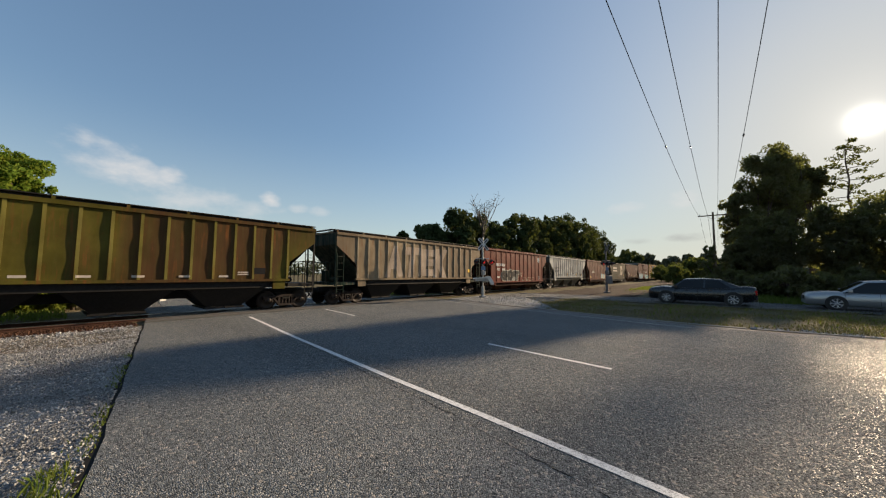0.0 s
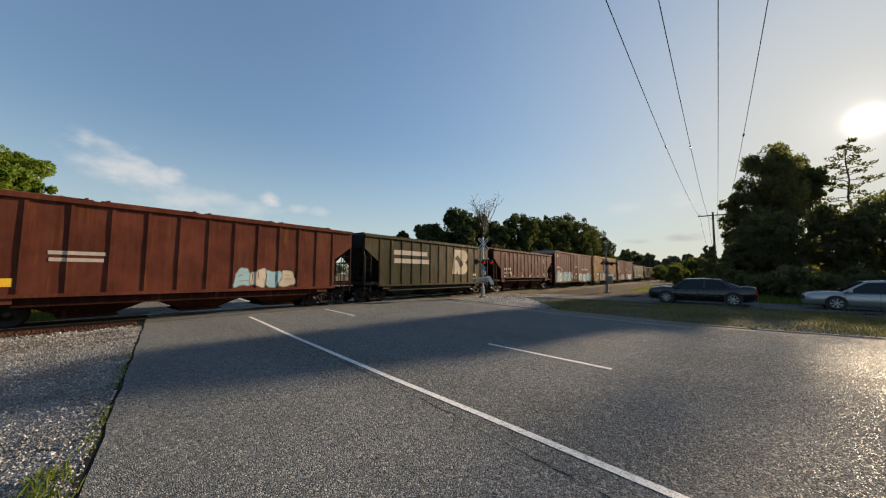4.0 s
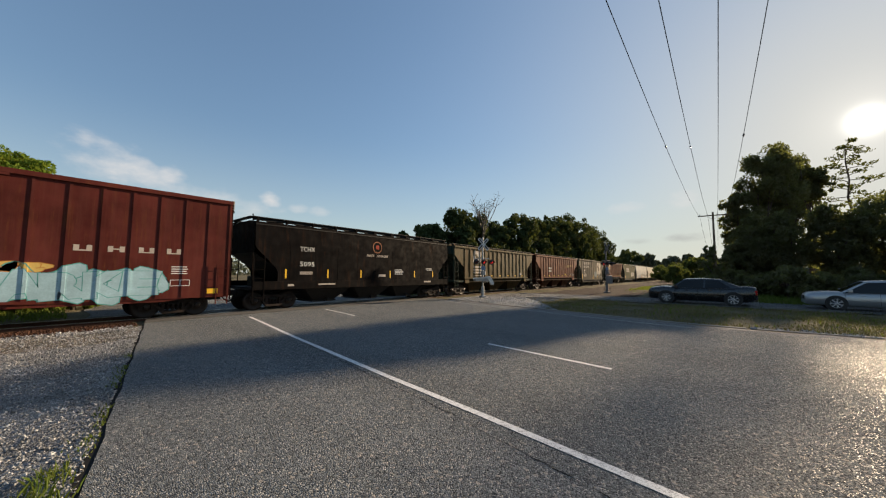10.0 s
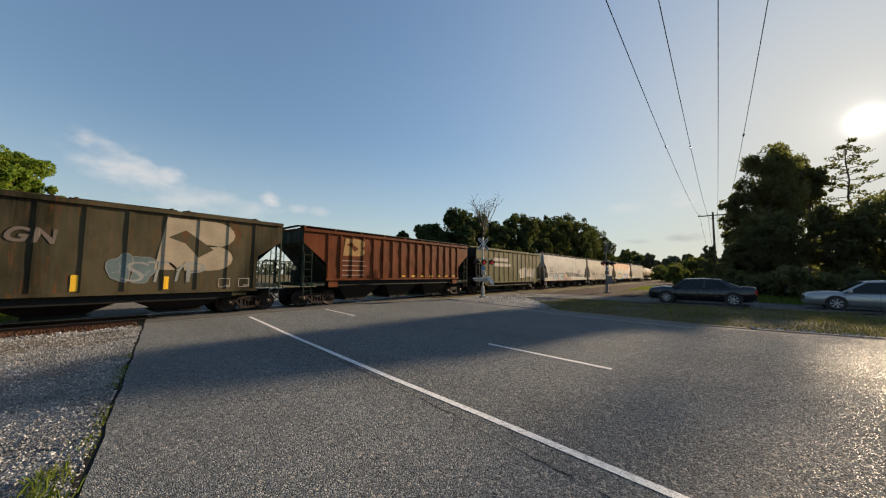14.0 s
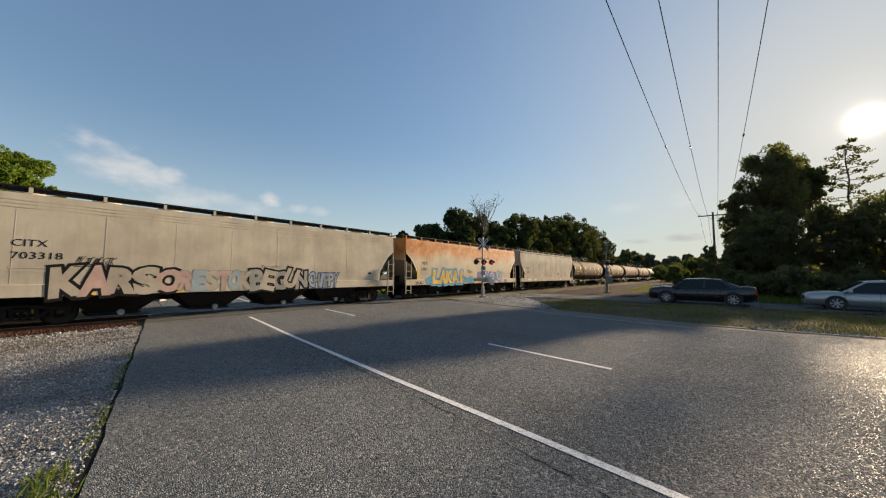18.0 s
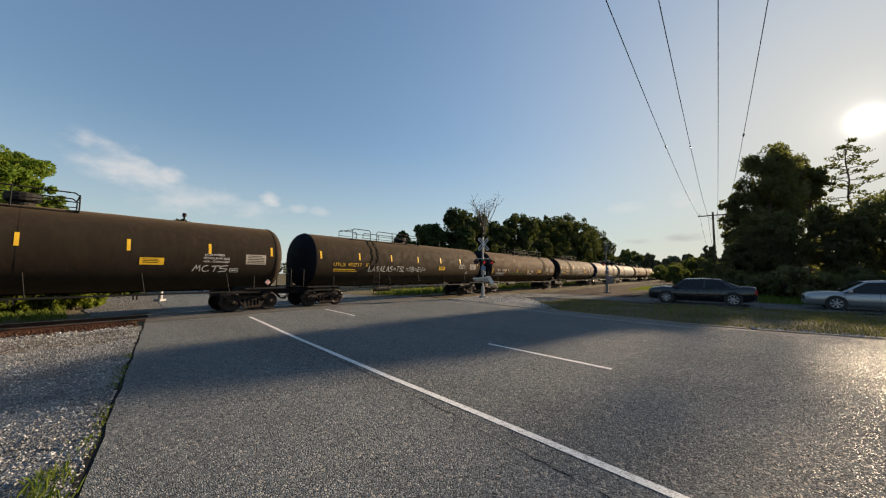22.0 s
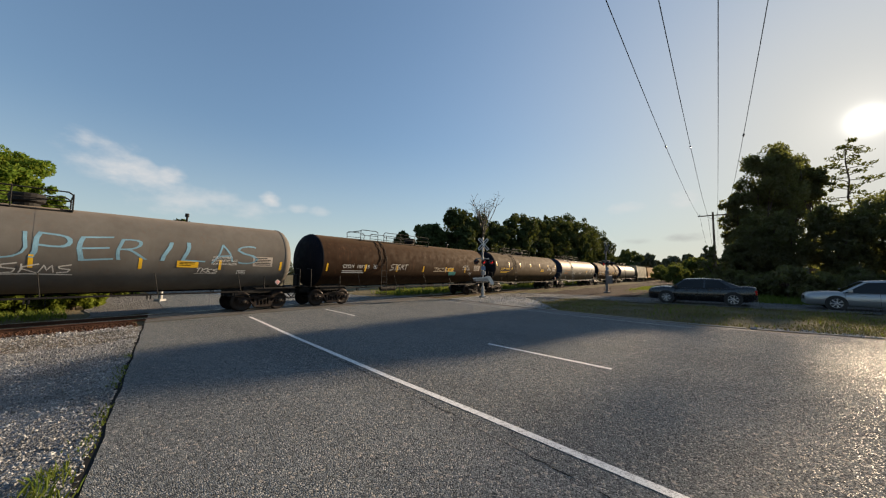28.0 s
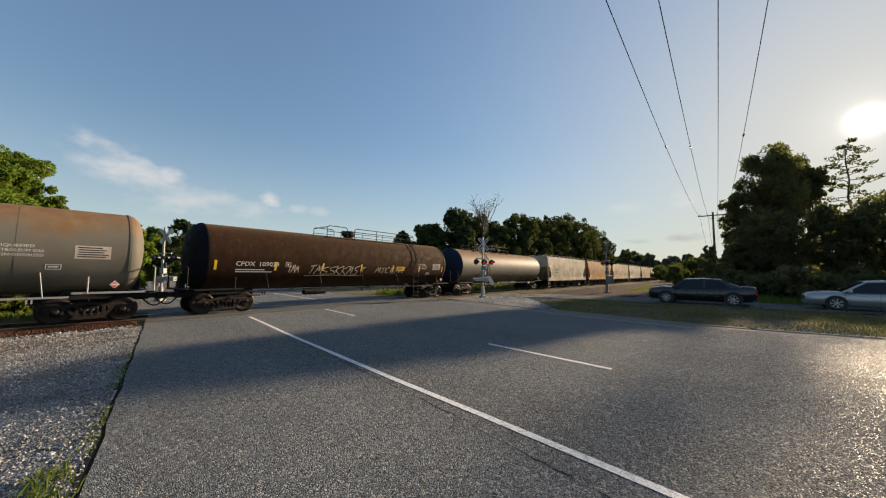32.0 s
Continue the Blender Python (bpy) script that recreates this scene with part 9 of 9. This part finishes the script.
# ---- parked cars ----
def sedan(x, y, z, heading, paint, label, length=4.95, wheelbase=3.05, width=1.88, height=1.46, nose=0.92, tail=0.98, cabin=(-1.75, -0.72, 0.62, 1.52), chrome=True, wr=0.345, belt=0.90):
    """A four-door saloon: nose towards +x. cabin: rear-glass foot, roof back, roof front, windscreen foot."""
    car = tagged(new("car"), label, "car", group="cars on the side road")
    car.matrix_basis = pose(x, y, z, 0, 0, heading)
    hl, hw = length / 2, width / 2
    fx, rx = wheelbase / 2, -wheelbase / 2
    st = [(-hl, 0.42, tail - 0.16, 0.80), (-hl + 0.04, 0.34, tail - 0.05, 0.88), (-hl + 0.16, 0.28, tail - 0.01, 0.93), (-hl + 0.40, 0.22, tail, 0.975), (cabin[0], 0.20, tail - 0.01, 1.0), (cabin[0] + 0.5, 0.18, belt + 0.05, 1.0), (0.0, 0.18, belt + 0.01, 1.0),
          (cabin[3] - 0.3, 0.18, belt + 0.01, 1.0), (cabin[3], 0.18, belt + 0.02, 1.0), (cabin[3] + 0.4, 0.20, nose, 0.985), (hl - 0.42, 0.22, nose - 0.05, 0.955), (hl - 0.16, 0.23, nose - 0.10, 0.90), (hl - 0.04, 0.26, nose - 0.17, 0.83), (hl, 0.34, nose - 0.28, 0.76)]
    rings = []
    for sx, zb, zt, q in st:
        w = hw * q
        half_ring = [(0.0, zb), (w * 0.75, zb), (w * 0.96, zb + 0.10), (w, (zb + zt) * 0.5), (w * 0.975, zt - 0.12), (w * 0.90, zt - 0.025), (w * 0.6, zt + 0.015), (0.0, zt + 0.03)]
        rings.append([(sx, -a, b) for a, b in half_ring] + [(sx, a, b) for a, b in half_ring[-2:0:-1]])
    body = Shape().loft(rings, True, True, True)
    b = part("body", body, paint, car)
    # cabin glass and roof
    hg = [(cabin[0], belt + 0.10, 0.84), (cabin[1], height - 0.03, 0.70), ((cabin[1] + cabin[2]) / 2, height, 0.72), (cabin[2], height - 0.03, 0.71), (cabin[3], belt + 0.04, 0.86)]
    g = Shape()
    rows = []
    for sx, zt, q in hg:
        w0, w1 = hw * 0.90, hw * q
        rows.append([(sx, -w0, belt - 0.02), (sx, -w1, zt - 0.05), (sx, -w1 * 0.86, zt - 0.01), (sx, 0, zt + 0.01), (sx, w1 * 0.86, zt - 0.01), (sx, w1, zt - 0.05), (sx, w0, belt - 0.02)])
    g.loft(rows, False, False)
    part("window_glass", g, GLASS_DARK, car, "dark tinted glass")
    roof = Shape()
    rr = []
    for sx, zt, q in [(cabin[1] - 0.16, height - 0.09, 0.71)] + hg[1:4] + [(cabin[2] + 0.10, height - 0.085, 0.72)]:
        w1 = hw * q
        rr.append([(sx, -w1 * 1.03, zt - 0.085), (sx, -w1 * 1.01, zt - 0.04), (sx, -w1 * 0.86, zt + 0.008), (sx, 0, zt + 0.028), (sx, w1 * 0.86, zt + 0.008), (sx, w1 * 1.01, zt - 0.04), (sx, w1 * 1.03, zt - 0.085)])
    roof.loft(rr, False, True)
    part("roof", roof, paint, car)
    for sy in (-1, 1):
        mid = (cabin[1] + cabin[2]) / 2 - 0.1
        for (xa, xb), (xc, xd) in (((cabin[0] - 0.02, cabin[0] + 0.42), (cabin[1] - 0.14, cabin[1] + 0.10)), ((mid - 0.05, mid + 0.05), (mid - 0.07, mid + 0.01)), ((cabin[3] - 0.10, cabin[3] + 0.04), (cabin[2] - 0.02, cabin[2] + 0.10))):
            q = hw * 0.715
            p = Shape()
            p.add([(xa, sy * (hw * 0.905), belt - 0.02), (xb, sy * (hw * 0.905), belt - 0.02), (xd, sy * (q + 0.022), height - 0.085), (xc, sy * (q + 0.022), height - 0.085),
                   (xa, sy * (hw * 0.86), belt - 0.02), (xb, sy * (hw * 0.86), belt - 0.02), (xd, sy * (q - 0.02), height - 0.085), (xc, sy * (q - 0.02), height - 0.085)],
                  [(0, 1, 2, 3), (7, 6, 5, 4), (0, 4, 5, 1), (1, 5, 6, 2), (2, 6, 7, 3), (3, 7, 4, 0)])
            part("pillar", p, paint, car)
        part("belt_trim", Shape().box(cabin[0] + 0.1, cabin[3] - 0.05, sy * hw * 0.955 - 0.012, sy * hw * 0.955 + 0.012, belt - 0.035, belt - 0.005), CHROME if chrome else BLACK_PAINT, car)
        part("rub_strip", Shape().box(rx + 0.5, fx - 0.5, sy * hw * 1.0 - 0.012, sy * hw * 1.0 + 0.012, 0.50, 0.54), paint, car)
        for dx in (-0.55, 0.55):
            part("door_handle", Shape().box(dx - 0.1, dx + 0.1, sy * hw * 0.985 - 0.02, sy * hw * 0.985 + 0.02, belt - 0.16, belt - 0.125, 0.008), CHROME if chrome else paint, car)
        for dx in (-1.05, 0.02, 1.12):
            part("door_seam", Shape().box(dx - 0.006, dx + 0.006, sy * hw * 1.0 - 0.006, sy * hw * 1.0 + 0.006, 0.30, belt - 0.04), BLACK_PAINT, car)
        part("mirror", Shape().box(cabin[3] - 0.34, cabin[3] - 0.18, sy * (hw + 0.08) - 0.09, sy * (hw + 0.10) + 0.09, belt + 0.02, belt + 0.16, 0.03), paint, car)
        part("headlamp", Shape().box(hl - 0.32, hl - 0.05, sy * hw * 0.66 - 0.15, sy * hw * 0.66 + 0.15, 0.60, 0.73, 0.03), LAMP_CLEAR, car)
        part("tail_lamp", Shape().box(-hl - 0.01, -hl + 0.16, sy * hw * 0.76 - 0.12, sy * hw * 0.76 + 0.12, 0.66, 0.90, 0.02), TAIL_RED, car, "red tail lamp")
        for ax in (fx, rx):
            arch = Shape()
            arch.lathe(sy * (hw - 0.10), ax, wr, [(0.0, sy * 0.108), (wr + 0.05, sy * 0.108), (wr + 0.05, -sy * 0.15)], 20, False)
            part("wheel_arch", arch, BLACK_PAINT, car)
            wl = Shape()
            o = sy * (hw - 0.11)
            wl.lathe(o, ax, wr, [(wr * 0.66, sy * 0.11), (wr * 0.90, sy * 0.122), (wr, sy * 0.09), (wr, -sy * 0.09), (wr * 0.9, -sy * 0.115), (wr * 0.66, -sy * 0.11)], 24)
            wheel = part("wheel", wl, TYRE, car)
            r = Shape()
            r.lathe(o, ax, wr, [(wr * 0.68, sy * 0.115), (wr * 0.62, sy * 0.122), (wr * 0.58, sy * 0.06), (0.0, sy * 0.05)], 20)
            for j in range(7):
                a = 2 * math.pi * j / 7
                r.tube((ax + 0.05 * math.cos(a), o + sy * 0.115, wr + 0.05 * math.sin(a)), (ax + wr * 0.62 * math.cos(a), o + sy * 0.112, wr + wr * 0.62 * math.sin(a)), 0.026, 0.034, n=5)
            r.lathe(o, ax, wr, [(0.07, sy * 0.05), (0.065, sy * 0.13), (0.0, sy * 0.135)], 12)
            part("rim", r, RIM, wheel)
    part("front_bumper", Shape().box(hl - 0.10, hl + 0.02, -hw * 0.72, hw * 0.72, 0.30, 0.46, 0.04), paint, car)
    part("rear_bumper", Shape().box(-hl - 0.03, -hl + 0.1, -hw * 0.84, hw * 0.84, 0.36, 0.56, 0.04), paint, car)
    part("grille", Shape().box(hl - 0.03, hl + 0.012, -0.36, 0.36, 0.50, 0.70, 0.02), CHROME if chrome else BLACK_PAINT, car)
    part("bumper_strip", Shape().box(-hl - 0.04, -hl - 0.02, -hw * 0.7, hw * 0.7, 0.57, 0.60), CHROME, car)
    part("plate_bar", Shape().box(-hl - 0.02, -hl, -0.16, 0.16, 0.66, 0.78), LETTER_WHITE, car)
    part("exhaust", Shape().tube((-hl - 0.04, hw * 0.55, 0.28), (-hl + 0.2, hw * 0.55, 0.28), 0.035, n=8), CHROME, car)
    return car


def on_side(x, y):
    return float(ground_z(x, y)) + 0.02


bx, by = 25.9, 0.93
sedan(bx, by, on_side(bx, by), 87.0, CAR_BLACK, "black four-door saloon car with alloy wheels on the side road", 5.14, 3.16, 1.95, 1.52, 1.02, 1.10, (-1.98, -1.02, 0.62, 1.32), False, 0.37, 0.98)
bx, by = 26.6, -6.0
sedan(bx, by, on_side(bx, by), 88.0, CAR_SILVER, "silver four-door saloon car waiting on the side road", 4.95, 2.84, 1.86, 1.50, 0.93, 1.0, (-1.75, -0.8, 0.36, 1.22), False, 0.345)

motions()
